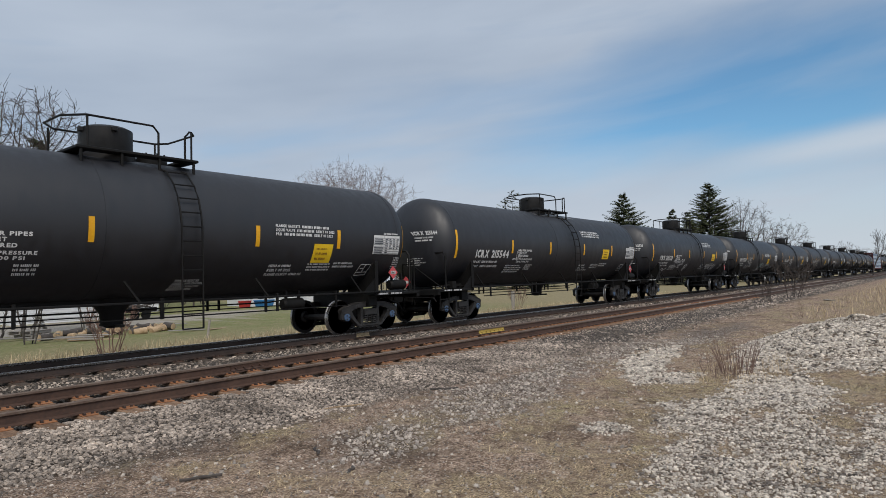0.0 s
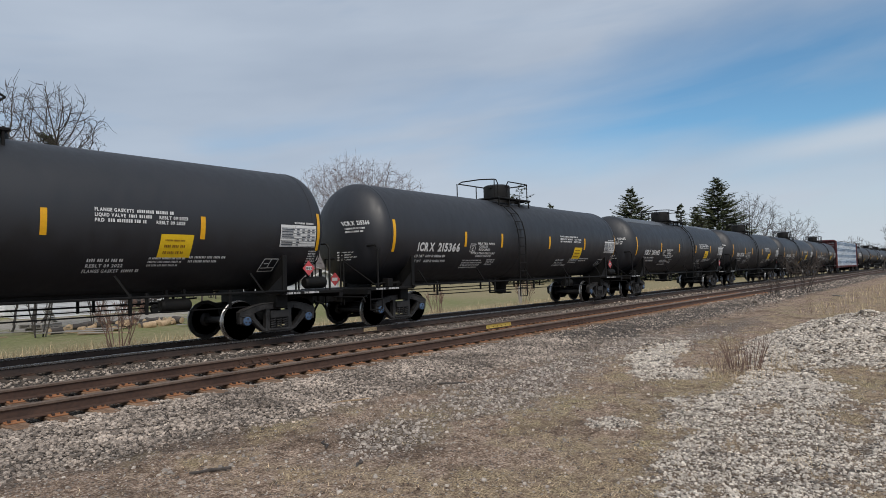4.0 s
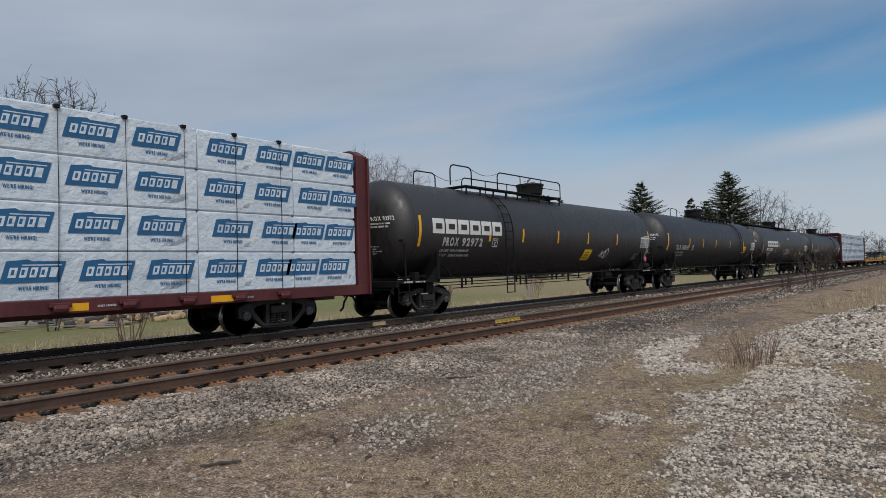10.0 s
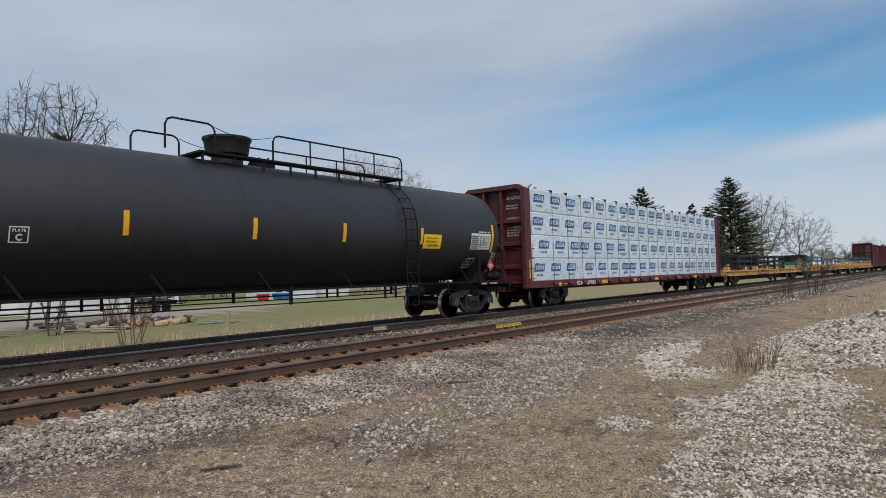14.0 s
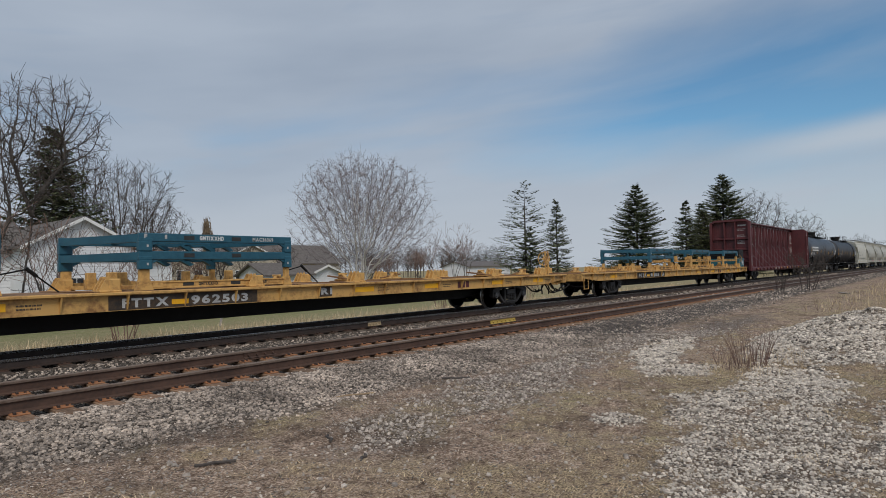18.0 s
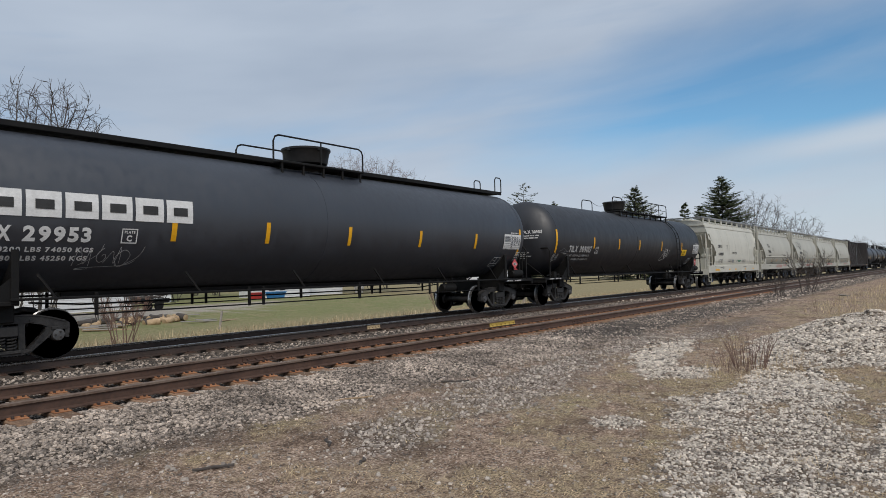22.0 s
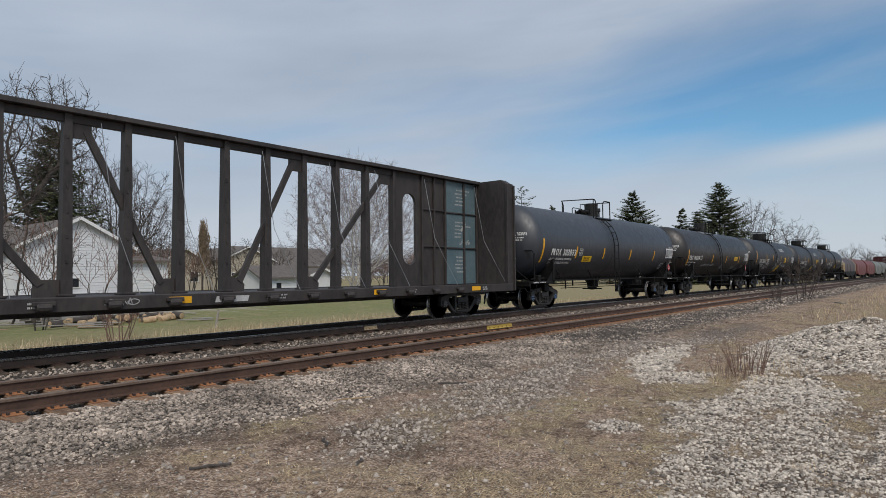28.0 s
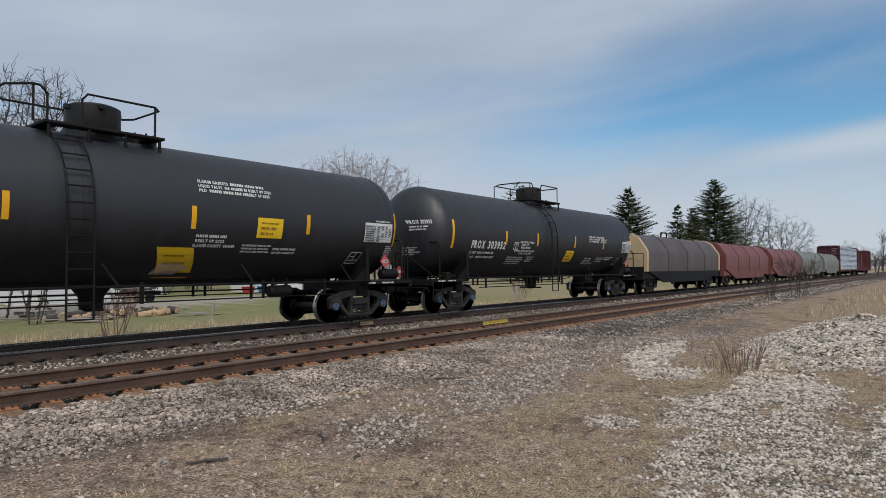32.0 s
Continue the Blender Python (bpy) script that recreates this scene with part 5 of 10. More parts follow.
    def face_lines():
        g = Geo()
        rng = random.Random(int(S))
        for z, n in ((top - 0.78, 2), (top - 1.25, 2), (top - 1.6, 4)):
            for k in range(n):
                y, end = -0.46, -0.46 - rng.uniform(0.4, 0.7)
                while y > end:
                    g.box(x0 + 0.131, x0 + 0.136, y - 0.03, y, z - 0.10 * k, z - 0.10 * k + 0.055)
                    y -= 0.05 if rng.random() < 0.85 else 0.08
        return g

    if mark:
        part("stencil_lettering", face_text, WHITE, car, "white stencilled number on the bulkhead")
        tagged(part("stencil_rows", face_lines, DIM, car, "worn white stencil rows"), "worn white stencil rows", kind="stuff")

    def top_beam():
        g = Geo()
        g.soft(x0 + 0.15, x1 - 0.15, -0.22, 0.22, top - 0.09, top + 0.02)
        g.soft(x0 + 0.15, x1 - 0.15, -0.05, 0.05, top - 0.26, top - 0.09)
        return g

    part("top_beam", top_beam, paint, car, key=("topbeam", L, paint.name))

    def post():
        g = Geo()
        u, v, zt = 0.10, 0.07, top - 0.09
        g.add([(-0.11, -0.12, floor_z), (0.11, -0.12, floor_z), (0.11, 0.12, floor_z), (-0.11, 0.12, floor_z), (-v, -u, zt), (v, -u, zt), (v, u, zt), (-v, u, zt)], [(0, 3, 2, 1), (4, 5, 6, 7), (0, 1, 5, 4), (1, 2, 6, 5), (2, 3, 7, 6), (3, 0, 4, 7)])
        g.soft(-0.16, 0.16, -0.16, 0.16, floor_z, floor_z + 0.05)
        for k in range(6):
            z = 1.7 + 0.5 * k
            g.soft(-0.03, 0.01, -0.135 + 0.004 * k, -0.10, z, z + 0.07, 0.004)
        return g

    n = 15
    px = [x0 + 0.5 + (x1 - x0 - 1.0) * i / n for i in range(n + 1)]
    if style == "open":
        px = [3.12 + 1.18 * i for i in range(16)]
    if style == "panel":
        px = [6.35 + 1.178 * i for i in range(10)]
    if not loaded:
        for x in px:
            part("upright", post, paint, car, key=("post", paint.name, top), at=pose(x, 0, 0))

        def long_brace(w):
            def make():
                g = Geo()
                g.prism([(0.30, top - 0.42), (0.42, top - 0.34), (w - 0.34, floor_z + 0.28), (w - 0.46, floor_z + 0.20)], "y", -0.045, 0.045)
                g.prism([(0.0, top - 0.26), (0.46, top - 0.26), (0.46, top - 0.46), (0.34, top - 0.56), (0.0, top - 0.56)], "y", -0.025, 0.025)
                g.prism([(w, floor_z), (w - 0.52, floor_z), (w - 0.54, floor_z + 0.16), (w - 0.40, floor_z + 0.34), (w, floor_z + 0.34)], "y", -0.025, 0.025)
                return g

            return make

        if style == "open":
            for i, k in ((0, 2), (2, 4), (4, 6), (6, 8)):
                part("brace", long_brace(px[k] - px[i]), paint, car, key=("long_brace", round(px[k] - px[i], 2), paint.name), at=pose(px[k], 0, 0, 0, 0, 180))
            for i, k in ((7, 9), (9, 11), (11, 13), (13, 15)):
                part("brace", long_brace(px[k] - px[i]), paint, car, key=("long_brace", round(px[k] - px[i], 2), paint.name), at=pose(px[i], 0, 0))
            part("brace", long_brace(px[0] - 1.0), paint, car, key=("long_brace", round(px[0] - 1.0, 2), paint.name), at=pose(1.0, 0, 0))

            def slack(x):
                def make():
                    g = Geo()
                    g.pipe([(x, -0.16, 3.0), (x + 0.25, -0.6, 2.1), (x + 0.75, -1.35, floor_z + 0.04)], 0.007, 5)
                    return g

                return make

            for x in px[1::2]:
                part("tie_cable", slack(x), GALV, car, "slack steel tie-down cable")
        else:
            for a, w, turn in ((5.36, 3.30, 0), (px[2], px[4] - px[2], 0), (px[7], px[7] - px[5], 180), (18.0, 18.0 - px[7], 180)):
                part("brace", long_brace(w), paint, car, key=("long_brace", round(w, 2), paint.name), at=pose(a, 0, 0, 0, 0, turn))

            def oval_sheet():
                # a solid sheet with a tall round-ended opening
                g = Geo()
                a, b, r, c = 4.04, 5.42, 0.32, 4.63
                z0, z1, zt = 2.05, 3.74, top - 0.09
                g.box(a, c - r, -0.05, 0.05, floor_z, zt)
                g.box(c + r, b, -0.05, 0.05, floor_z, zt)
                arc = [(c + r * math.cos(math.pi * i / 12), z1 + r * math.sin(math.pi * i / 12)) for i in range(13)]
                g.prism([(c + r, zt)] + arc + [(c - r, zt)], "y", -0.05, 0.05)
                arc = [(c - r * math.cos(math.pi * i / 12), z0 - r * math.sin(math.pi * i / 12)) for i in range(13)]
                g.prism([(c - r, floor_z)] + arc + [(c + r, floor_z)], "y", -0.05, 0.05)
                g.soft(b - 0.10, b + 0.02, -0.12, 0.12, floor_z, zt)
                return g

            def plain_sheet():
                g = Geo()
                g.soft(0.95, 4.04, -0.04, 0.04, floor_z, top - 0.09)
                return g

            def rib():
                g = Geo()
                g.soft(-0.035, 0.035, -0.13, 0.13, floor_z, top - 0.09)
                return g

            def girt(w):
                def make():
                    g = Geo()
                    g.soft(0, w, -0.10, 0.10, 0, 0.05)
                    return g

                return make

            for m, far in ((pose(0, 0, 0), False), (pose(L, 0, 0, 0, 0, 180), True)):
                pn = part("end_panel", plain_sheet, paint, car, "soot-stained end panel", key="cb_panel", at=m)
                part("oval_panel", oval_sheet, paint, pn, "end panel with a tall oval opening", key="cb_oval")
                for x in (0.98, 2.82, 3.42, 4.04) + ((1.75,) if far else ()):
                    part("rib", rib, paint, pn, key="cb_rib", at=pose(x, 0, 0))
                for z in (2.30, 3.54):
                    part("girt", girt(1.84), paint, pn, key="cb_girt", at=pose(0.98, 0, z))
                    part("girt", girt(1.16), paint, pn, key="cb_girt_short", at=pose(2.86, 0, z + 0.03))
            for a in (1.03, L - 2.78):
                pk = Marks(lambda x, z: -0.05, 0.006)
                rng = random.Random(int(a * 10))
                for z0, z1 in ((floor_z + 0.03, 2.29), (2.36, 3.53), (3.60, 4.68)):
                    pk.rect(TEAL_PANEL, a, a + 1.75, z0, z1)
                    for k in range(5):
                        pk.lines(DIM, a + 0.5 + rng.uniform(0, 0.15), z1 - 0.30 - 0.13 * k, rng.uniform(0.4, 0.95), 1, h=0.05)
                pk.stroke(DIM, [(a + 0.9, 2.95), (a + 1.15, 3.25)], 0.10)
                pk.graffito(DIM, a + 0.75, a + 1.35, 2.45, 2.62, 0.02, 4, 5, tail=False)
                for k in list(pk.g.values()):
                    if k[1] is DIM:
                        k[0].v = [(p, q - 0.006, r) for p, q, r in k[0].v]
                pk.build(car, {TEAL_PANEL.name: ("painted_panel", "faded blue green painted panel"), DIM.name: ("stencil_lettering", "worn white warning lines")})

            def cable(x):
                def make():
                    g = Geo()
                    g.pipe([(x, -0.16, top - 0.2), (x + 0.12, -0.5, 2.6), (x + 0.3, -1.3, floor_z + 0.03)], 0.008, 5)
                    return g

                return make

            for x in (3.0, 7.1, 9.3, 10.9, 13.2, 15.4, 17.2, 19.5, 22.3):
                part("tie_cable", cable(x), GALV, car, "slack steel tie-down cable")
    else:
        def core():
            g = Geo()
            g.soft(x0 + 0.5, x1 - 0.5, -0.06, 0.06, floor_z, top - 0.09)
            return g

        part("centre_web", core, paint, car, key=("core", L, paint.name))
    mk = Marks(lambda x, z: -1.495, 0.004)
    if style == "panel":
        mk.text(mark, 4.45, 0.85, 0.15, 0.62)
        mk.text(number, 5.27, 0.85, 0.15, 0.70)
        for x in (2.08, 6.63, 10.09, 15.83, 20.3):
            mk.rect(YELLOW, x, x + 0.48, 0.87, 1.01)
        mk.graffito(DIM, 8.88, 9.45, 0.86, 1.0, 0.016, 4, 3, tail=False)
        mk.rect(DIM, 11.1, 11.9, 0.86, 0.99, slant=0.04)
        for x in (7.6, 12.4, 12.7, 17.3, 20.9):
            mk.lines(DIM, x, 0.95, 0.3, 2, h=0.04, gap=0.07)
    elif not loaded:
        mk.text(mark, 8.5, 0.86, 0.15, 0.33)
        mk.text(number, 9.2, 0.86, 0.15, 0.86)
        mk.text("LD LMT 223700", 11.57, 0.95, 0.06, 0.8)
        mk.text("LT WT 62300", 11.57, 0.86, 0.06, 0.8)
        mk.lines(WHITE, 14.0, 0.90, 0.7, 1, h=0.08)
        for x in (2.1, 5.3, 8.0, 10.58, 13.01, 15.24, 18.2, 20.6):
            mk.rect(YELLOW, x, x + 0.42, 0.87, 0.99)
    else:
        mk.text(mark, 4.26, 0.84, 0.15, 0.58)
        mk.text(number, 4.99, 0.84, 0.15, 0.98)
        for x in (2.4, 6.5, 9.6, 12.5, 15.4, 18.4):
            mk.rect(YELLOW, x, x + 0.6, 0.84, 0.98)
            mk.lines(DIM, x + 0.75, 0.89, 0.35, 1, h=0.04)
    mk.build(car, {WHITE.name: ("stencil_lettering", "white stencilled lettering"), YELLOW.name: ("reflective_strip", "yellow reflective patches"), DIM.name: ("stencil_lettering", "")})
    # end stencils on the bulkhead's outer face and side
    ek = Marks(lambda x, z: -1.455, 0.004)
    for a in (x0 + 0.02,):
        ek.rect(YELLOW if style == "panel" or loaded else DIM, a + 0.02, a + 0.10, 1.15, 1.9)
    ek.build(car, {YELLOW.name: ("reflective_strip", "yellow reflective strip"), DIM.name: ("stencil_lettering", "")})
    if style == "open" and not loaded:
        ek = Marks(lambda x, z: -1.452, 0.004)
        for z, rows in ((4.3, 3), (3.75, 1), (2.95, 4), (2.2, 2)):
            ek.lines(WHITE, x1 - 0.20, z, 0.30, rows, h=0.05, gap=0.085)
        ek.build(car, {WHITE.name: ("stencil_lettering", "white stencilled lines")})
        fk = Marks(lambda x, z: -0.055, 0.004)
        for z in (4.2, 3.95, 3.7, 2.9, 2.7, 2.5, 2.2):
            fk.lines(WHITE, L - 2.1, z, 1.0, 2, h=0.06, gap=0.12)
        fk.text("WARNING", L - 2.05, 3.32, 0.13, 0.85)
        rk = Geo()
        rk.soft(L - 2.3, x1 - 0.3, -0.05, 0.05, floor_z, top - 0.09)
        part("end_panel", rk, paint, car, "solid end panel")
        fk.build(car, {WHITE.name: ("stencil_lettering", "white stencilled warning lines")})
    return car


def bundle_mesh(w, h, d):
    g = Geo()
    c = 0.03
    # slack wrap: the long faces swell and dip a little
    nx, nz = 10, 4
    rng = random.Random(int(w * 1000))
    v, f = [], []
    for i in range(nx + 1):
        for j in range(nz + 1):
            edge = i in (0, nx) or j in (0, nz)
            v.append((w * i / nx, -d - (0.0 if edge else rng.uniform(-0.006, 0.014)), c + (h - 2 * c) * j / nz))
    for i in range(nx):
        for j in range(nz):
            k = i * (nz + 1) + j
            f.append((k, k + nz + 1, k + nz + 2, k + 1))
    g.add(v, f)
    g.soft(0.0, w, -d + 0.002, -0.10, 0.0, h, c)
    return g


def lumber(S, L, seed, group, size=1.0):
    """Four tiers of wrapped lumber bundles on both sides of the centre beam."""
    rng = random.Random(seed)
    x0, x1, h = 1.12, L - 1.00, 0.865
    for tier in range(4):
        for back in (False, True):
            x = x0
            sizes = [3.66, 4.88, 3.66, 4.88, 2.44, 3.66]
            k = 0
            while x < x1 - 0.4:
                w = min(sizes[k % 6], x1 - x)
                if x1 - x - w < 1.0:
                    w = x1 - x
                k += 1
                z = RAIL_Z + 1.045 + tier * 0.872
                m = pose(S + x + (w if back else 0), TRACK_Y, z, 0, 0, 180 if back else 0)
                ob = thing("lumber_bundle", m, "white wrapped lumber bundle with blue print", "lumber bundle", group)
                CARS.append((ob, S + x + (w if back else 0), m))
                wr = part("wrap", lambda: bundle_mesh(w - 0.03, h, 1.40), WRAP, ob, smooth=50, key=("bundle", round(w, 2)))
                if not back:
                    mk = Marks(lambda a, b: -1.42, 0.0)
                    n, shift = max(1, round(w / 1.2)), rng.uniform(-0.28, 0.2)
                    for k2 in range(n):
                        a = (k2 + 0.5) * w / n - 0.45 + shift
                        # the brand as a plain blue slanted block: a peaked top, a pale bar broken by uprights, a pale rule
                        u, v = [lambda q, a=a: a + 0.44 + (q - 0.44) * size, lambda q: 0.525 + (q - 0.525) * size]
                        mk.put(LOGO_BLUE, [(u(0.04), v(0.37)), (u(0.76), v(0.37)), (u(0.84), v(0.66)), (u(0.42), v(0.66)), (u(0.37), v(0.685)), (u(0.12), v(0.66))], [(0, 1, 2, 3, 4, 5)])
                        mk.rect(WRAP, u(0.13), u(0.71), v(0.44), v(0.575), slant=0.04, proud=0.004)
                        mk.rect(WRAP, u(0.30), u(0.78), v(0.60), v(0.615), slant=0.0, proud=0.004)
                        for q in range(4):
                            mk.rect(LOGO_BLUE, u(0.225 + 0.12 * q), u(0.26 + 0.12 * q), v(0.44), v(0.575), slant=0.04, proud=0.006)
                            mk.rect(LOGO_BLUE, u(0.165 + 0.12 * q), u(0.20 + 0.12 * q), v(0.475), v(0.545), slant=0.02, proud=0.006)
                        mk.text("WE'RE HIRING!", a + 0.20, 0.20, 0.065, 0.46, LOGO_BLUE)
                    mk.build(ob, {LOGO_BLUE.name: ("brand_print", "blue printed brand blocks"), WRAP.name: ("brand_print", "")})
                x += w


def flat_car(S, L, number, mark_x=9.6, group="flat cars"):
    car = rolling("flat_car", S, "long weathered yellow flat car with a rusty deck", "flat car", group)
    for x in (4.15, L - 4.15):
        bogie(car, x, "grey")
    coupler(car, 0.0, -1, RAIL)
    coupler(car, L, 1, RAIL)
    a, b = 0.52, L - 0.55

    def frame_():
        g = Geo()
        for s in (-1, 1):
            g.prism([(a, 1.10), (b, 1.10), (b, 0.92), (b - 1.6, 0.76), (a + 1.6, 0.76), (a, 0.92)], "y", s * 1.33 - 0.02, s * 1.33 + 0.02)
            g.soft(a, b, s * 1.38 - 0.07, s * 1.38 + 0.07, 1.06, 1.12)
            n = 22
            for i in range(n):
                x = a + 1.0 + (b - a - 2.0) * i / (n - 1)
                g.prism([(s * 1.35, 0.78), (s * 1.35, 1.06), (s * 1.45, 1.06), (s * 1.37, 0.78)], "x", x - 0.012, x + 0.012)
        for x in (a, b - 0.25):
            g.soft(x, x + 0.25, -1.40, 1.40, 0.78, 1.11)
        return g

    part("side_sill", frame_, FLAT_Y, car, key=("flat_frame", L))

    def belly():
        g = Geo()
        g.prism([(a + 2.0, 0.98), (b - 2.0, 0.98), (b - 5.6, 0.40), (a + 5.6, 0.40)], "y", -0.42, 0.42)
        g.soft(a + 0.3, b - 0.3, -0.3, 0.3, 0.68, 1.0)
        return g

    def striker():
        g = Geo()
        g.soft(-0.32, 0.02, -0.36, 0.36, 0.70, 1.04, 0.02)
        g.soft(-0.36, -0.30, -0.42, 0.42, 0.66, 1.07, 0.01)
        return g

    for x, turn in ((a, 0), (b, 180)):
        part("draft_beam", striker, FLAT_Y, car, key="flat_striker", at=pose(x, 0, 0, 0, 0, turn))
    part("centre_sill", belly, IRON, car, key=("flat_belly", L))

    def deck():
        g = Geo()
        g.soft(a, b, -1.34, 1.34, 1.08, 1.125)
        for i in range(17):
            x = a + 0.6 + (b - a - 1.2) * i / 16
            g.soft(x, x + 0.1, -1.3, 1.3, 1.125, 1.15)
        return g

    part("deck", deck, DECK, car, key=("flat_deck", L))

    def guide():
        g = Geo()
        g.soft(-0.02, 0.20, -0.17, 0.17, 1.12, 1.38, 0.02)
        for y in (-0.14, 0.0, 0.14):
            g.prism([(-0.2, 1.14), (0.0, 1.14), (0.0, 1.42), (-0.05, 1.42)], "y", y - 0.015, y + 0.015)
        g.soft(-0.2, 0.2, -0.22, 0.22, 1.12, 1.16)
        return g

    for x in (2.0, 6.2, 9.4, 12.6, 15.8, 19.0, 22.2, 25.4):
        for s in (-1, 1):
            part("container_guide", guide, FLAT_Y, car, key="guide", at=pose(x, s * 1.15, 0))

    def rung():
        g = Geo()
        g.pipe([(a + 0.1, -1.42, 0.92), (a + 0.1, -1.42, 0.45), (a + 0.5, -1.42, 0.45), (a + 0.5, -1.42, 0.92)], 0.02)
        return g

    part("stirrup_step", rung, FLAT_Y, car, key="flat_step")

    def mast():
        g = Geo()
        g.soft(L - 1.72, L - 1.66, -1.16, -1.10, 1.1, 2.05)
        g.soft(L - 1.52, L - 1.46, -1.16, -1.10, 1.1, 2.05)
        g.soft(L - 1.70, L - 1.48, -1.17, -1.09, 1.55, 1.75)
        return g

    part("brake_mast", mast, FLAT_Y, car, key=("brake_mast", L))

    def mast_wheel():
        g = Geo()
        n = 18
        g.pipe([(L - 1.80, -1.13 + 0.26 * math.cos(2 * math.pi * i / n), 1.75 + 0.26 * math.sin(2 * math.pi * i / n)) for i in range(n + 1)], 0.02)
        for k in range(5):
            q = 2 * math.pi * k / 5
            g.rod((L - 1.76, -1.13, 1.75), (L - 1.80, -1.13 + 0.26 * math.cos(q), 1.75 + 0.26 * math.sin(q)), 0.014)
        g.lathe([(L - 1.82, 0.06), (L - 1.66, 0.07)], "x", (0, -1.13, 1.75), 10)
        return g

    part("brake_wheel", mast_wheel, FLAT_Y, car, "yellow spoked handbrake wheel", key=("mast_wheel", L))

    def hoses():
        g = Geo()
        for o, k in ((L, 1), (0.0, -1)):
            for y, dip in ((-0.45, 0.33), (-0.75, 0.40), (0.5, 0.36)):
                g.pipe([(o - k * 0.75, y, 0.82), (o - k * 0.5, y, 0.62), (o - k * 0.2, y * 0.9, dip + 0.06), (o + k * 0.15, y * 0.85, dip), (o + k * 0.35, y * 0.8, dip + 0.12)], 0.03)
            g.pipe([(o - k * 1.6, -1.3, 0.75), (o - k * 1.2, -1.2, 0.55), (o - k * 0.8, -0.9, 0.56), (o - k * 0.5, -0.6, 0.7)], 0.025)
        return g

    part("air_hose", hoses, IRON, car, "slack black air hoses", key=("flat_hoses", L))
    mk = Marks(lambda x, z: -1.352, 0.004)
    x = mark_x
    close = x < 9
    mk.rect(SOOT, x - 0.25, x + (3.5 if close else 3.0), 0.775, 1.05)
    if not close:
        mk.rect(SOOT, x + 4.8, x + 5.2, 0.80, 1.05)
    if number:
        mk.text("FTTX", x, 0.82, 0.17, 0.92, DIM)
        mk.text(number, x + (1.46 if close else 1.4), 0.82, 0.17, 1.15 if close else 1.35, DIM)
        mk.text("R1", x + (2.95 if close else 4.85), 0.83 if close else 0.86, 0.16, 0.36, DIM)
        g = mk.g["", DIM.name][0]
        g.v = [(p, q - 0.005, r) for p, q, r in g.v]
    mk.rect(YELLOW, x + 0.98, x + 1.34, 0.83, 0.93, proud=0.010)
    for q in range(3):
        mk.rect(BROWN_RED, 20.0 + 0.22 * q, 20.16 + 0.22 * q, 0.82, 1.02)
    for q in (3.4, 7.0, 15.6, 18.4, 21.9, 24.6):
        mk.rect(YELLOW, q, q + 0.7, 0.86, 1.0)
        mk.lines(INK, q + 0.85, 0.93, 0.45, 2, h=0.03, gap=0.06)
    mk.build(car, {SOOT.name: ("stencil_panel", "black stencil panel"), INK.name: ("stencil_lettering", "black stencilled lines"), DIM.name: ("stencil_lettering", "worn white lettering"), YELLOW.name: ("reflective_strip", "yellow reflective patches"), BROWN_RED.name: ("stencil_lettering", "faded red lettering")})
    return car


SKEW = 0.6     # how far the frames' back side lies ahead of their front


def rack_mesh(w, d, h):
    """A stacking frame: deep rails on blocky corner posts, end beams, cross bars and hooks under the back rail."""

    def make():
        g = Geo()
        for y, o in ((-d, 0.0), (d, -SKEW)):
            g.soft(o, o + w, y - 0.05, y + 0.05, h - 0.17, h, 0.012)
            for x, q in ((0.13, 0.135), (w - 0.10, 0.10)):
                g.soft(o + x - q, o + x + q, y - 0.065, y + 0.065, 0.0, h - 0.17, 0.012)
                g.soft(o + x - q, o + x + q, y - 0.06, y + 0.06, h - 0.172, h - 0.10, 0.01)
            g.prism([(o + 0.26, h - 0.17), (o + 0.26, h - 0.26), (o + 0.42, h - 0.17)], "y", y - 0.03, y + 0.03)
            g.prism([(o + w - 0.2, h - 0.17), (o + w - 0.34, h - 0.17), (o + w - 0.2, h - 0.25)], "y", y - 0.03, y + 0.03)
        for k in (0.05, w * 0.3, w * 0.55, w * 0.78, w - 0.11):
            e = 0.16 if k < 0.1 or k > w - 0.2 else 0.09
            g.prism([(k - 0.05, -d), (k + 0.05, -d), (k + 0.05 - SKEW, d), (k - 0.05 - SKEW, d)], "z", h - 0.02 - e, h - 0.02)
        for k in (0.42, 0.58, 0.74, 0.88):
            x = w * k
            g.prism([(x - 0.16, h - 0.15), (x + 0.04, h - 0.15), (x + 0.18, h - 0.24), (x + 0.08, h - 0.28)], "y", d - 0.35, d - 0.22)
        return g

    return make


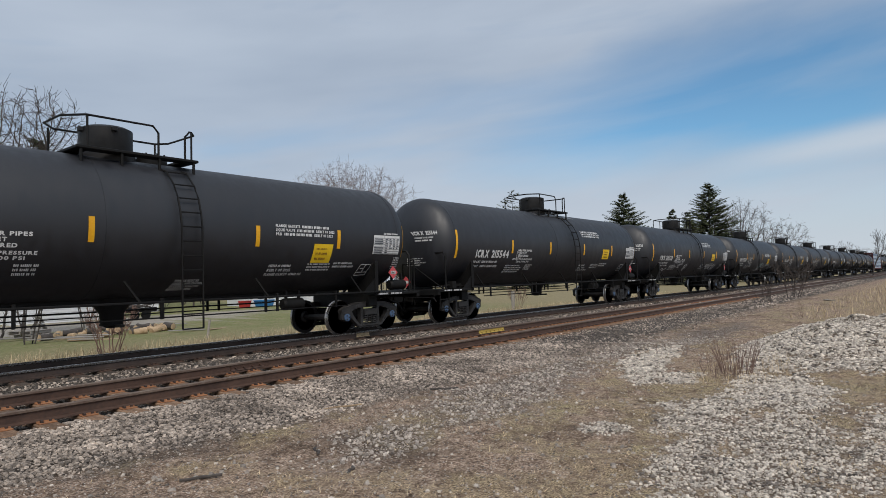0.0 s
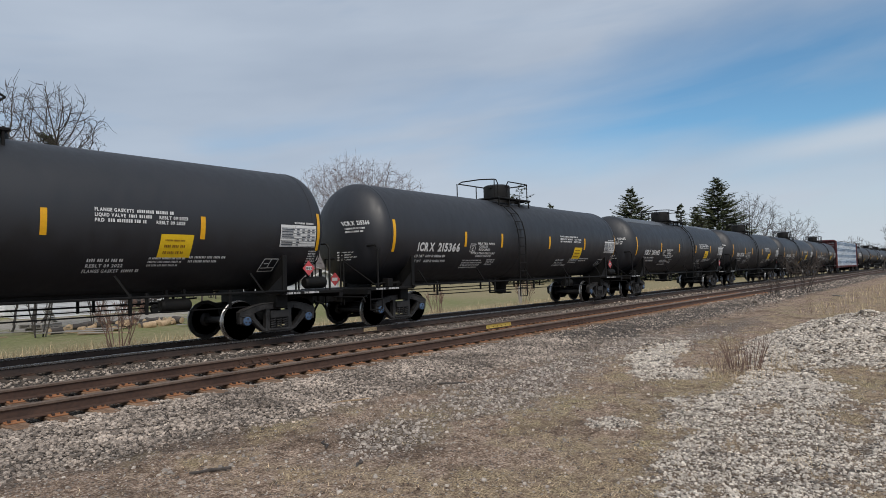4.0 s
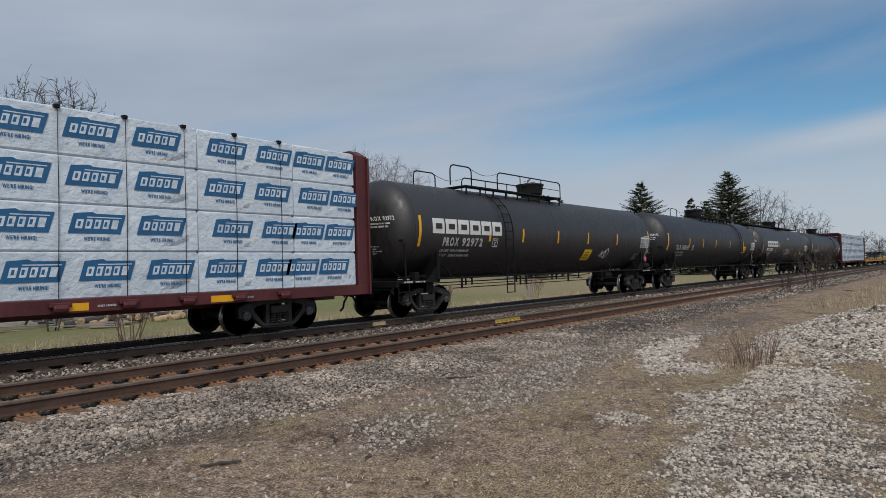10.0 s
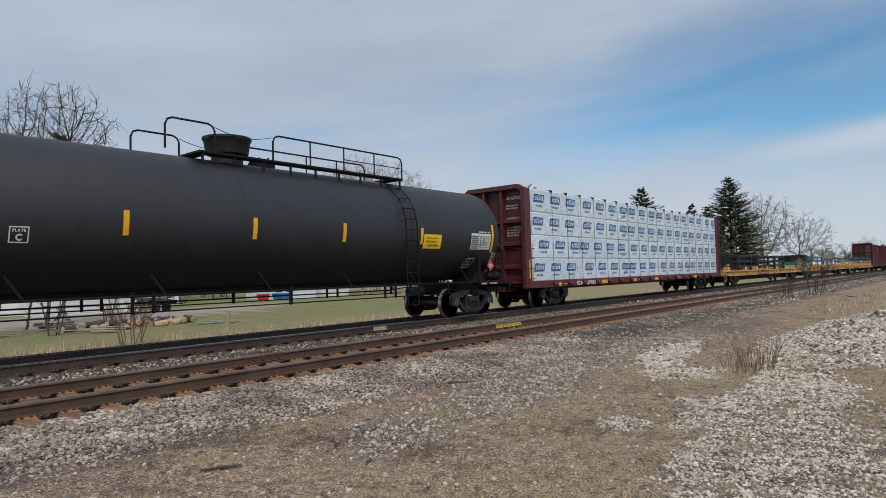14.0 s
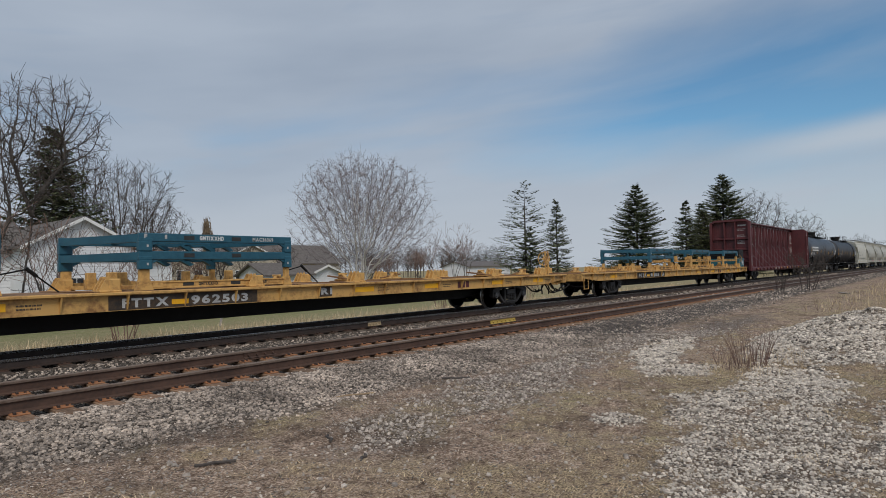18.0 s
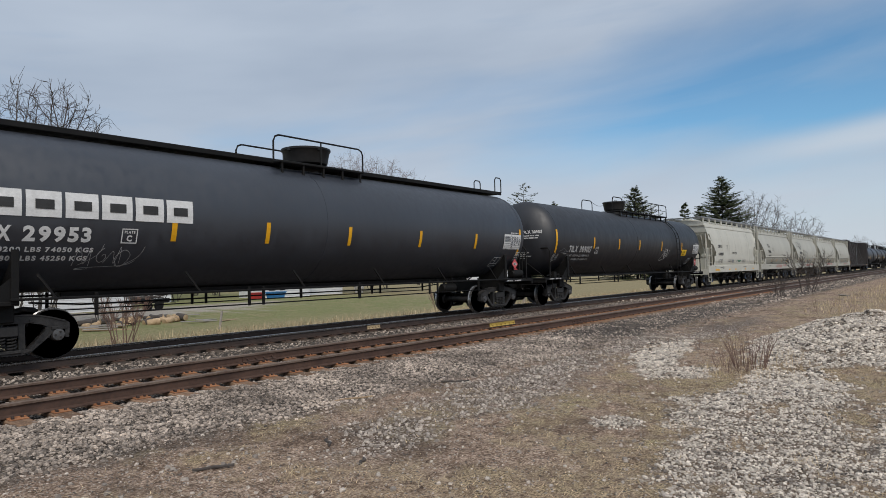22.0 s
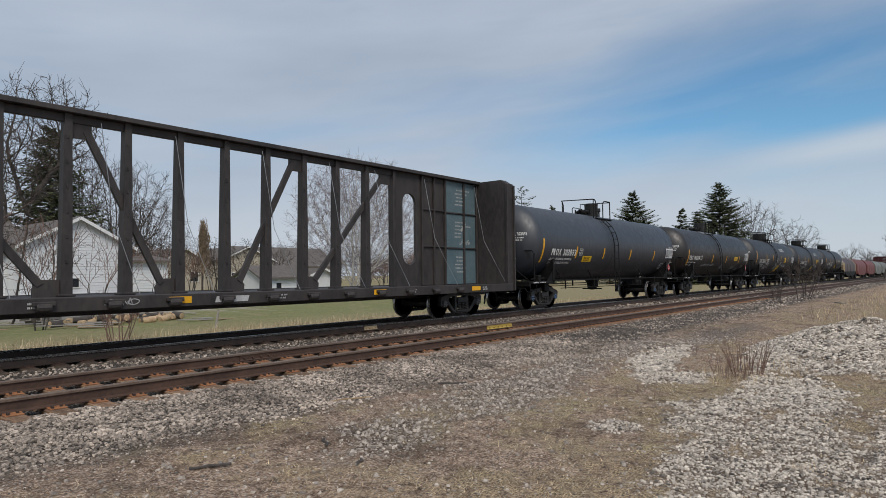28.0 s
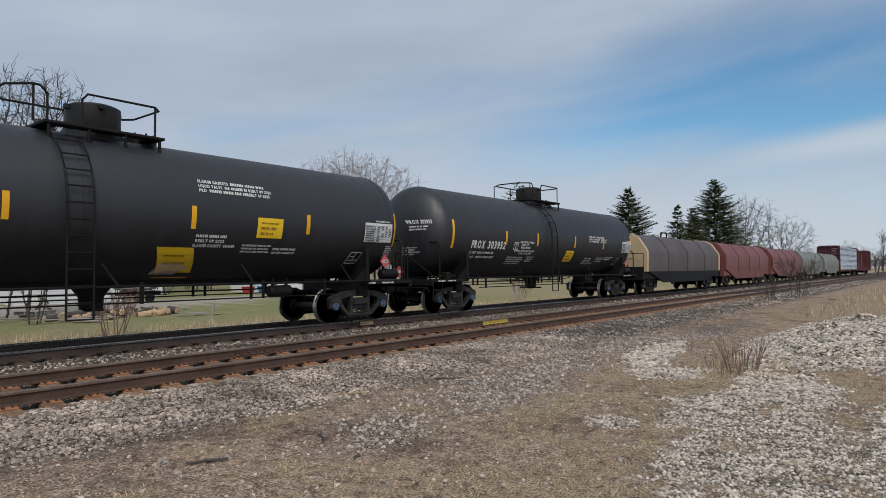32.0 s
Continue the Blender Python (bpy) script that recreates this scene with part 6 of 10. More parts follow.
def stand(S, x, w, top, rails, group, d=1.16):
    """Yellow posts on the deck with low side rails and cradle blocks; it carries the frames above."""
    m = pose(S + x, TRACK_Y, RAIL_Z + 1.13)
    ob = thing("cradle_stand", m, "yellow steel cradle with posts and low rails", "steel cradle", group)
    CARS.append((ob, S + x, m))

    def post(wide):
        def make():
            g = Geo()
            g.soft(-wide, wide, -0.05, 0.05, 0, top - 1.13, 0.008)
            g.prism([(-wide - 0.07, 0), (wide + 0.07, 0), (wide, 0.22), (-wide, 0.22)], "y", -0.065, 0.065)
            return g

        return make

    def rail_():
        g = Geo()
        g.soft(0.0, w, -0.05, 0.05, 0, 0.04, 0.006)
        g.soft(0.0, w, -0.03, 0.03, 0.04, 0.12, 0.006)
        g.soft(0.0, w, -0.05, 0.05, 0.12, 0.15, 0.006)
        g.soft(0.28, 0.5, -0.055, 0.055, 0.03, 0.12, 0.004)
        return g

    def block():
        g = Geo()
        g.prism([(-0.24, 0), (0.24, 0), (0.20, 0.07), (0.02, 0.08), (-0.1, 0.16), (-0.2, 0.15)], "y", -0.09, 0.09)
        g.rod((-0.18, -0.1, 0.10), (0.16, 0.1, 0.04), 0.025, 6)
        return g

    def cross():
        g = Geo()
        g.prism([(-0.05, -d), (0.05, -d), (0.05 - SKEW, d), (-0.05 - SKEW, d)], "z", 0.0, 0.08)
        return g

    def upright():
        g = Geo()
        g.soft(-0.09, 0.09, -0.07, 0.07, 0, 0.36, 0.012)
        g.prism([(-0.12, 0), (0.28, 0), (0.10, 0.22), (-0.12, 0.22)], "y", -0.05, 0.05)
        return g

    for y, o in ((-d, 0.0), (d, -SKEW)):
        for k, wide in ((0.13, 0.10), (w - 0.1, 0.06)):
            part("post", post(wide), FLAT_Y, ob, key=("stand_post", wide, top), at=pose(o + k, y, 0))
        for z in rails:
            part("rail", rail_, FLAT_Y, ob, key=("stand_rail", w), at=pose(o, y, z - 1.13))
            for k in (0.8, 1.55, 2.3, 3.0):
                part("cradle_block", block, FLAT_Y, ob, key="stand_block", at=pose(o + k, y * 0.8, z - 1.13, 0, 0, 0 if k < 2 else 180))
    for z in rails:
        for k, y in ((-0.15, -0.35), (-0.3, 0.3), (0.25, 0.1), (1.9, 0.5), (2.6, -0.2)):
            part("upright", upright, FLAT_Y, ob, key="stand_upright", at=pose(k, y, z - 1.13, 0, 0, 0 if k < 1 else 90))
        for k in (0.13, w * 0.35, w * 0.68, w - 0.1):
            part("cross_bar", cross, FLAT_Y, ob, key="stand_cross", at=pose(k, 0, z - 1.13 + 0.004))
    mk = Marks(lambda a, b: -d - 0.032, 0.003)
    for z in rails:
        for k in (0.255, 0.56):
            mk.rect(INK, w * k, w * k + 0.24, z - 1.13 + 0.045, z - 1.13 + 0.115)
        mk.text("GMTIXXHD", w * 0.35, z - 1.13 + 0.05, 0.065, 0.45, INK)
        mk.text("MAC36368", w * 0.70, z - 1.13 + 0.05, 0.065, 0.42, INK)
    mk.build(ob, {INK.name: ("stencil_lettering", "dark stencilled code and slots")})

    def lashing():
        g = Geo()
        g.pipe([(w - 0.05, -d, top - 1.2), (w + 0.45, -d + 0.1, 0.45), (w + 0.95, -d + 0.1, 0.03)], 0.016, 5)
        g.rod((w + 0.42, -d + 0.09, 0.47), (w + 0.6, -d + 0.1, 0.32), 0.035, 6)
        return g

    part("lashing_chain", lashing, IRON, ob, "dark lashing chain with a ratchet")


def rack(S, x, z, w, h, paint, label, group, d=1.2, upper=False):
    m = pose(S + x, TRACK_Y, RAIL_Z + z)
    ob = thing("stacking_frame", m, label, "steel frame", group)
    CARS.append((ob, S + x, m))
    part("frame", rack_mesh(w, d, h), paint, ob, key=("rack", w, d, h, paint.name))
    mk = Marks(lambda a, b: -d - 0.052, 0.003)
    for k in (0.255, 0.56):
        mk.rect(INK, w * k, w * k + 0.23, h - 0.125, h - 0.04)
    if paint is BLUE_STEEL and upper:
        mk.text("F", 0.10, h - 0.11, 0.09, 0.06, DIM)
        mk.rect(DIM, 0.52, 0.57, h - 0.11, h - 0.03)
        mk.text("GMTIXXHD", w * 0.35, h - 0.12, 0.085, 0.57, WHITE)
        mk.text("MAC36369", w * 0.705, h - 0.12, 0.085, 0.56, DIM)
    if paint is BLUE_STEEL:
        for k in (0.16, w - 0.12):
            mk.rect(DIM, k - 0.02, k + 0.02, 0.08, 0.13, proud=0.020)
    mk.build(ob, {INK.name: ("slot", "dark lifting slot"), DIM.name: ("stencil_lettering", "pale stencilled code"), WHITE.name: ("stencil_lettering", "white stencilled code")})
    return ob


def deck_fittings(S, x0, x1, seed, group):
    """Low yellow pedestals and hitch pieces lying in a row on the deck."""
    rng = random.Random(seed)
    x = x0
    while x < x1:
        m = pose(S + x, TRACK_Y + rng.choice((-1.0, -0.6, 0.7)), RAIL_Z + 1.15, 0, 0, rng.choice((0, 0, 90)))
        ob = thing("deck_pedestal", m, "yellow steel pedestal with a rusty foot", "pedestal", group)
        CARS.append((ob, S + x, m))

        def make():
            g = Geo()
            g.soft(-0.26, 0.26, -0.12, 0.12, 0.0, 0.05)
            g.prism([(-0.17, 0.05), (0.17, 0.05), (0.08, 0.20), (-0.03, 0.20)], "y", -0.07, 0.07)
            g.soft(-0.04, 0.04, -0.16, 0.16, 0.17, 0.23)
            return g

        part("body", make, FLAT_Y, ob, key="pedestal_body")

        def bar():
            g = Geo()
            g.rod((-0.5, 0.1, 0.04), (0.5, 0.16, 0.15), 0.025, 6)
            return g

        part("lock_bar", bar, DECK, ob, "rusty lock bar", key="pedestal_bar")
        x += rng.uniform(0.9, 2.9)


def bin_box(S, x, group):
    m = pose(S + x, TRACK_Y, RAIL_Z + 1.13)
    ob = thing("machinery_bin", m, "teal steel bin with a black louvred upper part", "bin", group)
    CARS.append((ob, S + x, m))

    def low():
        g = Geo()
        g.soft(0.0, 1.25, -1.22, 1.22, 0, 0.62, 0.02)
        for y in (-0.8, 0.0, 0.8):
            g.soft(-0.03, 1.28, y - 0.05, y + 0.05, 0, 0.62)
        g.soft(-0.03, 1.28, -1.25, -1.2, 0.54, 0.62)
        for k in (0.3, 0.75):
            g.soft(k, k + 0.06, -1.25, 1.25, 0.0, 0.60)
        return g

    def high():
        g = Geo()
        for k in range(5):
            z = 0.63 + 0.13 * k
            g.prism([(-1.20, z), (1.20, z), (1.20, z + 0.11), (-1.20, z + 0.11)], "x", 0.04, 1.21)
            g.soft(0.0, 1.25, -1.22, 1.22, z + 0.105, z + 0.13, 0.004)
        return g

    part("bin_body", low, TEAL_BIN, ob, key="bin_low")
    wk = Marks(lambda a, b: -1.265, 0.0)
    wk.text("WH", 0.45, 0.16, 0.30, 0.5, WHITE, slant=-0.1)
    wk.build(ob, {WHITE.name: ("spray_tag", "white spray-painted letters")})
    part("louvres", high, BLACK_STEEL, ob, "black louvred upper part", key="bin_high")
    return ob


def hopper(S, L, mark, number, kind="round", tags=(), group="hopper cars", paint=None):
    paint = paint or (HOPPER_ROUND if kind == "round" else HOPPER)
    car = rolling("hopper_car", S, "pale cream covered hopper car with black lettering", "hopper car", group)
    b0 = 1.75
    for x in (b0, L - b0):
        bogie(car, x, "blue")
    coupler(car, 0.0, -1)
    coupler(car, L, 1)
    W, zt, zb = 1.55, 4.05, 1.42

    def yz(t):
        # the side's section: bulging low, leaning in at the top
        if kind == "round":
            return [(1.28, zb), (1.42, 1.62), (1.53, 1.92), (1.57, 2.12), (1.575, 2.4), (1.54, 2.75), (1.46, 3.1), (1.34, 3.45), (1.20, 3.8), (1.12, zt)]
        pts = [(W - 0.08, zb), (W, 1.75), (W, 2.1), (W - 0.02, 2.7), (W - 0.10, 3.3), (W - 0.24, 3.8), (W - 0.34, zt)]
        return pts

    xl0, xl1 = 2.05, L - 2.05     # at the sill
    xt0, xt1 = 0.80, L - 0.80     # at the eave

    def xs(z):
        t = (z - zb) / (zt - zb)
        k = min(1.0, max(0.0, (z - 1.9) / (1.5 if kind == "round" else 1.9)))
        if kind != "round":
            a = max(0.85, 3.0 - (z - 1.36) * 0.94)
            return (a, L - a)
        return (xl0 + (xt0 - xl0) * k, xl1 + (xt1 - xl1) * k)

    def half(z):
        p = yz(0)
        for (y0, z0), (y1, z1) in zip(p, p[1:]):
            if z <= z1:
                return y0 + (y1 - y0) * (z - z0) / (z1 - z0) if z >= z0 else y0
        return p[-1][0]

    def body():
        g = Geo()
        zs = [zb, 1.55, 1.7, 1.85, 2.0, 2.1, 2.4, 2.7, 3.0, 3.3, 3.4, 3.6, 3.8, zt]
        ring, n = [], 8
        for z in zs:
            a, b = xs(z)
            h = half(z)
            row = [(a + (b - a) * i / n, -h, z) for i in range(n + 1)] + [(b - (b - a) * i / n, h, z) for i in range(n + 1)]
            ring.append(row)
        m = len(ring[0])
        v = [p for r in ring for p in r]
        f = []
        for k in range(len(zs) - 1):
            f += [(k * m + i, k * m + (i + 1) % m, k * m + m + (i + 1) % m, k * m + m + i) for i in range(m)]
        f.append(tuple(range(m)))
        f.append(tuple(range(len(v) - m, len(v))))
        g.add(v, f)
        return g

    part("body", body, paint, car, key=("hopper_body", L, paint.name, kind), smooth=25)

    if kind != "round":
        def step_sheet(sy):
            def make():
                # the side sheet's stepped edge over the open end
                g = Geo()
                lower = [(0.85, 3.11), (1.20, 3.09), (1.25, 2.83), (1.56, 2.83), (2.10, 2.29), (2.10, 2.06), (3.1, 2.06)]
                upper = [3.78] * 7
                for (xa, za), (xb, zb_), u in zip(lower, lower[1:], upper):
                    if xb <= xa:
                        continue
                    n = 6
                    for i in range(n):
                        t0, t1 = i / n, (i + 1) / n
                        q = [(xa, za + (u - za) * t0), (xb, zb_ + (u - zb_) * t0), (xb, zb_ + (u - zb_) * t1), (xa, za + (u - za) * t1)]
                        f = [(px_, sy * (half(pz) + 0.008), pz) for px_, pz in q] + [(px_, sy * (half(pz) - 0.01), pz) for px_, pz in q]
                        g.add(f, [(0, 1, 2, 3), (7, 6, 5, 4), (0, 4, 5, 1), (3, 2, 6, 7), (0, 3, 7, 4), (1, 5, 6, 2)])
                return g

            return make

        def low_sheet(sy):
            def make():
                g = Geo()
                for za, zb_ in ((1.43, 1.60), (1.60, 1.75), (1.75, 1.92), (1.92, 2.06)):
                    q = [(1.72, za), (3.2, za), (3.2, zb_), (1.72, zb_)]
                    f = [(px_, sy * (half(pz) + 0.006), pz) for px_, pz in q] + [(px_, sy * (half(pz) - 0.012), pz) for px_, pz in q]
                    g.add(f, [(0, 1, 2, 3), (7, 6, 5, 4), (0, 4, 5, 1), (3, 2, 6, 7), (0, 3, 7, 4), (1, 5, 6, 2)])
                return g

            return make

        for sy in (-1, 1):
            for o, turn in ((0.0, 0), (L, 180)):
                part("stepped_sheet", step_sheet(sy), paint, car, key=("step_sheet", sy), at=pose(o, 0, 0, 0, 0, turn))
                part("low_sheet", low_sheet(sy), paint, car, key=("low_sheet", sy), at=pose(o, 0, 0, 0, 0, turn))

    def roof():
        g = Geo()
        a, b = xt0 - 0.05, xt1 + 0.05
        e = 1.14 if kind == "round" else 1.24
        g.prism([(-e, zt - 0.02), (e, zt - 0.02), (e - 0.03, zt + 0.10), (0.86, zt + 0.28), (0, zt + 0.38), (-0.86, zt + 0.28), (-e + 0.03, zt + 0.10)], "x", a, b)
        n = 9
        for i in range(n + 1):
            x = a + 0.1 + (b - a - 0.2) * i / n
            for s in (-1, 1):
                q = 0.05 if i % 3 == 0 else 0.018
                g.prism([(s * 1.22, zt + 0.02), (s * 1.17, zt + 0.02), (s * 1.10, zt + 0.50), (s * 1.20, zt + 0.50)], "x", x - q, x + q)
        return g

    part("roof", roof, paint, car, key=("hopper_roof", L, paint.name, kind))

    def seam(x):
        def make():
            g = Geo()
            zs = [2.14, 2.4, 2.7, 3.0, 3.3, 3.6, 3.88]
            for z0, z1 in zip(zs, zs[1:]):
                h0, h1 = half(z0) + 0.006, half(z1) + 0.006
                g.add([(x - 0.018, -h0, z0), (x + 0.018, -h0, z0), (x + 0.018, -h1, z1), (x - 0.018, -h1, z1)], [(0, 1, 2, 3)])
            return g

        return make

    def ridges():
        # the pressed ridge along the side, and the eave strip
        g = Geo()
        a, b = xs(2.05)
        for s in (-1, 1):
            y = s * half(2.06)
            if kind == "round":
                g.prism([(y - s * 0.02, 2.00), (y + s * 0.028, 2.03), (y + s * 0.03, 2.09), (y - s * 0.02, 2.13)], "x", a + 0.05, b - 0.05)
            y = s * half(3.95)
            g.prism([(y - s * 0.01, 3.90), (y + s * 0.045, 3.93), (y + s * 0.03, 4.02), (y - s * 0.03, 4.04)], "x", xt0, xt1)
        return g

    part("side_ridge", ridges, paint, car, key=("hopper_ridges", L, paint.name, kind))
    for i in range(1, 6):
        part("weld_seam", seam(xl0 + (xl1 - xl0) * i / 6), HOPPER_DIM, car, key=("hopper_seam", L, kind, i))

    def walk_():
        g = Geo()
        a, b = xt0 - 0.35, xt1 + 0.35
        for s in (-1, 1):
            for y in (0.64, 0.92, 1.20):
                g.soft(a, b, s * y - 0.012, s * y + 0.012, zt + 0.47, zt + 0.56, 0.004)
            n = int((b - a) / 0.10)
            for i in range(n + 1):
                x = a + (b - a) * i / n
                g.box(x - 0.014, x + 0.014, s * 0.92 - 0.27, s * 0.92 + 0.27, zt + 0.49, zt + 0.545)
        for x in (a, b - 0.5):
            g.soft(x, x + 0.5, -0.64, 0.64, zt + 0.50, zt + 0.53)
        return g

    part("roof_walk", walk_, GALV, car, "galvanised grating roof walk", key=("hopper_walk", L))

    def hatches():
        g = Geo()
        for i in range(4):
            x = xt0 + (xt1 - xt0) * (i + 0.5) / 4
            g.soft(x - 1.1, x + 1.1, -0.3, 0.3, zt + 0.36, zt + 0.46)
        return g

    part("roof_hatch", hatches, paint, car, key=("hatches", L))

    low = 1.02 if kind == "round" else 0.98

    def sill():
        g = Geo()
        g.soft(0.42, L - 0.42, -0.05, 0.05, low, 1.44)
        return g

    def centre():
        g = Geo()
        g.soft(0.42, L - 0.42, -0.35, 0.35, 0.72, 1.05)
        return g

    def cross():
        g = Geo()
        g.soft(0.0, 0.12, -1.5, 1.5, 0.86, 1.22)
        return g

    def floor_():
        g = Geo()
        g.soft(0.0, 1.85, -1.44, 1.44, 1.14, 1.19)
        for k in range(9):
            g.box(0.1 + 0.2 * k, 0.13 + 0.2 * k, -1.40, 1.40, 1.19, 1.205)
        return g

    def slope():
        g = Geo()
        if kind == "round":
            g.prism([(0.92, 3.55), (2.35, 1.25), (2.35, 1.05), (0.80, 3.40)], "y", -1.27, 1.27)
        else:
            g.prism([(0.94, 3.50), (2.97, 1.40), (2.95, 1.37), (0.92, 3.48)], "y", -1.50, 1.50)
        for y in (-1.0, -0.35, 0.35, 1.0):
            g.prism([(0.72, 3.42), (0.88, 3.42), (1.62, 2.2), (1.46, 2.2)], "y", y - 0.02, y + 0.02)
        return g

    def corner():
        g = Geo()
        g.prism([(0.85, 3.50), (1.10, 3.3), (0.98, 2.5), (0.98, 1.2), (0.85, 1.2)], "y", -0.03, 0.03)
        return g

    def web():
        g = Geo()
        g.prism([(0.70, 1.19), (1.25, 1.19), (1.12, 2.2), (0.95, 2.2)], "y", -0.05, 0.05)
        g.soft(0.66, 0.72, -0.16, 0.16, 1.19, 1.75)
        return g

    def ladder():
        g = Geo()
        for y in (0.9, 1.35):
            g.soft(0.46, 0.52, y - 0.03, y + 0.03, 1.0, zt + 0.5)
        for i in range(9):
            g.rod((0.47, 0.9, 1.3 + 0.36 * i), (0.47, 1.35, 1.3 + 0.36 * i), 0.014, 5)
        return g

    def rail_post(x):
        def make():
            g = Geo()
            g.rod((x, 0, 1.2), (x, 0, 2.55 if x < 0.2 else 2.75), 0.026, 6)
            return g

        return make

    def rail_bar(z):
        def make():
            g = Geo()
            g.rod((-0.44, 0, z), (0.42, 0, z), 0.02, 6)
            return g

        return make

    def end_frame():
        # tall posts and cross members that carry the roof walk over the end
        g = Geo()
        for y in (-1.28, -0.62, 0.62, 1.28):
            g.soft(0.56, 0.66, y - 0.05, y + 0.05, 1.15, zt + 0.46, 0.008)
        for z in (2.6, zt - 0.1, zt + 0.40):
            g.soft(0.57, 0.65, -1.28, 1.28, z, z + 0.09, 0.008)
        for y in (-1.28, 1.28):
            g.prism([(0.64, zt - 0.5), (0.64, zt - 0.35), (1.0, zt + 0.02), (1.0, zt - 0.13)], "y", y - 0.02, y + 0.02)
        return g

    def end_gusset():
        g = Geo()
        g.prism([(1.62, 1.40), (2.20, 1.40), (2.20, 1.86), (2.06, 1.92), (1.62, 1.55)], "y", -0.02, 0.02)
        return g

    def stirrup():
        g = Geo()
        g.pipe([(-0.24, 0, 1.0), (-0.24, 0, 0.42), (0.24, 0, 0.42), (0.24, 0, 1.0)], 0.024)
        g.pipe([(-0.24, 0, 0.70), (0.24, 0, 0.70)], 0.022)
        return g

    for y in (-1.50, 1.50):
        part("side_sill", sill, paint, car, key=("hopper_sill", L, paint.name, kind), at=pose(0, y, 0))
    part("centre_sill", centre, paint, car, key=("hopper_centre", L, paint.name))
    for o, k in ((0.0, 1), (L, -1)):
        turn = 0 if k > 0 else 180
        part("end_sill", cross, paint, car, key=("hopper_cross", paint.name), at=pose(o + k * 0.42, 0, 0, 0, 0, turn))
        part("end_platform", floor_, paint, car, key=("hopper_floor", paint.name), at=pose(o + k * 0.45, 0, 0, 0, 0, turn))
        part("end_slope_sheet", slope, paint, car, "sloping end sheet with stiffeners", key=("hopper_slope", paint.name, kind), at=pose(o, 0, 0, 0, 0, turn))
        part("end_ladder", ladder, paint, car, key=("hopper_ladder", paint.name), at=pose(o, 0, 0, 0, 0, turn))
        for y in (-1.29, 1.29):
            part("corner_post", corner, paint, car, key=("hopper_corner", paint.name), at=pose(o, y, 0, 0, 0, turn))
        if kind == "round":
            part("end_frame", end_frame, paint, car, key=("hopper_frame", paint.name), at=pose(o, 0, 0, 0, 0, turn))
            for y in (-1.51, 1.51):
                part("end_gusset", end_gusset, paint, car, key=("hopper_gusset", paint.name), at=pose(o, y, 0, 0, 0, turn))
        for y in (-0.7, 0.7):
            part("end_post", web, paint, car, key=("hopper_web", paint.name), at=pose(o, y, 0, 0, 0, turn))
        for y in (-1.50, 1.50):
            for q in (-0.42, -0.18, 0.42):
                part("railing_post", rail_post(q), paint, car, key=("hopper_rail_post", paint.name, q), at=pose(o + k * 0.90, y, 0, 0, 0, turn))
            for q in (1.65, 2.1, 2.55):
                part("railing_bar", rail_bar(q), paint, car, key=("hopper_rail_bar", paint.name, q), at=pose(o + k * 0.90, y, 0, 0, 0, turn))
            part("stirrup_step", stirrup, paint, car, key=("hopper_stirrup", paint.name), at=pose(o + k * 0.74, y, 0))

    def bay():
        g = Geo()
        w = 1.15 if kind == "round" else 0.9
        v = [(-w, -1.2, 1.3), (w, -1.2, 1.3), (w, 1.2, 1.3), (-w, 1.2, 1.3), (-0.3, -0.55, 0.52), (0.3, -0.55, 0.52), (0.3, 0.55, 0.52), (-0.3, 0.55, 0.52)]
        g.add(v, [(0, 1, 2, 3), (7, 6, 5, 4), (0, 4, 5, 1), (1, 5, 6, 2), (2, 6, 7, 3), (3, 7, 4, 0)])
        g.soft(-0.4, 0.4, -0.7, 0.7, 0.42, 0.54)
        g.lathe([(-0.8, 0.10), (-0.7, 0.12), (0.7, 0.12), (0.8, 0.10)], "y", (0.45, 0, 0.5), 12)
        return g

    for c in ((5.0, 8.3) if kind == "round" else (4.6, 6.8, 9.0)):
        part("discharge_bay", bay, FRAME_GREY, car, "grey dusty discharge bay", key=("bay", kind), at=pose(c, 0, 0))

    def train_pipe():
        g = Geo()
        g.pipe([(3.4, -0.9, 0.95), (4.2, -0.95, 0.62), (L - 4.2, -0.95, 0.62), (L - 3.4, -0.9, 0.95)], 0.03)
        return g

    part("brake_pipe", train_pipe, IRON, car, key=("hopper_pipe", L))

    def gear():
        g = Geo()
        g.lathe([(-0.4, 0.0), (-0.38, 0.18), (0.38, 0.18), (0.4, 0.0)], "y", (1.55, -0.6, 1.6), 14)
        g.soft(1.2, 1.35, -1.1, -0.7, 1.2, 1.9)
        g.lathe([(-0.3, 0.0), (-0.28, 0.13), (0.28, 0.13), (0.3, 0.0)], "x", (1.5, -1.0, 2.1), 12)
        return g

    part("brake_gear", gear, paint, car, key=("hopper_gear", paint.name))

    def side(x, z):
        return -half(z)

    mk = Marks(side, 0.014)
    if kind != "round":
        mk.text(mark, 2.62, 2.61, 0.19, 0.82, INK)
        mk.text(number, 2.58, 2.10, 0.19, 1.13, INK)
        mk.text("LD LMT  232200", 2.54, 1.76, 0.07, 0.95, INK)
        mk.text("LT WT   53800", 2.54, 1.63, 0.07, 0.92, INK)
        mk.text("C", 4.66, 2.60, 0.11, 0.09, INK)
        mk.rect(LEAF_GREEN, 7.05, 7.95, 1.74, 1.80, slant=0.06)
        mk.rect(LEAF_GREEN, 7.25, 7.75, 1.66, 1.71, slant=0.06)
        mk.rect(DIM, 6.75, 6.95, 1.68, 1.74)
        mk.rect(GALV, 5.75, 6.15, 1.62, 1.82)
    elif mark:
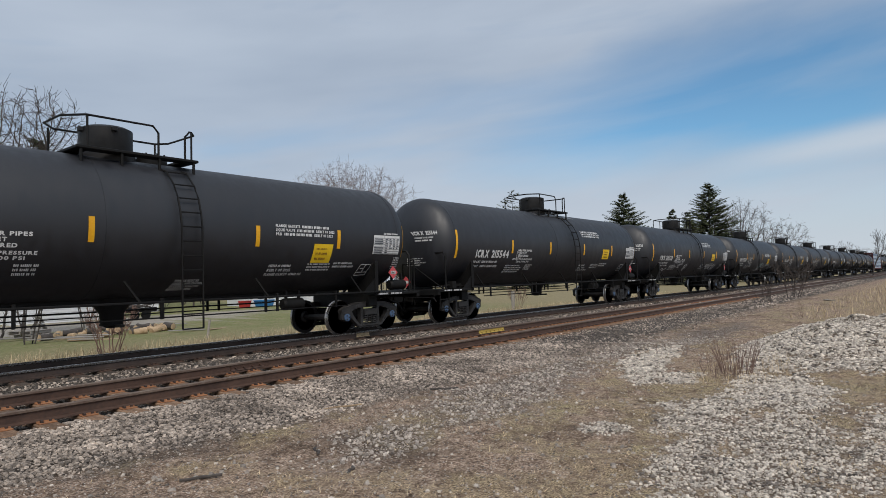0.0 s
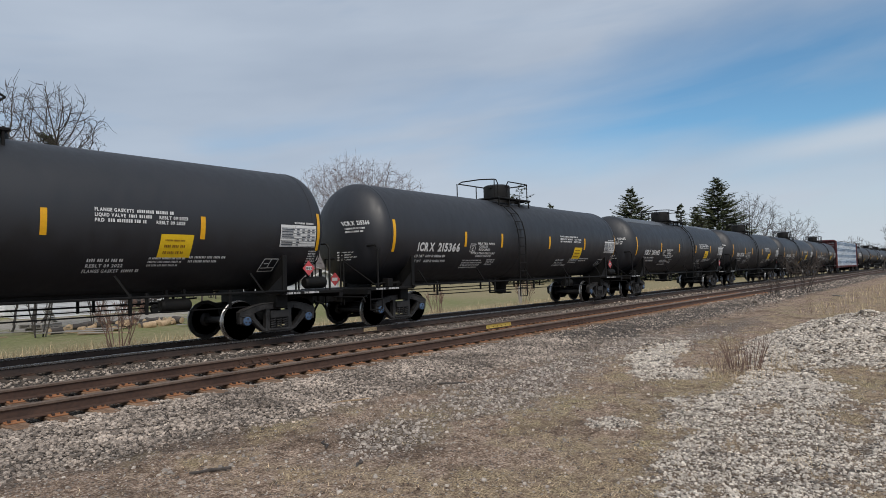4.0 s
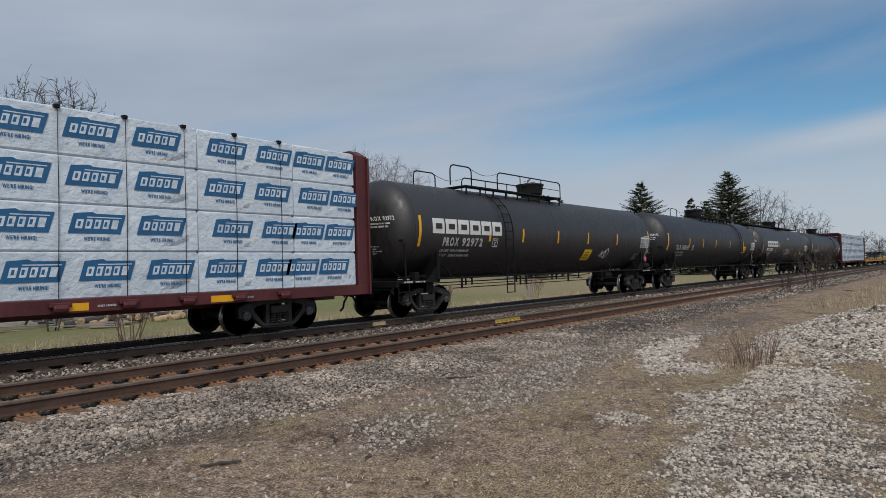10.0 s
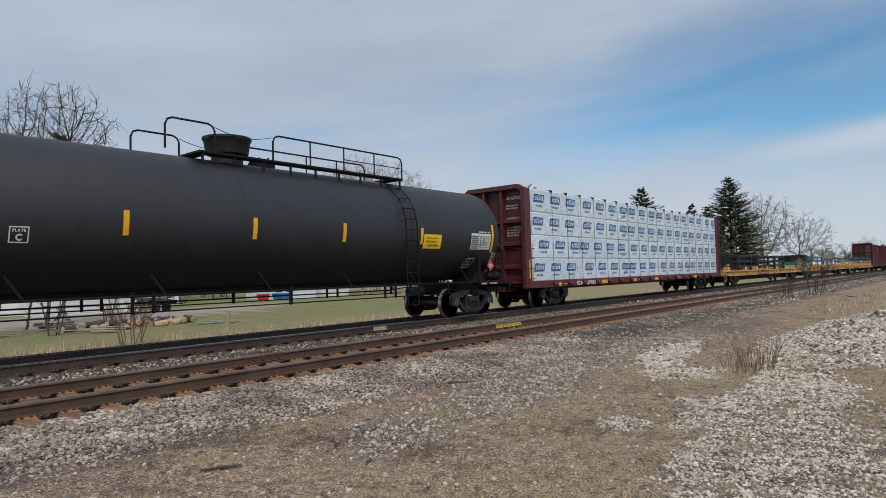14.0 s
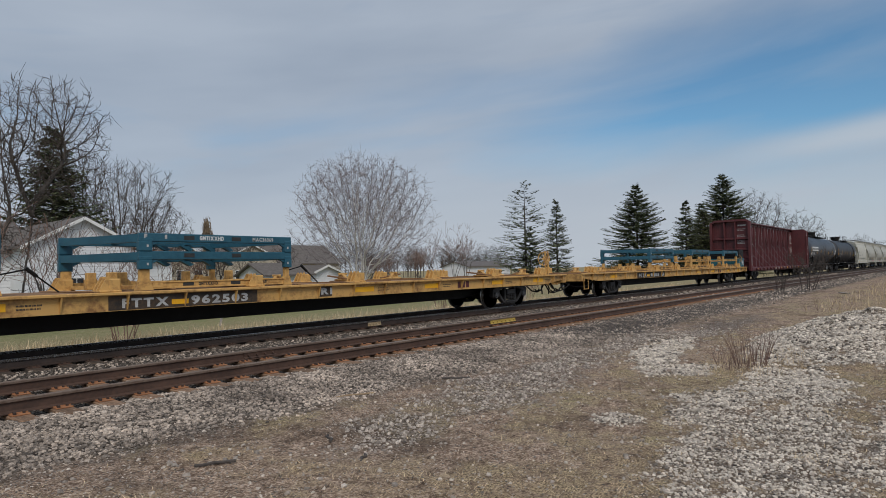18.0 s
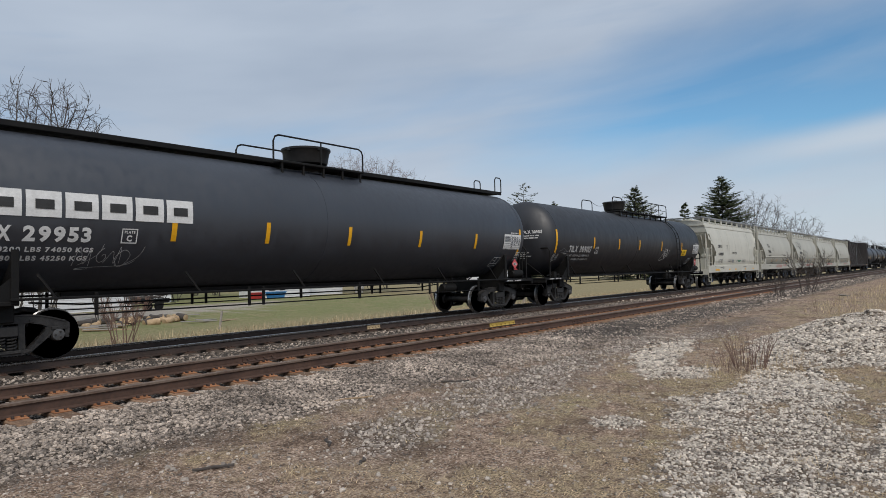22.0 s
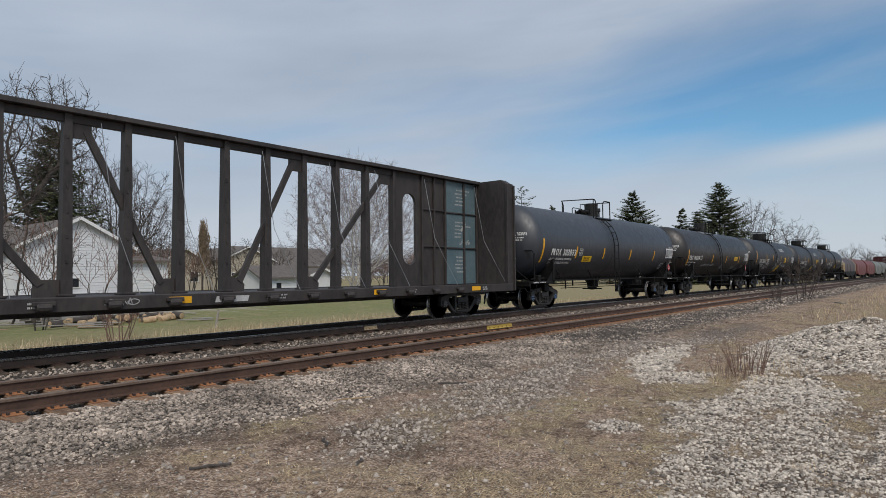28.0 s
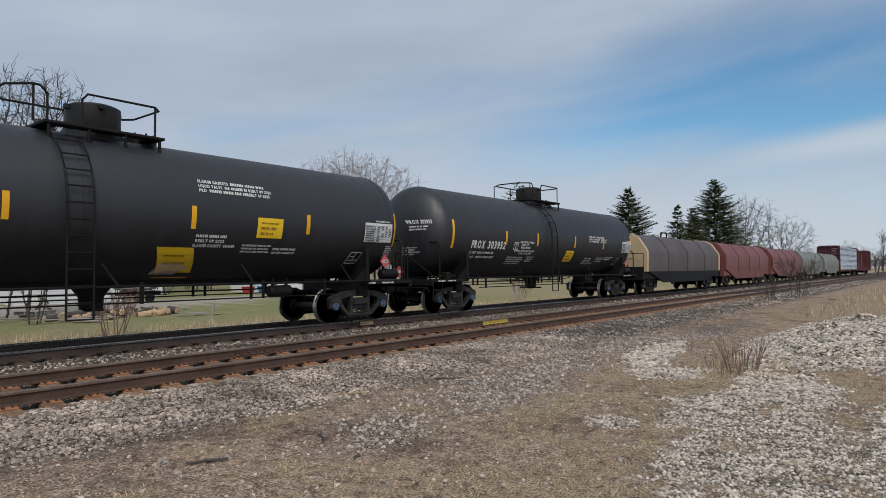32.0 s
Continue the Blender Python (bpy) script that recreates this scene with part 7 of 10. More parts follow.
        mk.text(mark, 3.0, 2.86, 0.24, 0.72, INK)
        mk.text(number, 2.95, 2.40, 0.24, 0.96, INK)
        mk.lines(INK, 2.95, 2.15, 0.95, 2, h=0.07, gap=0.12)
    else:
        mk.lines(INK, 3.0, 2.86, 0.5, 1, h=0.18)
        mk.lines(INK, 2.95, 2.45, 0.9, 1, h=0.2)
    mk.ringbox(INK, 4.6, 4.82, 2.55, 2.8, 0.018)
    if kind != "round":
        mk.lines(INK, 5.9, 2.3, 1.4, 2, h=0.05)
        mk.lines(INK, 4.7, 1.78, 1.1, 2, h=0.04)
    mk.lines(INK, 8.3, 1.78, 1.0, 3, h=0.035, gap=0.07)
    for x in (2.2, 4.3, 6.2, 8.2, 10.4) if kind == "round" else ():
        mk.rect(YELLOW, x, x + 0.09, 1.6, 1.9, slant=0.05)
    for kx0, kx1, kz0, kz1, kw in tags:
        trng = random.Random(int(kx0 * 31 + kz0 * 7))
        n = max(3, int((kx1 - kx0) / 0.34))
        for k in range(n):
            # a row of round outlined shapes
            cx, cz = kx0 + (kx1 - kx0) * (k + 0.5) / n, (kz0 + kz1) / 2 + trng.uniform(-0.06, 0.06)
            rx, rz = 0.62 * (kx1 - kx0) / n, (kz1 - kz0) / 2 * trng.uniform(0.7, 1.0)
            o = trng.uniform(0, 6)
            mk.curl(INK, [(cx + rx * (1 + 0.25 * math.sin(3 * q + o)) * math.cos(q), cz + rz * (1 + 0.2 * math.sin(2 * q + o)) * math.sin(q)) for q in (o + 2 * math.pi * a / 9 for a in range(9 + trng.randrange(3)))], min(kw, 0.026))
            if k % 2:
                mk.curl(INK, [(cx - rx * 0.4, cz), (cx, cz + rz * 0.25), (cx + rx * 0.35, cz - rz * 0.1)], min(kw, 0.022))
    mk.build(car, {INK.name: ("stencil_lettering", "black stencilled lettering"), YELLOW.name: ("reflective_strip", "yellow reflective strips"), LEAF_GREEN.name: ("painted_stripe", "slanting green stripes"), DIM.name: ("decal", "small white decal"), GALV.name: ("data_panel", "grey data panel")})
    sk = Marks(lambda x, z: -1.555, 0.004)
    for x in (1.8, 4.9, 6.4, 9.0, 11.2) if kind != "round" else ():
        sk.rect(YELLOW, x, x + (0.9 if x < 2 else 0.3), 1.10, 1.20)
    if kind == "round":
        for q, (line, w) in enumerate((("CAR EQUIPPED WITH PRESSURE RELIEF VALVES", 2.25), ("MAXIMUM OPERATION PRESSURE 14.7 PSIG", 2.1), ("MAXIMUM IN TRANSIT PRESSURE 2 PSIG", 2.05))):
            sk.text(line, 5.7, 1.335 - 0.085 * q, 0.055, w, RED)
        sk.text("CLOSE DUST CAPS AND HOOP", 8.4, 1.335, 0.055, 1.2, RED)
        sk.text("HATCHES BEFORE CAR MOVES", 8.4, 1.25, 0.055, 1.2, RED)
        sk.ringbox(INK, 10.1, 10.35, 1.24, 1.34, 0.015)
    else:
        sk.ringbox(INK, 3.45, 3.75, 1.22, 1.34, 0.015)
        sk.lines(INK, 1.75, 1.34, 0.2, 1, h=0.03)
    sk.lines(INK, 2.9, 1.28, 1.2, 1, h=0.05)
    if kind != "round":
        sk.lines(INK, 8.6, 1.28, 0.9, 1, h=0.05)
    sk.build(car, {YELLOW.name: ("reflective_strip", "yellow reflective patches"), INK.name: ("stencil_lettering", ""), RED.name: ("stencil_lettering", "red stencilled lines")})
    return car


def coil_car(S, L, paint, two=False, group="coil cars"):
    car = rolling("coil_car", S, "covered steel coil car with a rounded ribbed hood", "coil car", group)
    for x in (2.3, L - 2.3):
        bogie(car, x, "grey")
    coupler(car, 0.0, -1)
    coupler(car, L, 1)

    def frame_():
        g = Geo()
        g.soft(0.5, L - 0.5, -1.35, 1.35, 0.85, 1.25)
        for s in (-1, 1):
            g.prism([(1.2, 1.25), (L - 1.2, 1.25), (L - 3.6, 0.62), (3.6, 0.62)], "y", s * 1.38 - 0.05, s * 1.38 + 0.05)
        g.soft(0.45, 0.6, -1.4, 1.4, 0.8, 1.5)
        g.soft(L - 0.6, L - 0.45, -1.4, 1.4, 0.8, 1.5)
        return g

    part("underframe", frame_, paint if two else IRON, car, key=("coil_frame", L, paint.name, two))

    def hood(a, b):
        def make():
            g = Geo()
            sec = [(-1.42, 1.25), (-1.45, 2.25), (-1.38, 2.42), (-0.98, 3.02), (-0.62, 3.24), (0, 3.32), (0.62, 3.24), (0.98, 3.02), (1.38, 2.42), (1.45, 2.25), (1.42, 1.25)]
            g.prism(sec, "x", a, b)
            n = 4
            for i in range(n + 1):
                x = a + (b - a) * i / n
                g.prism([(y * 1.02, 1.25 + (z - 1.25) * 1.015) for y, z in sec], "x", x - 0.03, x + 0.03)
            return g

        return make

    spans = ((0.9, L - 0.9),)
    for a, b in spans:
        h = part("hood", hood(a, b), paint, car, key=("hood", a, b, paint.name), smooth=30)

        def lift():
            g = Geo()
            c = (a + b) / 2
            g.pipe([(c - 0.5, 0, 3.3), (c - 0.45, 0, 3.62), (c + 0.45, 0, 3.62), (c + 0.5, 0, 3.3)], 0.05)
            return g

        part("lifting_bail", lift, IRON, h)
    if not two:
        def edge():
            g = Geo()
            sec = [(-1.47, 1.25), (-1.49, 2.27), (-1.42, 2.45), (-1.01, 3.06), (-0.63, 3.28), (0, 3.36), (0.63, 3.28), (1.01, 3.06), (1.42, 2.45), (1.49, 2.27), (1.47, 1.25)]
            for x in (0.86, L - 1.1):
                g.prism(sec, "x", x, x + 0.24)
            return g

        part("hood_edge", edge, CREAM, car, "cream painted hood edge")

    def rails_():
        g = Geo()
        for o, s in ((0, 1), (L, -1)):
            g.pipe([(o + s * 0.55, -1.4, 1.2), (o + s * 0.55, -1.4, 2.2), (o + s * 0.55, 1.4, 2.2), (o + s * 0.55, 1.4, 1.2)], 0.025)
        return g

    part("end_handrail", rails_, IRON, car, key=("coil_rails", L))
    return car

# ---- the train, front first; S is each front coupler's place at the start ----
PITCH = 17.75
# the other build of the same car: ladder behind the dome
TYPE_A = dict(bars=(1.42, 4.82, 7.68, 10.71, 13.64, 16.6), ladder_x=9.8, dome_x=8.87, plat=(7.9, 10.5))
tank_car(-2.95, PITCH, "", "", seed=1, bars=(1.5, 4.87, 7.97, 11.59, 14.07, 16.66), yellow=((13.55, 2.17, 0.62, 0.47, 0.03),), ladder_x=9.9, dome_x=8.87, plat=(7.95, 10.5), shift=0.88, stencils=HANDLE_NOTE)
tank_car(14.8, PITCH, "ICRX", "215544", seed=2, **TYPE_A, yellow=((12.98, 2.36),), shift=-0.6, gz=3.3, pad=(7.9, 10.7))
tank_car(32.58, PITCH, "ICRX", "215530", seed=3, **TYPE_A, yellow=((12.9, 2.36),), shift=-0.6, gz=3.25, pad=(7.9, 10.7), tags=((2.9, 4.1, 1.42, 1.66, 0.05), (6.3, 6.8, 1.85, 2.2, 0.03), (7.2, 7.7, 1.5, 1.9, 0.03), (12.0, 12.8, 1.55, 1.8, 0.04), (13.2, 13.9, 1.55, 1.9, 0.03)))
tank_car(50.35, PITCH, "ICRX", "215220", seed=4, bars=(1.5, 4.87, 6.99, 10.36, 13.37, 16.62), tags=(), yellow=((12.80, 2.15, 0.70, 0.47, 0.03),), art=((CYAN_SPRAY, 9.75, 11.05, 1.68, 2.02, 0.030, 6), (DIM, 9.0, 9.65, 1.47, 1.98, 0.014, 4), (DIM, 13.65, 14.4, 1.52, 1.80, 0.012, 6)), stencils=HANDLE_NOTE)
tank_car(68.1, PITCH, "ICRX", "215027", seed=5, bars=ICRX_BARS)
tank_car(85.85, PITCH, "ICRX", "215366", seed=7, bars=ICRX_BARS)
tank_car(103.6, PITCH, "ICRX", "215485", seed=8, **TYPE_A, yellow=((12.9, 2.2),), shift=0.2, patch=True)
tank_car(121.35, PITCH, "ICRX", "215206", seed=10, bars=ICRX_BARS)
tank_car(139.1, PITCH, "ICRX", "215516", seed=11, bars=ICRX_BARS, yellow=((12.80, 2.15, 0.70, 0.47, 0.03), (10.6, 1.72, 0.55, 0.60, -0.22)))
tank_car(156.85, PITCH, "ICRX", "215345", seed=13, **TYPE_A, paint=TANK_WORN, tags=((6.7, 7.9, 1.75, 2.15, 0.06), (9.2, 10.1, 1.75, 2.05, 0.05)))
centerbeam(174.6, 23.6, BROWN_RED, "NOKL", "739212", loaded=True)
lumber(174.6, 23.6, 3, "lumber on the first centerbeam car", 1.27)
tank_car(198.2, 20.0, "PROX", "92972", seed=14, paint=TANK_WORN, style="long", apex=0.5, bars=(1.46, 4.98, 7.03, 9.55, 12.08, 14.93, 18.55), ladder_x=5.95, dome_x=9.95, plat=(4.5, 11.0), brand=(1.98, 5.68, 2.5), yellow=((12.3, 1.85),), caps="grey", tags=((13.5, 14.2, 1.7, 2.1, 0.04),))
tank_car(218.2, 20.3, "TILX", "308442", seed=15, style="long", apex=0.6, bars=LONG_BARS, ladder_x=14.93, dome_x=10.1, plat=(8.9, 15.4), yellow=((16.2, 2.2),), caps="grey", R=1.52, zc=2.72)
tank_car(238.5, 20.1, "PROX", "30171", seed=16, paint=TANK_WORN, style="walk", apex=0.5, bars=(1.37, 5.58, 8.5, 11.74, 15.3, 18.7), dome_x=10.0, plat=(8.72, 11.4), dome_r=0.55, brand=(2.69, 6.27, 2.5), yellow=((14.25, 1.90, 0.75, 0.22, -0.03),), caps="grey", tags=(), dull=((7.25, 1.86, 0.24), (7.75, 1.93, 0.44), (8.45, 1.86, 0.46), (9.2, 1.92, 0.46), (9.9, 1.84, 0.46), (10.5, 1.86, 0.32), (11.15, 2.05, 0.24), (11.55, 1.92, 0.28)), R=1.52, zc=2.72, plate=(6.60, 2.47), art=((WHITE, 9.05, 10.85, 1.88, 2.32, 0.030, 9), (DIM, 9.52, 10.3, 1.60, 1.84, 0.010, 6), (DIM, 10.66, 11.2, 1.48, 1.82, 0.008, 4), (DIM, 7.35, 8.05, 1.80, 1.90, 0.007, 7), (DIM, 11.2, 11.8, 1.64, 2.0, 0.014, 3), (DIM, 2.9, 4.6, 1.45, 1.75, 0.016, 7)), decals=((15.45, 16.05, 1.83, 2.10), (16.65, 17.6, 1.80, 1.98), (10.25, 10.65, 3.18, 3.30)), table_x=17.2, bar_z=2.2)
tank_car(258.6, 20.6, "TILX", "309349", seed=17, style="long", apex=0.6, bars=(1.3, 4.65, 7.05, 9.87, 12.51, 15.48, 19.02), ladder_x=14.93, dome_x=10.1, plat=(8.9, 15.4), yellow=((15.97, 2.39, 0.80, 0.42),), caps="grey", R=1.52, zc=2.72, stencils=(), table_x=17.85)
centerbeam(279.2, 24.0, BROWN_RED, "CN", "627055", loaded=True)
lumber(279.2, 24.0, 8, "lumber on the second centerbeam car")
S1, S2, S3 = 303.2, 330.55, 358.5
for s, number in ((S1, "980246"), (S2, "962503"), (S3, "962168")):
    flat_car(s, 27.6, number, 6.75 if s == S3 else 9.6)
for x in (4.5, 9.85, 15.25):
    for k, z in enumerate((1.13, 1.50, 1.87)):
        rack(S1, x, z, 3.57, 0.37, BLACK_STEEL, "black steel stacking frame on the flat car deck", "black stacking frames")
bin_box(S2, 0.9, "bins on the flat cars")
bin_box(S3, 25.75, "bins on the flat cars")
for x in (4.0, 9.98):
    stand(S2, x, 3.66, 1.55, (1.15,), "yellow cradles on the flat cars")
    for z in (1.55, 1.915):
        rack(S2, x, z, 3.66, 0.365, BLUE_STEEL, "blue steel stacking frame raised over the deck", "blue stacking frames", upper=z > 1.7)
for x, tiers in ((8.5, (1.55, 1.915)), (15.1, (1.93,)), (21.75, (1.93,))):
    stand(S3, x, 3.5, tiers[0], (1.15,) if len(tiers) > 1 else (1.15, 1.56), "yellow cradles on the flat cars")
    for z in tiers:
        rack(S3, x, z, 3.5, 0.365, BLUE_STEEL, "blue steel stacking frame raised over the deck", "blue stacking frames")
deck_fittings(S2, 14.6, 26.0, 5, "pedestals on the flat cars")
deck_fittings(S3, 1.5, 6.0, 7, "pedestals on the flat cars")
deck_fittings(S1, 19.6, 25.0, 9, "pedestals on the flat cars")
centerbeam(386.1, 24.4, BROWN_RED, "CN", "626707")
tank_car(410.5, 19.4, "PROX", "29953", seed=20, paint=TANK_BLUE, style="walk", apex=0.5, bars=(1.4, 5.06, 7.3, 9.82, 12.61, 15.36, 18.0), dome_x=9.6, plat=(8.1, 10.95), dome_r=0.6, brand=(1.77, 5.47, 2.55), yellow=(), caps="grey", code="1017", R=1.52, zc=2.74, tags=(), plate=(4.03, 2.12), mark_x=1.45, ld="163200 LBS 74050 KGS", lt="99800 LBS 45250 KGS", art=((DIM, 3.25, 4.4, 1.66, 2.05, 0.008, 6),), bar_z=2.42)
tank_car(429.9, 20.1, "TILX", "309017", seed=21, style="long", apex=0.6, bars=(1.33, 4.64, 7.25, 9.67, 12.67, 15.78, 19.05), ladder_x=14.9, dome_x=10.15, plat=(8.9, 15.4), yellow=((16.3, 2.22, 0.76, 0.34),), caps="grey", R=1.52, zc=2.72, tags=(), plate=(4.79, 2.09), mark_x=2.41, ld="162700 LB 73800 KG", lt="100300 LB 45500 KG", art=((WHITE, 12.85, 13.65, 1.80, 2.36, 0.022, 4), (DIM, 1.24, 1.62, 1.76, 2.08, 0.012, 4), (DIM, 1.88, 2.2, 2.06, 2.28, 0.008, 1)))
hopper(450.0, 13.6, "CBFX", "401009", kind="three")
hopper(463.6, 13.35, "TILX", "31465", tags=((4.3, 5.2, 1.5, 1.95, 0.05),))
hopper(476.95, 13.6, "TILX", "31438", tags=((2.0, 4.4, 3.1, 3.6, 0.025), (5.3, 6.9, 2.1, 2.7, 0.03)))
hopper(490.55, 13.55, "", "323298")
hopper(504.1, 12.9, "", "")
centerbeam(517.0, 23.5, DARK_BEAM, "BCOL", "730104", style="panel")
tank_car(540.5, 17.1, "PROX", "303893", seed=23, paint=TANK_BLUE, bars=(1.5, 4.29, 6.94, 9.93, 13.02, 15.86), ladder_x=7.94, hoops=True, dome_x=8.71, plat=(7.5, 9.25), yellow=((5.40, 2.02, 0.86, 0.25, -0.04),), caps="blue", code="1267", heater=False, mark_x=2.18, shift=-0.8, bar_z=2.28, plate=(4.52, 2.16), ld="197600LB 89600KG", lt="65400LB 29700KG")
tank_car(557.6, 16.7, "TCBX", "193319", seed=25, paint=TANK_BROWN, mark_x=1.62, bars=(1.5, 6.39, 9.57, 12.85, 15.4), ladder_x=7.67, hoops=True, dome_x=8.38, plat=(7.2, 8.9), yellow=((11.95, 2.31, 0.86, 0.27),), caps="grey", code="1201", dome_r=0.33, pad=(6.79, 8.93), heater=False, tags=(), bar_z=2.26, plate=(3.86, 2.14), table_x=14.25, art=((DIM, 4.4, 6.9, 1.78, 1.92, 0.016, 14), (DIM, 8.7, 9.3, 1.6, 1.95, 0.016, 4), (DIM, 11.2, 12.3, 1.62, 1.82, 0.012, 8), (DIM, 13.0, 13.5, 1.55, 1.75, 0.014, 4)))
tank_car(574.3, 17.45, "ICRX", "211262", seed=26, gz=3.36, bars=(1.5, 4.87, 7.25, 10.43, 13.5, 16.5), yellow=((12.27, 2.40, 0.70, 0.46), (10.32, 1.59, 0.80, 0.64, -0.25)), code="1202", tags=(), art=((WHITE, 8.62, 9.35, 1.62, 2.08, 0.026, 4), (WHITE, 8.66, 9.30, 2.0, 2.55, 0.026, 3)), shift=-0.9, low_z=0.3)
tank_car(591.75, 17.7, "ICRX", "210347", seed=28, gz=3.30, bars=ICRX_BARS, yellow=((12.27, 2.40, 0.70, 0.46), (10.32, 1.59, 0.80, 0.64, -0.25)), code="1268", shift=-0.7, low_z=0.3, stencils=HANDLE_NOTE)
tank_car(609.45, 17.2, "PROX", "303952", seed=29, bars=(1.5, 4.6, 6.8, 9.9, 12.7, 15.8), ladder_x=7.9, dome_x=8.6, plat=(7.4, 9.8), yellow=((9.6, 1.95),), caps="blue")
coil_car(626.65, 15.2, COIL_BROWN)
coil_car(641.85, 15.4, COIL_RED, two=True)
coil_car(657.25, 15.4, COIL_RED, two=True)
coil_car(672.65, 15.4, COIL_GREY, two=True)
coil_car(688.05, 15.4, COIL_GREY, two=True)
lumber(703.45, 24.0, 12, "lumber on the last centerbeam car")
centerbeam(703.45, 24.0, BROWN_RED, "CN", "", loaded=True)
centerbeam(727.45, 24.0, BROWN_RED, "CN", "")

# ---- ground: one sheet from the lot, over the track bed, to the horizon ----
NEAR_Y = TRACK_Y - 4.31
HEAPS = ((14.9, 1.15, 3.3, 2.1, 0.56), (19.5, -1.0, 4.0, 2.6, 0.65), (7.6, 1.5, 1.5, 0.9, 0.07), (10.8, 4.3, 1.5, 0.6, 0.04))
# pale stone spread thinly over the lot: middle, radii, turn
SPREAD = ((6.0, 1.25, 2.1, 0.75, 10), (7.3, 2.0, 1.1, 0.55, 20), (9.3, 1.75, 1.9, 0.55, 12), (4.7, 0.9, 1.0, 0.8, 0), (11.2, 4.3, 1.8, 0.35, 20), (12.6, 4.5, 1.7, 0.28, 15), (10.1, 3.3, 0.5, 0.25, 0), (6.45, 2.87, 0.32, 0.2, 0), (12.6, 2.7, 1.2, 0.35, 10), (7.2, -0.6, 2.5, 1.2, 0))
# small grey gravel pressed into the dirt
FINE = ((7.6, 5.0, 2.0, 0.75, 12), (4.75, 4.65, 0.75, 0.5, 20), (9.6, 5.3, 2.2, 0.6, 10), (13.0, 5.6, 3.0, 0.5, 5), (17.5, 4.9, 4.0, 0.7, 0))


def ease(v, a, b):
    t = np.clip((v - a) / (b - a), 0, 1)
    return t * t * (3 - 2 * t)


def wavy(x, y, seed, size):
    """A smooth random field between about -1 and 1, of sines in many directions."""
    rng = np.random.RandomState(seed)
    out = np.zeros_like(x)
    for k in range(9):
        a, f, p = rng.uniform(0, 2 * math.pi), rng.uniform(0.6, 2.4) / size, rng.uniform(0, 2 * math.pi)
        out = out + np.sin((x * math.cos(a) + y * math.sin(a)) * f * 2 * math.pi + p)
    return out / 4.0


def toe(x):
    return 6.3 - 0.035 * np.clip(x, 0, 30)


def ground_z(x, y):
    x, y = np.asarray(x, dtype=float), np.asarray(y, dtype=float)
    near = np.exp(-((np.maximum(np.abs(x - 10) - 25, 0) / 30) ** 2)) * np.exp(-(np.maximum(np.abs(y) - 25, 0) / 20) ** 2)
    z = near * (0.018 * wavy(x, y, 3, 2.2) + 0.010 * wavy(x, y, 4, 0.7))
    z = z * (1 - 0.8 * ease(y, 7, 8)) + 0.055 * ease(y, toe(x), 8.0)
    z = z - 0.32 * ease(y, 15.6, 18.2) + 0.28 * ease(y, 24, 60)
    # the ballast lies low beside the rails
    for c in (NEAR_Y - 0.7525, NEAR_Y + 0.7525, TRACK_Y - 0.7525):
        z = z - 0.05 * np.exp(-(((y - c) / 0.30) ** 2))
    for cx, cy, rx, ry, h in HEAPS:
        d = ((x - cx) / rx) ** 2 + ((y - cy) / ry) ** 2
        z = z + h * np.exp(-1.6 * d ** 1.4) * (1 + 0.12 * wavy(x, y, 9, 0.9))
    return z


def blobs(x, y, spots_, seed):
    """How far inside any of the ragged ellipses: 1 at a middle, 0 at an edge, less outside."""
    best = np.full_like(x, -3.0)
    for cx, cy, rx, ry, turn in spots_:
        c, q = math.cos(radians(turn)), math.sin(radians(turn))
        u, v = (x - cx) * c + (y - cy) * q, (y - cy) * c - (x - cx) * q
        best = np.maximum(best, 1 - np.hypot(u / rx, v / ry))
    return best + 0.30 * wavy(x, y, seed, 1.0) + 0.24 * wavy(x, y, seed + 1, 0.3)


def cover(x, y):
    """Shares of pale rubble, of grey gravel and of straw on the lot."""
    x, y = np.asarray(x, dtype=float), np.asarray(y, dtype=float)
    heap = np.full_like(x, -3.0)
    for cx, cy, rx, ry, h in HEAPS[:2]:
        heap = np.maximum(heap, 1.08 - np.hypot((x - cx) / rx, (y - cy) / ry))
    heap = heap + 0.05 * wavy(x, y, 71, 1.2)
    rub = np.maximum(ease(heap, -0.06, 0.10), 0.97 * ease(blobs(x, y, SPREAD, 73), -0.36, 0.12))
    gap = wavy(x, y, 81, 1.3) + 0.6 * wavy(x, y, 82, 0.45)
    rub = rub * (1 - 0.72 * ease(gap, 0.45, 1.05) * (1 - ease(heap, 0.1, 0.4)))
    grav = 0.75 * ease(blobs(x, y, FINE, 75), -0.5, 0.6) * (1 - rub)
    st = wavy(x, y, 77, 2.4) + 0.6 * wavy(x, y, 78, 0.8) + 0.3 * wavy(x, y, 79, 0.3) + 0.9 * ease(-y, -3.6, -1.8) - 0.5 * ease(y, 4.3, 5.6)
    straw = ease(st, -0.55, 0.75) * (1 - rub) * (1 - 0.8 * grav)
    return rub, grav, straw


def steps(*spans):
    out = []
    for a, b, d in spans:
        out.append(np.arange(a, b - 1e-6, d))
    return np.concatenate(out + [np.array([spans[-1][1]])])


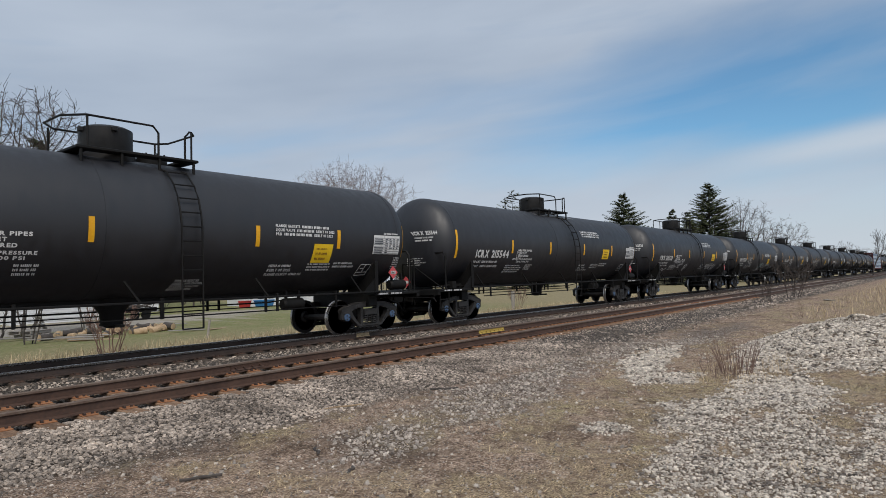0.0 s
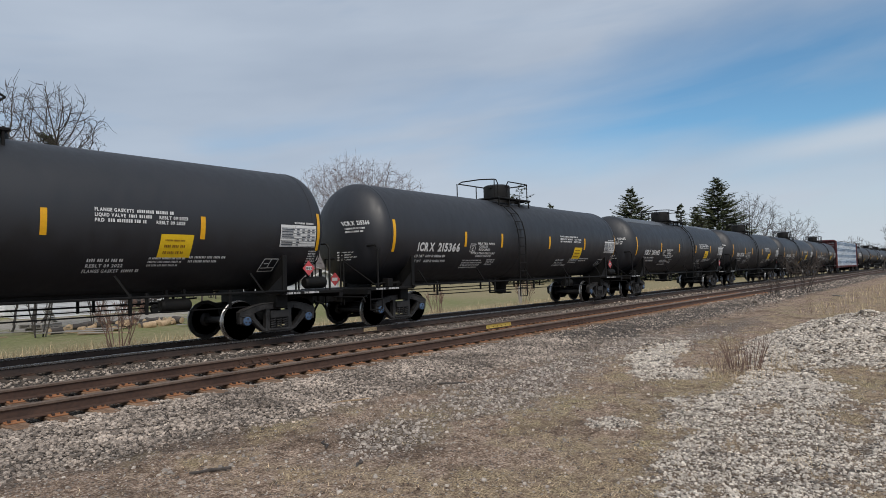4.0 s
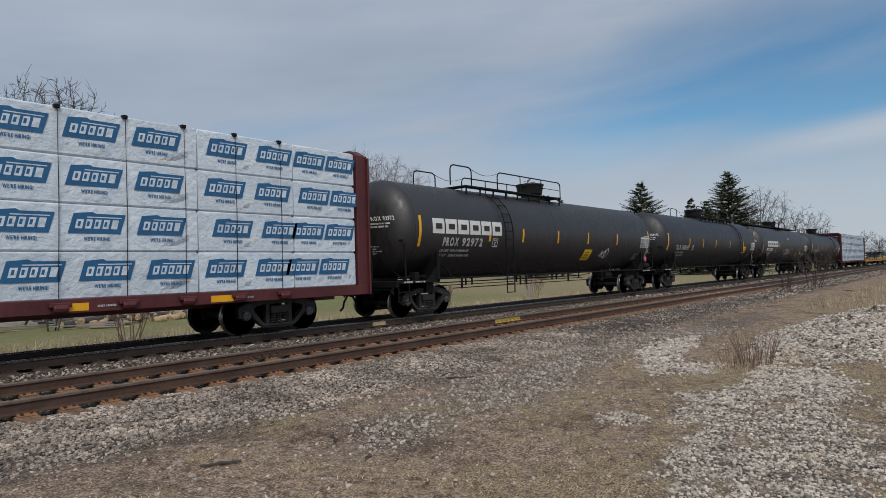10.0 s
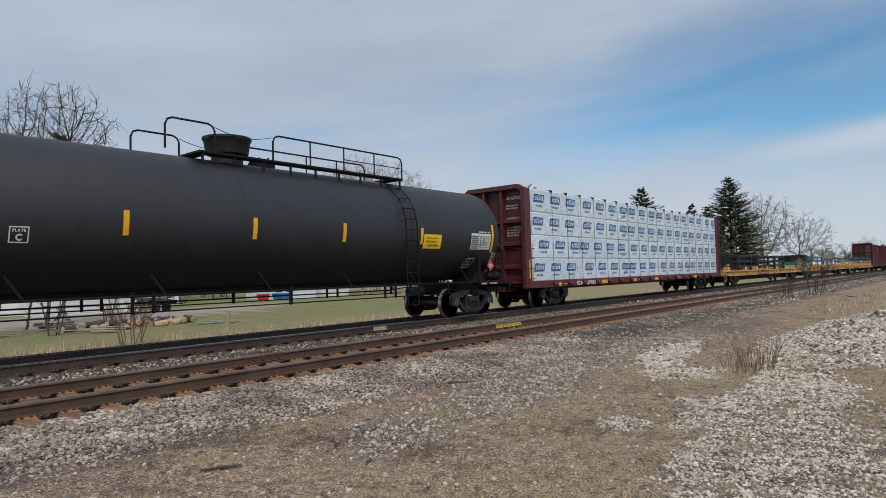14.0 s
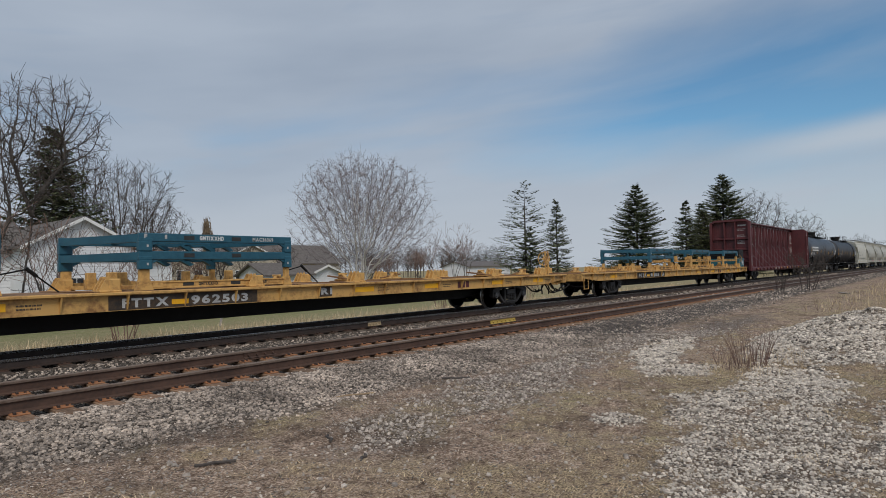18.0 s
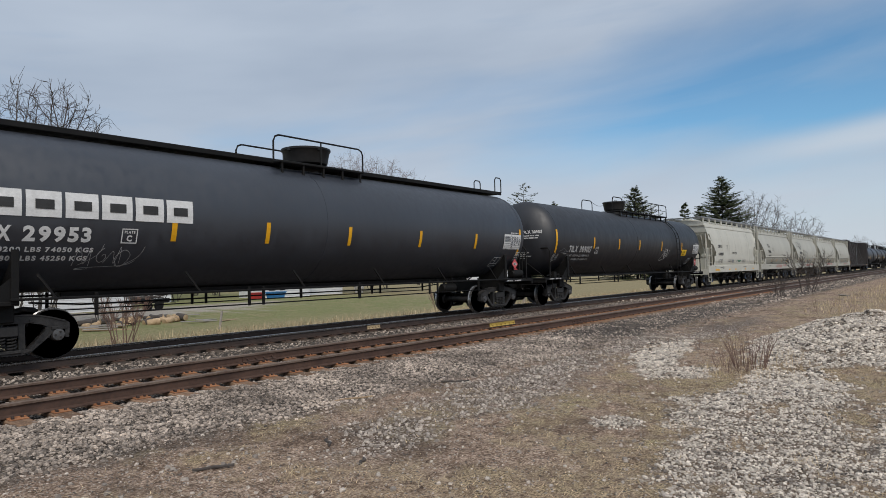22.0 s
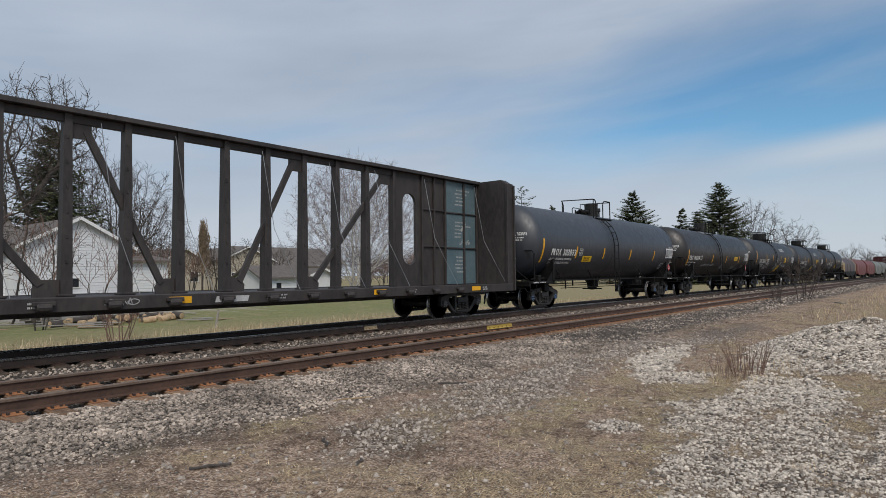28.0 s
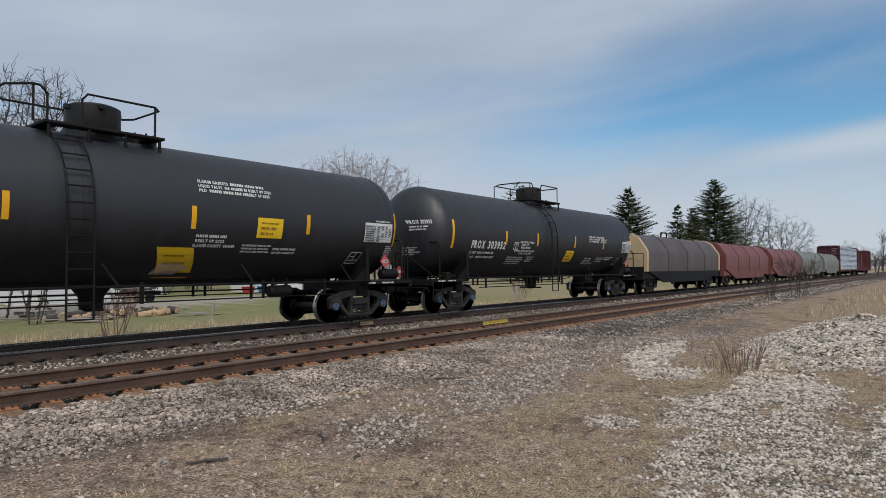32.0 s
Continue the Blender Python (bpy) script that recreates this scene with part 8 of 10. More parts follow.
gx = steps((-3000, -400, 650), (-400, -60, 85), (-60, -6, 3), (-6, 1, 0.25), (1, 17, 0.09), (17, 26, 0.2), (26, 70, 1.1), (70, 400, 15), (400, 3000, 325))
gy = steps((-3000, -300, 450), (-300, -20, 28), (-20, -3, 1.0), (-3, -1, 0.2), (-1, 7, 0.09), (7, 14, 0.14), (14, 19, 0.4), (19, 70, 2.5), (70, 300, 23), (300, 3000, 450))
GX, GY = np.meshgrid(gx, gy, indexing="ij")
GZ = ground_z(GX, GY)
idx = np.arange(GX.size).reshape(GX.shape)
a, b, c, d = idx[:-1, :-1].ravel(), idx[1:, :-1].ravel(), idx[1:, 1:].ravel(), idx[:-1, 1:].ravel()


def ground_material():
    m = bpy.data.materials.new("lot and field ground")
    m.use_nodes = True
    t = m.node_tree
    n, link = t.nodes, t.links.new
    bsdf = n["Principled BSDF"]
    bsdf.inputs["Roughness"].default_value, bsdf.inputs["Specular IOR Level"].default_value = 0.95, 0.2
    geo = n.new("ShaderNodeNewGeometry")
    sep = n.new("ShaderNodeSeparateXYZ")
    link(geo.outputs["Position"], sep.inputs[0])

    def noise_(scale, detail=6.0, rough=0.65):
        k = n.new("ShaderNodeTexNoise")
        k.inputs["Scale"].default_value, k.inputs["Detail"].default_value, k.inputs["Roughness"].default_value = scale, detail, rough
        link(geo.outputs["Position"], k.inputs["Vector"])
        return k.outputs["Fac"]

    def ramp(v, lo, hi, c0=(0, 0, 0), c1=(1, 1, 1)):
        k = n.new("ShaderNodeValToRGB")
        e = k.color_ramp.elements
        e[0].position, e[0].color, e[1].position, e[1].color = lo, (*c0, 1), hi, (*c1, 1)
        link(v, k.inputs["Fac"])
        return k.outputs["Color"]

    def band(v, lo, hi):
        k = n.new("ShaderNodeMapRange")
        k.interpolation_type = "SMOOTHSTEP"
        k.inputs["From Min"].default_value, k.inputs["From Max"].default_value = lo, hi
        link(v, k.inputs["Value"])
        return k.outputs["Result"]

    def math_(op, v, w):
        k = n.new("ShaderNodeMath")
        k.operation = op
        for i, q in enumerate((v, w)):
            if isinstance(q, (int, float)):
                k.inputs[i].default_value = q
            else:
                link(q, k.inputs[i])
        return k.outputs[0]

    def mix(f, p, q):
        k = n.new("ShaderNodeMix")
        k.data_type = "RGBA"
        link(f, k.inputs["Factor"])
        link(p, k.inputs["A"])
        link(q, k.inputs["B"])
        return k.outputs["Result"]

    def share(name):
        k = n.new("ShaderNodeAttribute")
        k.attribute_name = name
        return k.outputs["Fac"]

    big, mid, fine, grit = noise_(0.35), noise_(1.3), noise_(7.0), noise_(38.0, 4.0, 0.75)
    wob = math_("ADD", sep.outputs["Y"], math_("MULTIPLY", math_("SUBTRACT", mid, 0.5), 1.6))
    # fine strands lying all ways
    strands = []
    for turn in (12, 75, 140):
        mp = n.new("ShaderNodeMapping")
        mp.inputs["Rotation"].default_value, mp.inputs["Scale"].default_value = (0, 0, radians(turn)), (26, 80, 1)
        link(geo.outputs["Position"], mp.inputs["Vector"])
        k = n.new("ShaderNodeTexNoise")
        k.inputs["Scale"].default_value, k.inputs["Detail"].default_value = 1.0, 2.0
        link(mp.outputs["Vector"], k.inputs["Vector"])
        strands.append(k.outputs["Fac"])
    strand = math_("MAXIMUM", math_("MAXIMUM", strands[0], strands[1]), strands[2])
    speck = n.new("ShaderNodeTexVoronoi")
    speck.inputs["Scale"].default_value = 36.0
    link(geo.outputs["Position"], speck.inputs["Vector"])
    joint_ = ramp(speck.outputs["Distance"], 0.34, 0.62)
    # shade between pebbles, put into the colour at the cell edges
    rgb = n.new("ShaderNodeRGB")
    rgb.outputs[0].default_value = (0.035, 0.026, 0.02, 1)
    gap_shade = rgb.outputs[0]
    rgb = n.new("ShaderNodeRGB")
    rgb.outputs[0].default_value = (0.13, 0.10, 0.075, 1)
    silt = rgb.outputs[0]
    soil = ramp(fine, 0.3, 0.7, (0.05, 0.031, 0.021), (0.33, 0.215, 0.148))
    earth = mix(ramp(grit, 0.47, 0.56), soil, ramp(fine, 0.35, 0.65, (0.30, 0.21, 0.15), (0.74, 0.58, 0.45)))
    # damp dark soil in ragged patches
    damp = ramp(noise_(0.8, 9.0, 0.72), 0.50, 0.62)
    earth = mix(math_("MULTIPLY", damp, 0.85), earth, ramp(grit, 0.4, 0.62, (0.05, 0.033, 0.023), (0.21, 0.142, 0.098)))
    straw = mix(ramp(big, 0.4, 0.6), ramp(strand, 0.48, 0.72, (0.075, 0.048, 0.028), (0.80, 0.60, 0.385)), ramp(strand, 0.48, 0.72, (0.08, 0.062, 0.030), (0.75, 0.62, 0.36)))
    chips = mix(joint_, ramp(speck.outputs["Color"], 0.15, 0.85, (0.08, 0.066, 0.056), (0.60, 0.53, 0.47)), gap_shade)
    lot = mix(math_("MULTIPLY", share("straw"), ramp(fine, 0.36, 0.56)), earth, straw)
    lot = mix(math_("MULTIPLY", share("gravel"), ramp(grit, 0.30, 0.46)), lot, chips)
    lot = mix(math_("MULTIPLY", share("rubble"), ramp(grit, 0.32, 0.5)), lot, mix(joint_, ramp(speck.outputs["Color"], 0.1, 0.9, (0.13, 0.105, 0.085), (0.58, 0.52, 0.45)), silt))
    stone = mix(joint_, ramp(speck.outputs["Color"], 0.1, 0.9, (0.06, 0.050, 0.042), (0.31, 0.272, 0.238)), gap_shade)
    col = mix(band(wob, 5.8, 6.5), lot, stone)
    hay = ramp(fine, 0.3, 0.7, (0.20, 0.165, 0.085), (0.38, 0.32, 0.19))
    lawn = ramp(fine, 0.3, 0.7, (0.13, 0.145, 0.055), (0.27, 0.275, 0.12))
    field = mix(math_("MULTIPLY", band(wob, 18.5, 27.0), math_("SUBTRACT", 1.0, band(sep.outputs["X"], 32.0, 44.0))), hay, mix(ramp(mid, 0.46, 0.70), lawn, hay))
    field = mix(math_("MULTIPLY", share("drive"), ramp(fine, 0.25, 0.5)), field, ramp(grit, 0.3, 0.7, (0.30, 0.26, 0.225), (0.50, 0.45, 0.40)))
    col = mix(band(wob, 16.0, 17.4), col, field)
    link(col, bsdf.inputs["Base Color"])
    bp = n.new("ShaderNodeBump")
    bp.inputs["Strength"].default_value, bp.inputs["Distance"].default_value = 0.9, 0.03
    link(math_("ADD", math_("MULTIPLY", grit, 0.8), math_("ADD", fine, math_("MULTIPLY", strand, 0.5))), bp.inputs["Height"])
    link(bp.outputs["Normal"], bsdf.inputs["Normal"])
    return m


ground = bulk("ground", np.stack([GX.ravel(), GY.ravel(), GZ.ravel()], 1), np.concatenate([np.stack([a, b, c], 1), np.stack([a, c, d], 1)]), ground_material(), "gravel lot with dry grass, track bed and field", "ground", "structure", flat=False)
for name_, values in zip(("rubble", "gravel", "straw"), cover(GX.ravel(), GY.ravel())):
    ground.data.attributes.new(name_, "FLOAT", "POINT").data.foreach_set("value", values.astype(np.float32))


# a pale gravel drive before the white house
drive = ease(blobs(GX.ravel(), GY.ravel(), ((12.0, 35.5, 13.0, 4.5, 5), (22.0, 38.0, 8.0, 2.5, 10)), 97), 0.0, 0.25)
ground.data.attributes.new("drive", "FLOAT", "POINT").data.foreach_set("value", drive.astype(np.float32))


# ---- loose stones, as joined geometry ----
def rock_shapes(seed, count=40):
    """Small angular rocks."""
    rng = np.random.RandomState(seed)
    # a twisted eight-cornered block, so that no two faces are square to each other
    base = np.array([(1.15 * math.cos(t), 1.15 * math.sin(t), z) for z, o in ((-0.75, 0.0), (0.75, math.pi / 4)) for t in (o + math.pi / 2 * k for k in range(4))])
    tri = np.array([(0, 2, 1), (0, 3, 2), (4, 5, 6), (4, 6, 7)] + [q for k in range(4) for q in ((k, (k + 1) % 4, 4 + k), ((k + 1) % 4, 4 + (k + 1) % 4, 4 + k))])
    out = []
    for _ in range(count):
        p = base * (0.62 + 0.5 * rng.rand(8, 3)) * np.array([1.0, 0.65 + 0.4 * rng.rand(), 0.65 + 0.35 * rng.rand()])
        out.append(p * 0.9)
    return out, tri


def scatter(name, x, y, size, material, label, seed, sink=0.25, z=None, lift=0.0, flat=1.0):
    rng = np.random.RandomState(seed)
    shapes, tri = rock_shapes(seed)
    n = len(x)
    z = ground_z(x, y) if z is None else z
    which = rng.randint(0, len(shapes), n)
    P = np.array(shapes)[which]
    ang = rng.rand(n, 3) * np.array([1.8, 1.8, 2 * math.pi]) - np.array([0.9, 0.9, 0])
    ca, sa = np.cos(ang[:, 2]), np.sin(ang[:, 2])
    cb, sb = np.cos(ang[:, 0]), np.sin(ang[:, 0])
    Rz = np.zeros((n, 3, 3))
    Rz[:, 0, 0], Rz[:, 0, 1], Rz[:, 1, 0], Rz[:, 1, 1], Rz[:, 2, 2] = ca, -sa, sa, ca, 1
    Rx = np.zeros((n, 3, 3))
    Rx[:, 0, 0], Rx[:, 1, 1], Rx[:, 1, 2], Rx[:, 2, 1], Rx[:, 2, 2] = 1, cb, -sb, sb, cb
    P = np.einsum("nij,nkj->nki", Rz @ Rx, P) * size[:, None, None] * np.array([1.0, 1.0, flat])
    P += np.stack([x, y, z + size * flat * (0.5 - sink) + lift], 1)[:, None, :]
    T = (tri[None] + 8 * np.arange(n)[:, None, None]).reshape(-1, 3)
    return bulk(name, P.reshape(-1, 3), T, material, label, "stones", "stuff")


rs = np.random.RandomState(11)


def spots(n, x0, x1, y0, y1, power=1.0):
    """Random places, thinning out towards x1."""
    return x0 + (x1 - x0) * rs.rand(n) ** power - 2.5 * rs.rand(n) ** 2, y0 + (y1 - y0) * rs.rand(n)


def off_ties(x, y):
    """Clear of the rails, and sparse over the ties."""
    keep = np.ones(len(x), bool)
    for c in (NEAR_Y, TRACK_Y):
        for s in (-1, 1):
            keep &= np.abs(y - c - s * 0.7525) > 0.12
        tie = (np.abs(y - c) < 1.32) & (np.abs((x + 0.25) % 0.5 - 0.25) < 0.125)
        keep &= ~(tie & (rs.rand(len(x)) < 0.9))
    return keep


bx, by = spots(44000, -3, 34, 5.6, 16.6, 1.5)
keep = off_ties(bx, by) & (by > toe(bx) + rs.normal(0.05, 0.14, len(bx)))
bx, by = bx[keep], by[keep]
scatter("ballast", bx, by, 0.012 + 0.021 * rs.rand(len(bx)) ** 1.5, STONE, "grey crushed stone ballast round the ties", 21)
bx, by = spots(42000, 1.0, 14, 5.4, 8.6, 1.2)
keep = off_ties(bx, by) & (by > toe(bx) + rs.normal(0.12, 0.16, len(bx)))
scatter("ballast_shoulder", bx[keep], by[keep], 0.009 + 0.022 * rs.rand(keep.sum()) ** 1.7, STONE, "grey crushed stone on the ballast shoulder", 22, sink=0.2, flat=0.8)
bx, by = spots(5200, 1.0, 30, 7.7, 10.9, 1.2)
keep = off_ties(bx, by) & (rs.rand(len(bx)) < np.exp(-((np.abs(by - NEAR_Y) - 0.75) / 0.38) ** 2))
scatter("rusty_ballast", bx[keep], by[keep], 0.010 + 0.018 * rs.rand(keep.sum()) ** 1.6, RUST_STONE, "rust stained stones beside the rusty rails", 28, flat=0.8)
bx, by = spots(6000, 30, 95, 6.2, 16.4, 1.3)
keep = off_ties(bx, by)
scatter("ballast_far", bx[keep], by[keep], 0.035 + 0.04 * rs.rand(keep.sum()), STONE, "grey crushed stone ballast further along the track", 23)

lx, ly = spots(70000, 1.2, 17, -1.0, 6.4, 1.6)
rub, grav, straw = cover(lx, ly)
keep = rs.rand(len(lx)) < 0.03 + 0.88 * grav
lx, ly = lx[keep], ly[keep]
scatter("lot_gravel", lx, ly, 0.007 + 0.022 * rs.rand(len(lx)) ** 2.2, GRAVEL, "small grey gravel trodden into the lot", 24)

hx, hy = np.concatenate([spots(190000, 3.0, 18.5, -1.5, 5.4, 1.7), spots(20000, 12, 24, -3.5, 3.4)], 1)
rub, grav, straw = cover(hx, hy)
keep = rs.rand(len(hx)) < 0.003 + rub ** 1.1 * (0.75 + 0.25 * np.clip(wavy(hx, hy, 91, 0.5), -1, 1))
hx, hy = hx[keep], hy[keep]
far = ease(hx, 6, 13)
size = 0.0075 + 0.006 * far + (0.014 + 0.012 * far) * rs.rand(len(hx)) ** 1.9
# dark broken stone lies among the pale in loose clusters
dark = rs.rand(len(hx)) < 0.04 + 0.42 * ease(wavy(hx, hy, 93, 0.9) + 0.5 * wavy(hx, hy, 94, 0.35), 0.45, 1.1)
for pick, material, name_, label in ((~dark, LIME, "rubble_heap", "pale limestone rubble heaped and strewn on the lot"), (dark, DARK_STONE, "dark_rubble", "dark grey broken stones among pale rubble")):
    scatter(name_, hx[pick], hy[pick], size[pick], material, label, 25, sink=0.15, flat=0.8)
for count, material, name_, label in ((24000, GRAVEL, "pebbles", "small pale pebbles pressed into the dirt of the lot"), (20000, DARK_STONE, "dark_pebbles", "small dark pebbles and clods on the dirt of the lot")):
    px, py = spots(count, 1.4, 16, -1.5, 6.6, 1.8)
    scatter(name_, px, py, 0.0035 + 0.0085 * rs.rand(len(px)) ** 2.0, material, label, 29, flat=0.75)
px, py = spots(260, 2, 22, -3, 6, 1.3)
scatter("scattered_stones", px, py, 0.008 + 0.018 * rs.rand(260) ** 4, LIME, "single pale stones lying about the lot", 26)

# ---- tracks ----
bed = thing("track_bed", pose(0, 0, 0), "two ballasted railway tracks with steel rails", "railway track", kind="structure")


def rail_body():
    g = Geo()
    g.prism([(-0.070, 0.0), (0.070, 0.0), (0.070, 0.012), (0.012, 0.030), (0.009, 0.120), (-0.009, 0.120), (-0.012, 0.030), (-0.070, 0.012)], "x", -60, 420)
    return g


def rail_head():
    g = Geo()
    g.prism([(-0.009, 0.120), (0.009, 0.120), (0.034, 0.134), (0.036, 0.162), (0.028, 0.171), (0.0, 0.173), (-0.028, 0.171), (-0.036, 0.162), (-0.034, 0.134)], "x", -60, 420)
    return g


for c, body_m, head_m, tag in ((NEAR_Y, RAIL, HEAD_RUSTY, "rusty little-used rail"), (TRACK_Y, RAIL_DARK, HEAD_BRIGHT, "dark rail with a worn bright head")):
    for s in (-1, 1):
        at = pose(0, c + s * 0.7525, RAIL_Z - 0.173)
        r = part("rail", rail_body, body_m, bed, tag, key=("rail", body_m.name), at=at)
        part("rail_head", rail_head, head_m, r, key=("head", head_m.name))


def tie_mesh():
    g = Geo()
    g.soft(-0.115, 0.115, -1.30, 1.30, -0.17, 0.0, 0.012)
    return g


def plate_mesh():
    g = Geo()
    g.soft(-0.10, 0.10, -0.19, 0.19, 0.0, 0.014, 0.004)
    g.soft(-0.10, 0.10, -0.088, -0.073, 0.012, 0.026, 0.003)
    g.soft(-0.10, 0.10, 0.073, 0.088, 0.012, 0.026, 0.003)
    return g


def spike_mesh():
    g = Geo()
    for x, y in ((-0.05, -0.10), (0.05, 0.10), (0.05, -0.10), (-0.05, 0.10), (-0.06, -0.15), (0.06, 0.15)):
        g.soft(x - 0.014, x + 0.014, y - 0.017, y + 0.017, 0.01, 0.042, 0.004)
    return g


rng = random.Random(5)
tie_z = RAIL_Z - 0.173 - 0.014
for c in (NEAR_Y, TRACK_Y):
    for k in range(-8, 82):
        x = 0.5 * k + rng.uniform(-0.03, 0.03)
        t = part("tie", tie_mesh, TIE_TAN if c == NEAR_Y else TIE, bed, "rust stained timber tie" if c == NEAR_Y else "weathered timber tie", key=("tie", c), at=pose(x, c + rng.uniform(-0.03, 0.03), tie_z, 0, 0, rng.uniform(-0.8, 0.8)))
        for s in (-1, 1):
            if c == TRACK_Y and s > 0:
                continue
            p = part("tie_plate", plate_mesh, PLATE if c == NEAR_Y else RAIL, bed, key=("tie_plate", c == NEAR_Y), at=pose(x, c + s * 0.7525, tie_z))
            if k < 50:
                part("spikes", spike_mesh, SPIKE, p, key="spikes")


def far_ties():
    g = Geo()
    for c in (NEAR_Y, TRACK_Y):
        for k in range(82, 400):
            g.box(0.5 * k - 0.115, 0.5 * k + 0.115, c - 1.3, c + 1.3, tie_z - 0.1, tie_z)
    return g


tagged(part("far_ties", far_ties, TIE, bed, "timber ties further along", smooth=0), kind="stuff")


def joint_bar(n=6, w=0.95):
    def make():
        g = Geo()
        g.prism([(-0.012, 0.025), (-0.055, 0.030), (-0.030, 0.055), (-0.026, 0.110), (-0.034, 0.128), (-0.012, 0.128)], "x", -w / 2, w / 2)
        for i in range(n):
            x = -w / 2 + w * (i + 0.5) / n
            g.rod((x, -0.02, 0.08), (x, -0.075, 0.08), 0.018, 6)
        return g

    return make


def joint(x, y, material, label, n=6, w=0.95):
    ob = thing("joint_bar", pose(x, y, RAIL_Z - 0.173), label, "joint bar", "rail joint bars")
    part("bar", joint_bar(n, w), material, ob)


joint(15.0, NEAR_Y + 0.7525, MARK_Y, "faded yellow bolted joint bar on the rusty rail", 6, 1.25)
joint(16.9, NEAR_Y - 0.7525, RAIL, "rusty brown bolted joint bar on the rail", 6, 1.1)
joint(12.6, TRACK_Y - 0.7525, CREAM, "pale bolted joint bar on the running rail", 4, 0.5)
joint(6.9, NEAR_Y + 0.7525, RAIL, "rusty bolted joint bar on the rail", 4, 0.7)


# ---- dry grass, weeds, twigs and litter on the lot ----
def blades(name, x, y, height, lean, width, material, label, seed, z=None):
    """Thin bent blades, three triangles each, as one mesh."""
    r = np.random.RandomState(seed)
    n = len(x)
    z = ground_z(x, y) - 0.01 if z is None else z
    a = r.rand(n) * 2 * math.pi
    dx, dy = np.cos(a), np.sin(a)
    hx, hy = -dy * width, dx * width
    L = lean * (0.4 + r.rand(n))
    base = np.stack([x, y, z], 1)
    side_ = np.stack([hx, hy, np.zeros(n)], 1)
    midp = base + np.stack([dx * L * 0.35, dy * L * 0.35, height * 0.62], 1)
    tip = base + np.stack([dx * L, dy * L, height], 1)
    V = np.stack([base - side_, base + side_, midp - side_ * 0.7, midp + side_ * 0.7, tip], 1).reshape(-1, 3)
    T = np.array([(0, 1, 2), (1, 3, 2), (2, 3, 4)])[None] + 5 * np.arange(n)[:, None, None]
    return bulk(name, V, T.reshape(-1, 3), material, label, "dry grass", "stuff")


gx_, gy_ = spots(150000, 1.5, 18, -2.5, 6.0, 2.0)
rub, grav, straw = cover(gx_, gy_)
keep = rs.rand(len(gx_)) < 0.06 + 0.94 * straw
gx_, gy_ = gx_[keep], gy_[keep]
n = len(gx_)
blades("dry_grass", gx_, gy_, 0.006 + 0.032 * rs.rand(n) ** 2.5, 0.085, 0.0034, DRY, "flattened dry grass on the lot", 43)
gx_, gy_ = spots(30000, 1.5, 14, -1.5, 6.0, 1.7)
rub, grav, straw = cover(gx_, gy_)
keep = rs.rand(len(gx_)) < 0.25 + 0.75 * straw
blades("leaf_litter", gx_[keep], gy_[keep], 0.004 + 0.012 * rs.rand(keep.sum()), 0.035, 0.0045, LITTER, "brown leaf scraps and stems on the lot", 48)
cx_, cy_ = spots(70, 2.5, 24, -3.0, 5.2, 1.1)
gx_ = np.repeat(cx_, 55) + rs.normal(0, 0.10, 70 * 55)
gy_ = np.repeat(cy_, 55) + rs.normal(0, 0.10, 70 * 55)
blades("grass_tufts", gx_, gy_, 0.015 + 0.06 * rs.rand(len(gx_)) ** 1.5, 0.09, 0.0025, DRY, "straw coloured grass tufts on the lot", 44)
gx_, gy_ = spots(26000, -6, 60, 16.7, 20.5, 1.2)
blades("verge_weeds", gx_, gy_, 0.05 + 0.34 * rs.rand(len(gx_)) ** 3.0, 0.18, 0.005, DRY, "tall dry weeds along the far side of the track", 45)
gx_, gy_ = spots(9000, 24, 75, -14, 4.2, 1.0)
blades("lot_edge_weeds", gx_, gy_, 0.10 + 0.35 * rs.rand(len(gx_)) ** 2, 0.15, 0.007, DRY, "tall dry weeds at the far edge of the lot", 46)
gx_, gy_ = spots(3000, 9.0, 13.0, 1.4, 4.0, 1.0)
keep = np.hypot((gx_ - 10.9) / 1.1, (gy_ - 2.6) / 0.6) < 1 + 0.3 * rs.rand(len(gx_))
blades("bush_grass", gx_[keep], gy_[keep], 0.03 + 0.20 * rs.rand(keep.sum()) ** 2, 0.10, 0.0025, DRY, "dry grass round the bush", 47)

# ---- trees ----
def twig_mesh(segs, n):
    """Tapered sticks (p, q, r0, r1) with n sides, as arrays."""
    S = np.array([(*p, *q, a, b) for p, q, a, b in segs])
    p, q, a, b = S[:, :3], S[:, 3:6], S[:, 6], S[:, 7]
    d = q - p
    d /= np.linalg.norm(d, axis=1)[:, None] + 1e-9
    ref = np.where(np.abs(d[:, 2:3]) < 0.9, np.array([[0, 0, 1.0]]), np.array([[0, 1.0, 0]]))
    u = np.cross(d, ref)
    u /= np.linalg.norm(u, axis=1)[:, None]
    w = np.cross(d, u)
    ring = []
    for base, r in ((p, a), (q, b)):
        for i in range(n):
            t = 2 * math.pi * i / n
            ring.append(base + (math.cos(t) * u + math.sin(t) * w) * r[:, None])
    V = np.stack(ring, 1)
    f = []
    for i in range(n):
        j = (i + 1) % n
        f += [(i, j, n + j), (i, n + j, n + i)]
    T = np.array(f)[None] + 2 * n * np.arange(len(S))[:, None, None]
    return V.reshape(-1, 3), T.reshape(-1, 3)


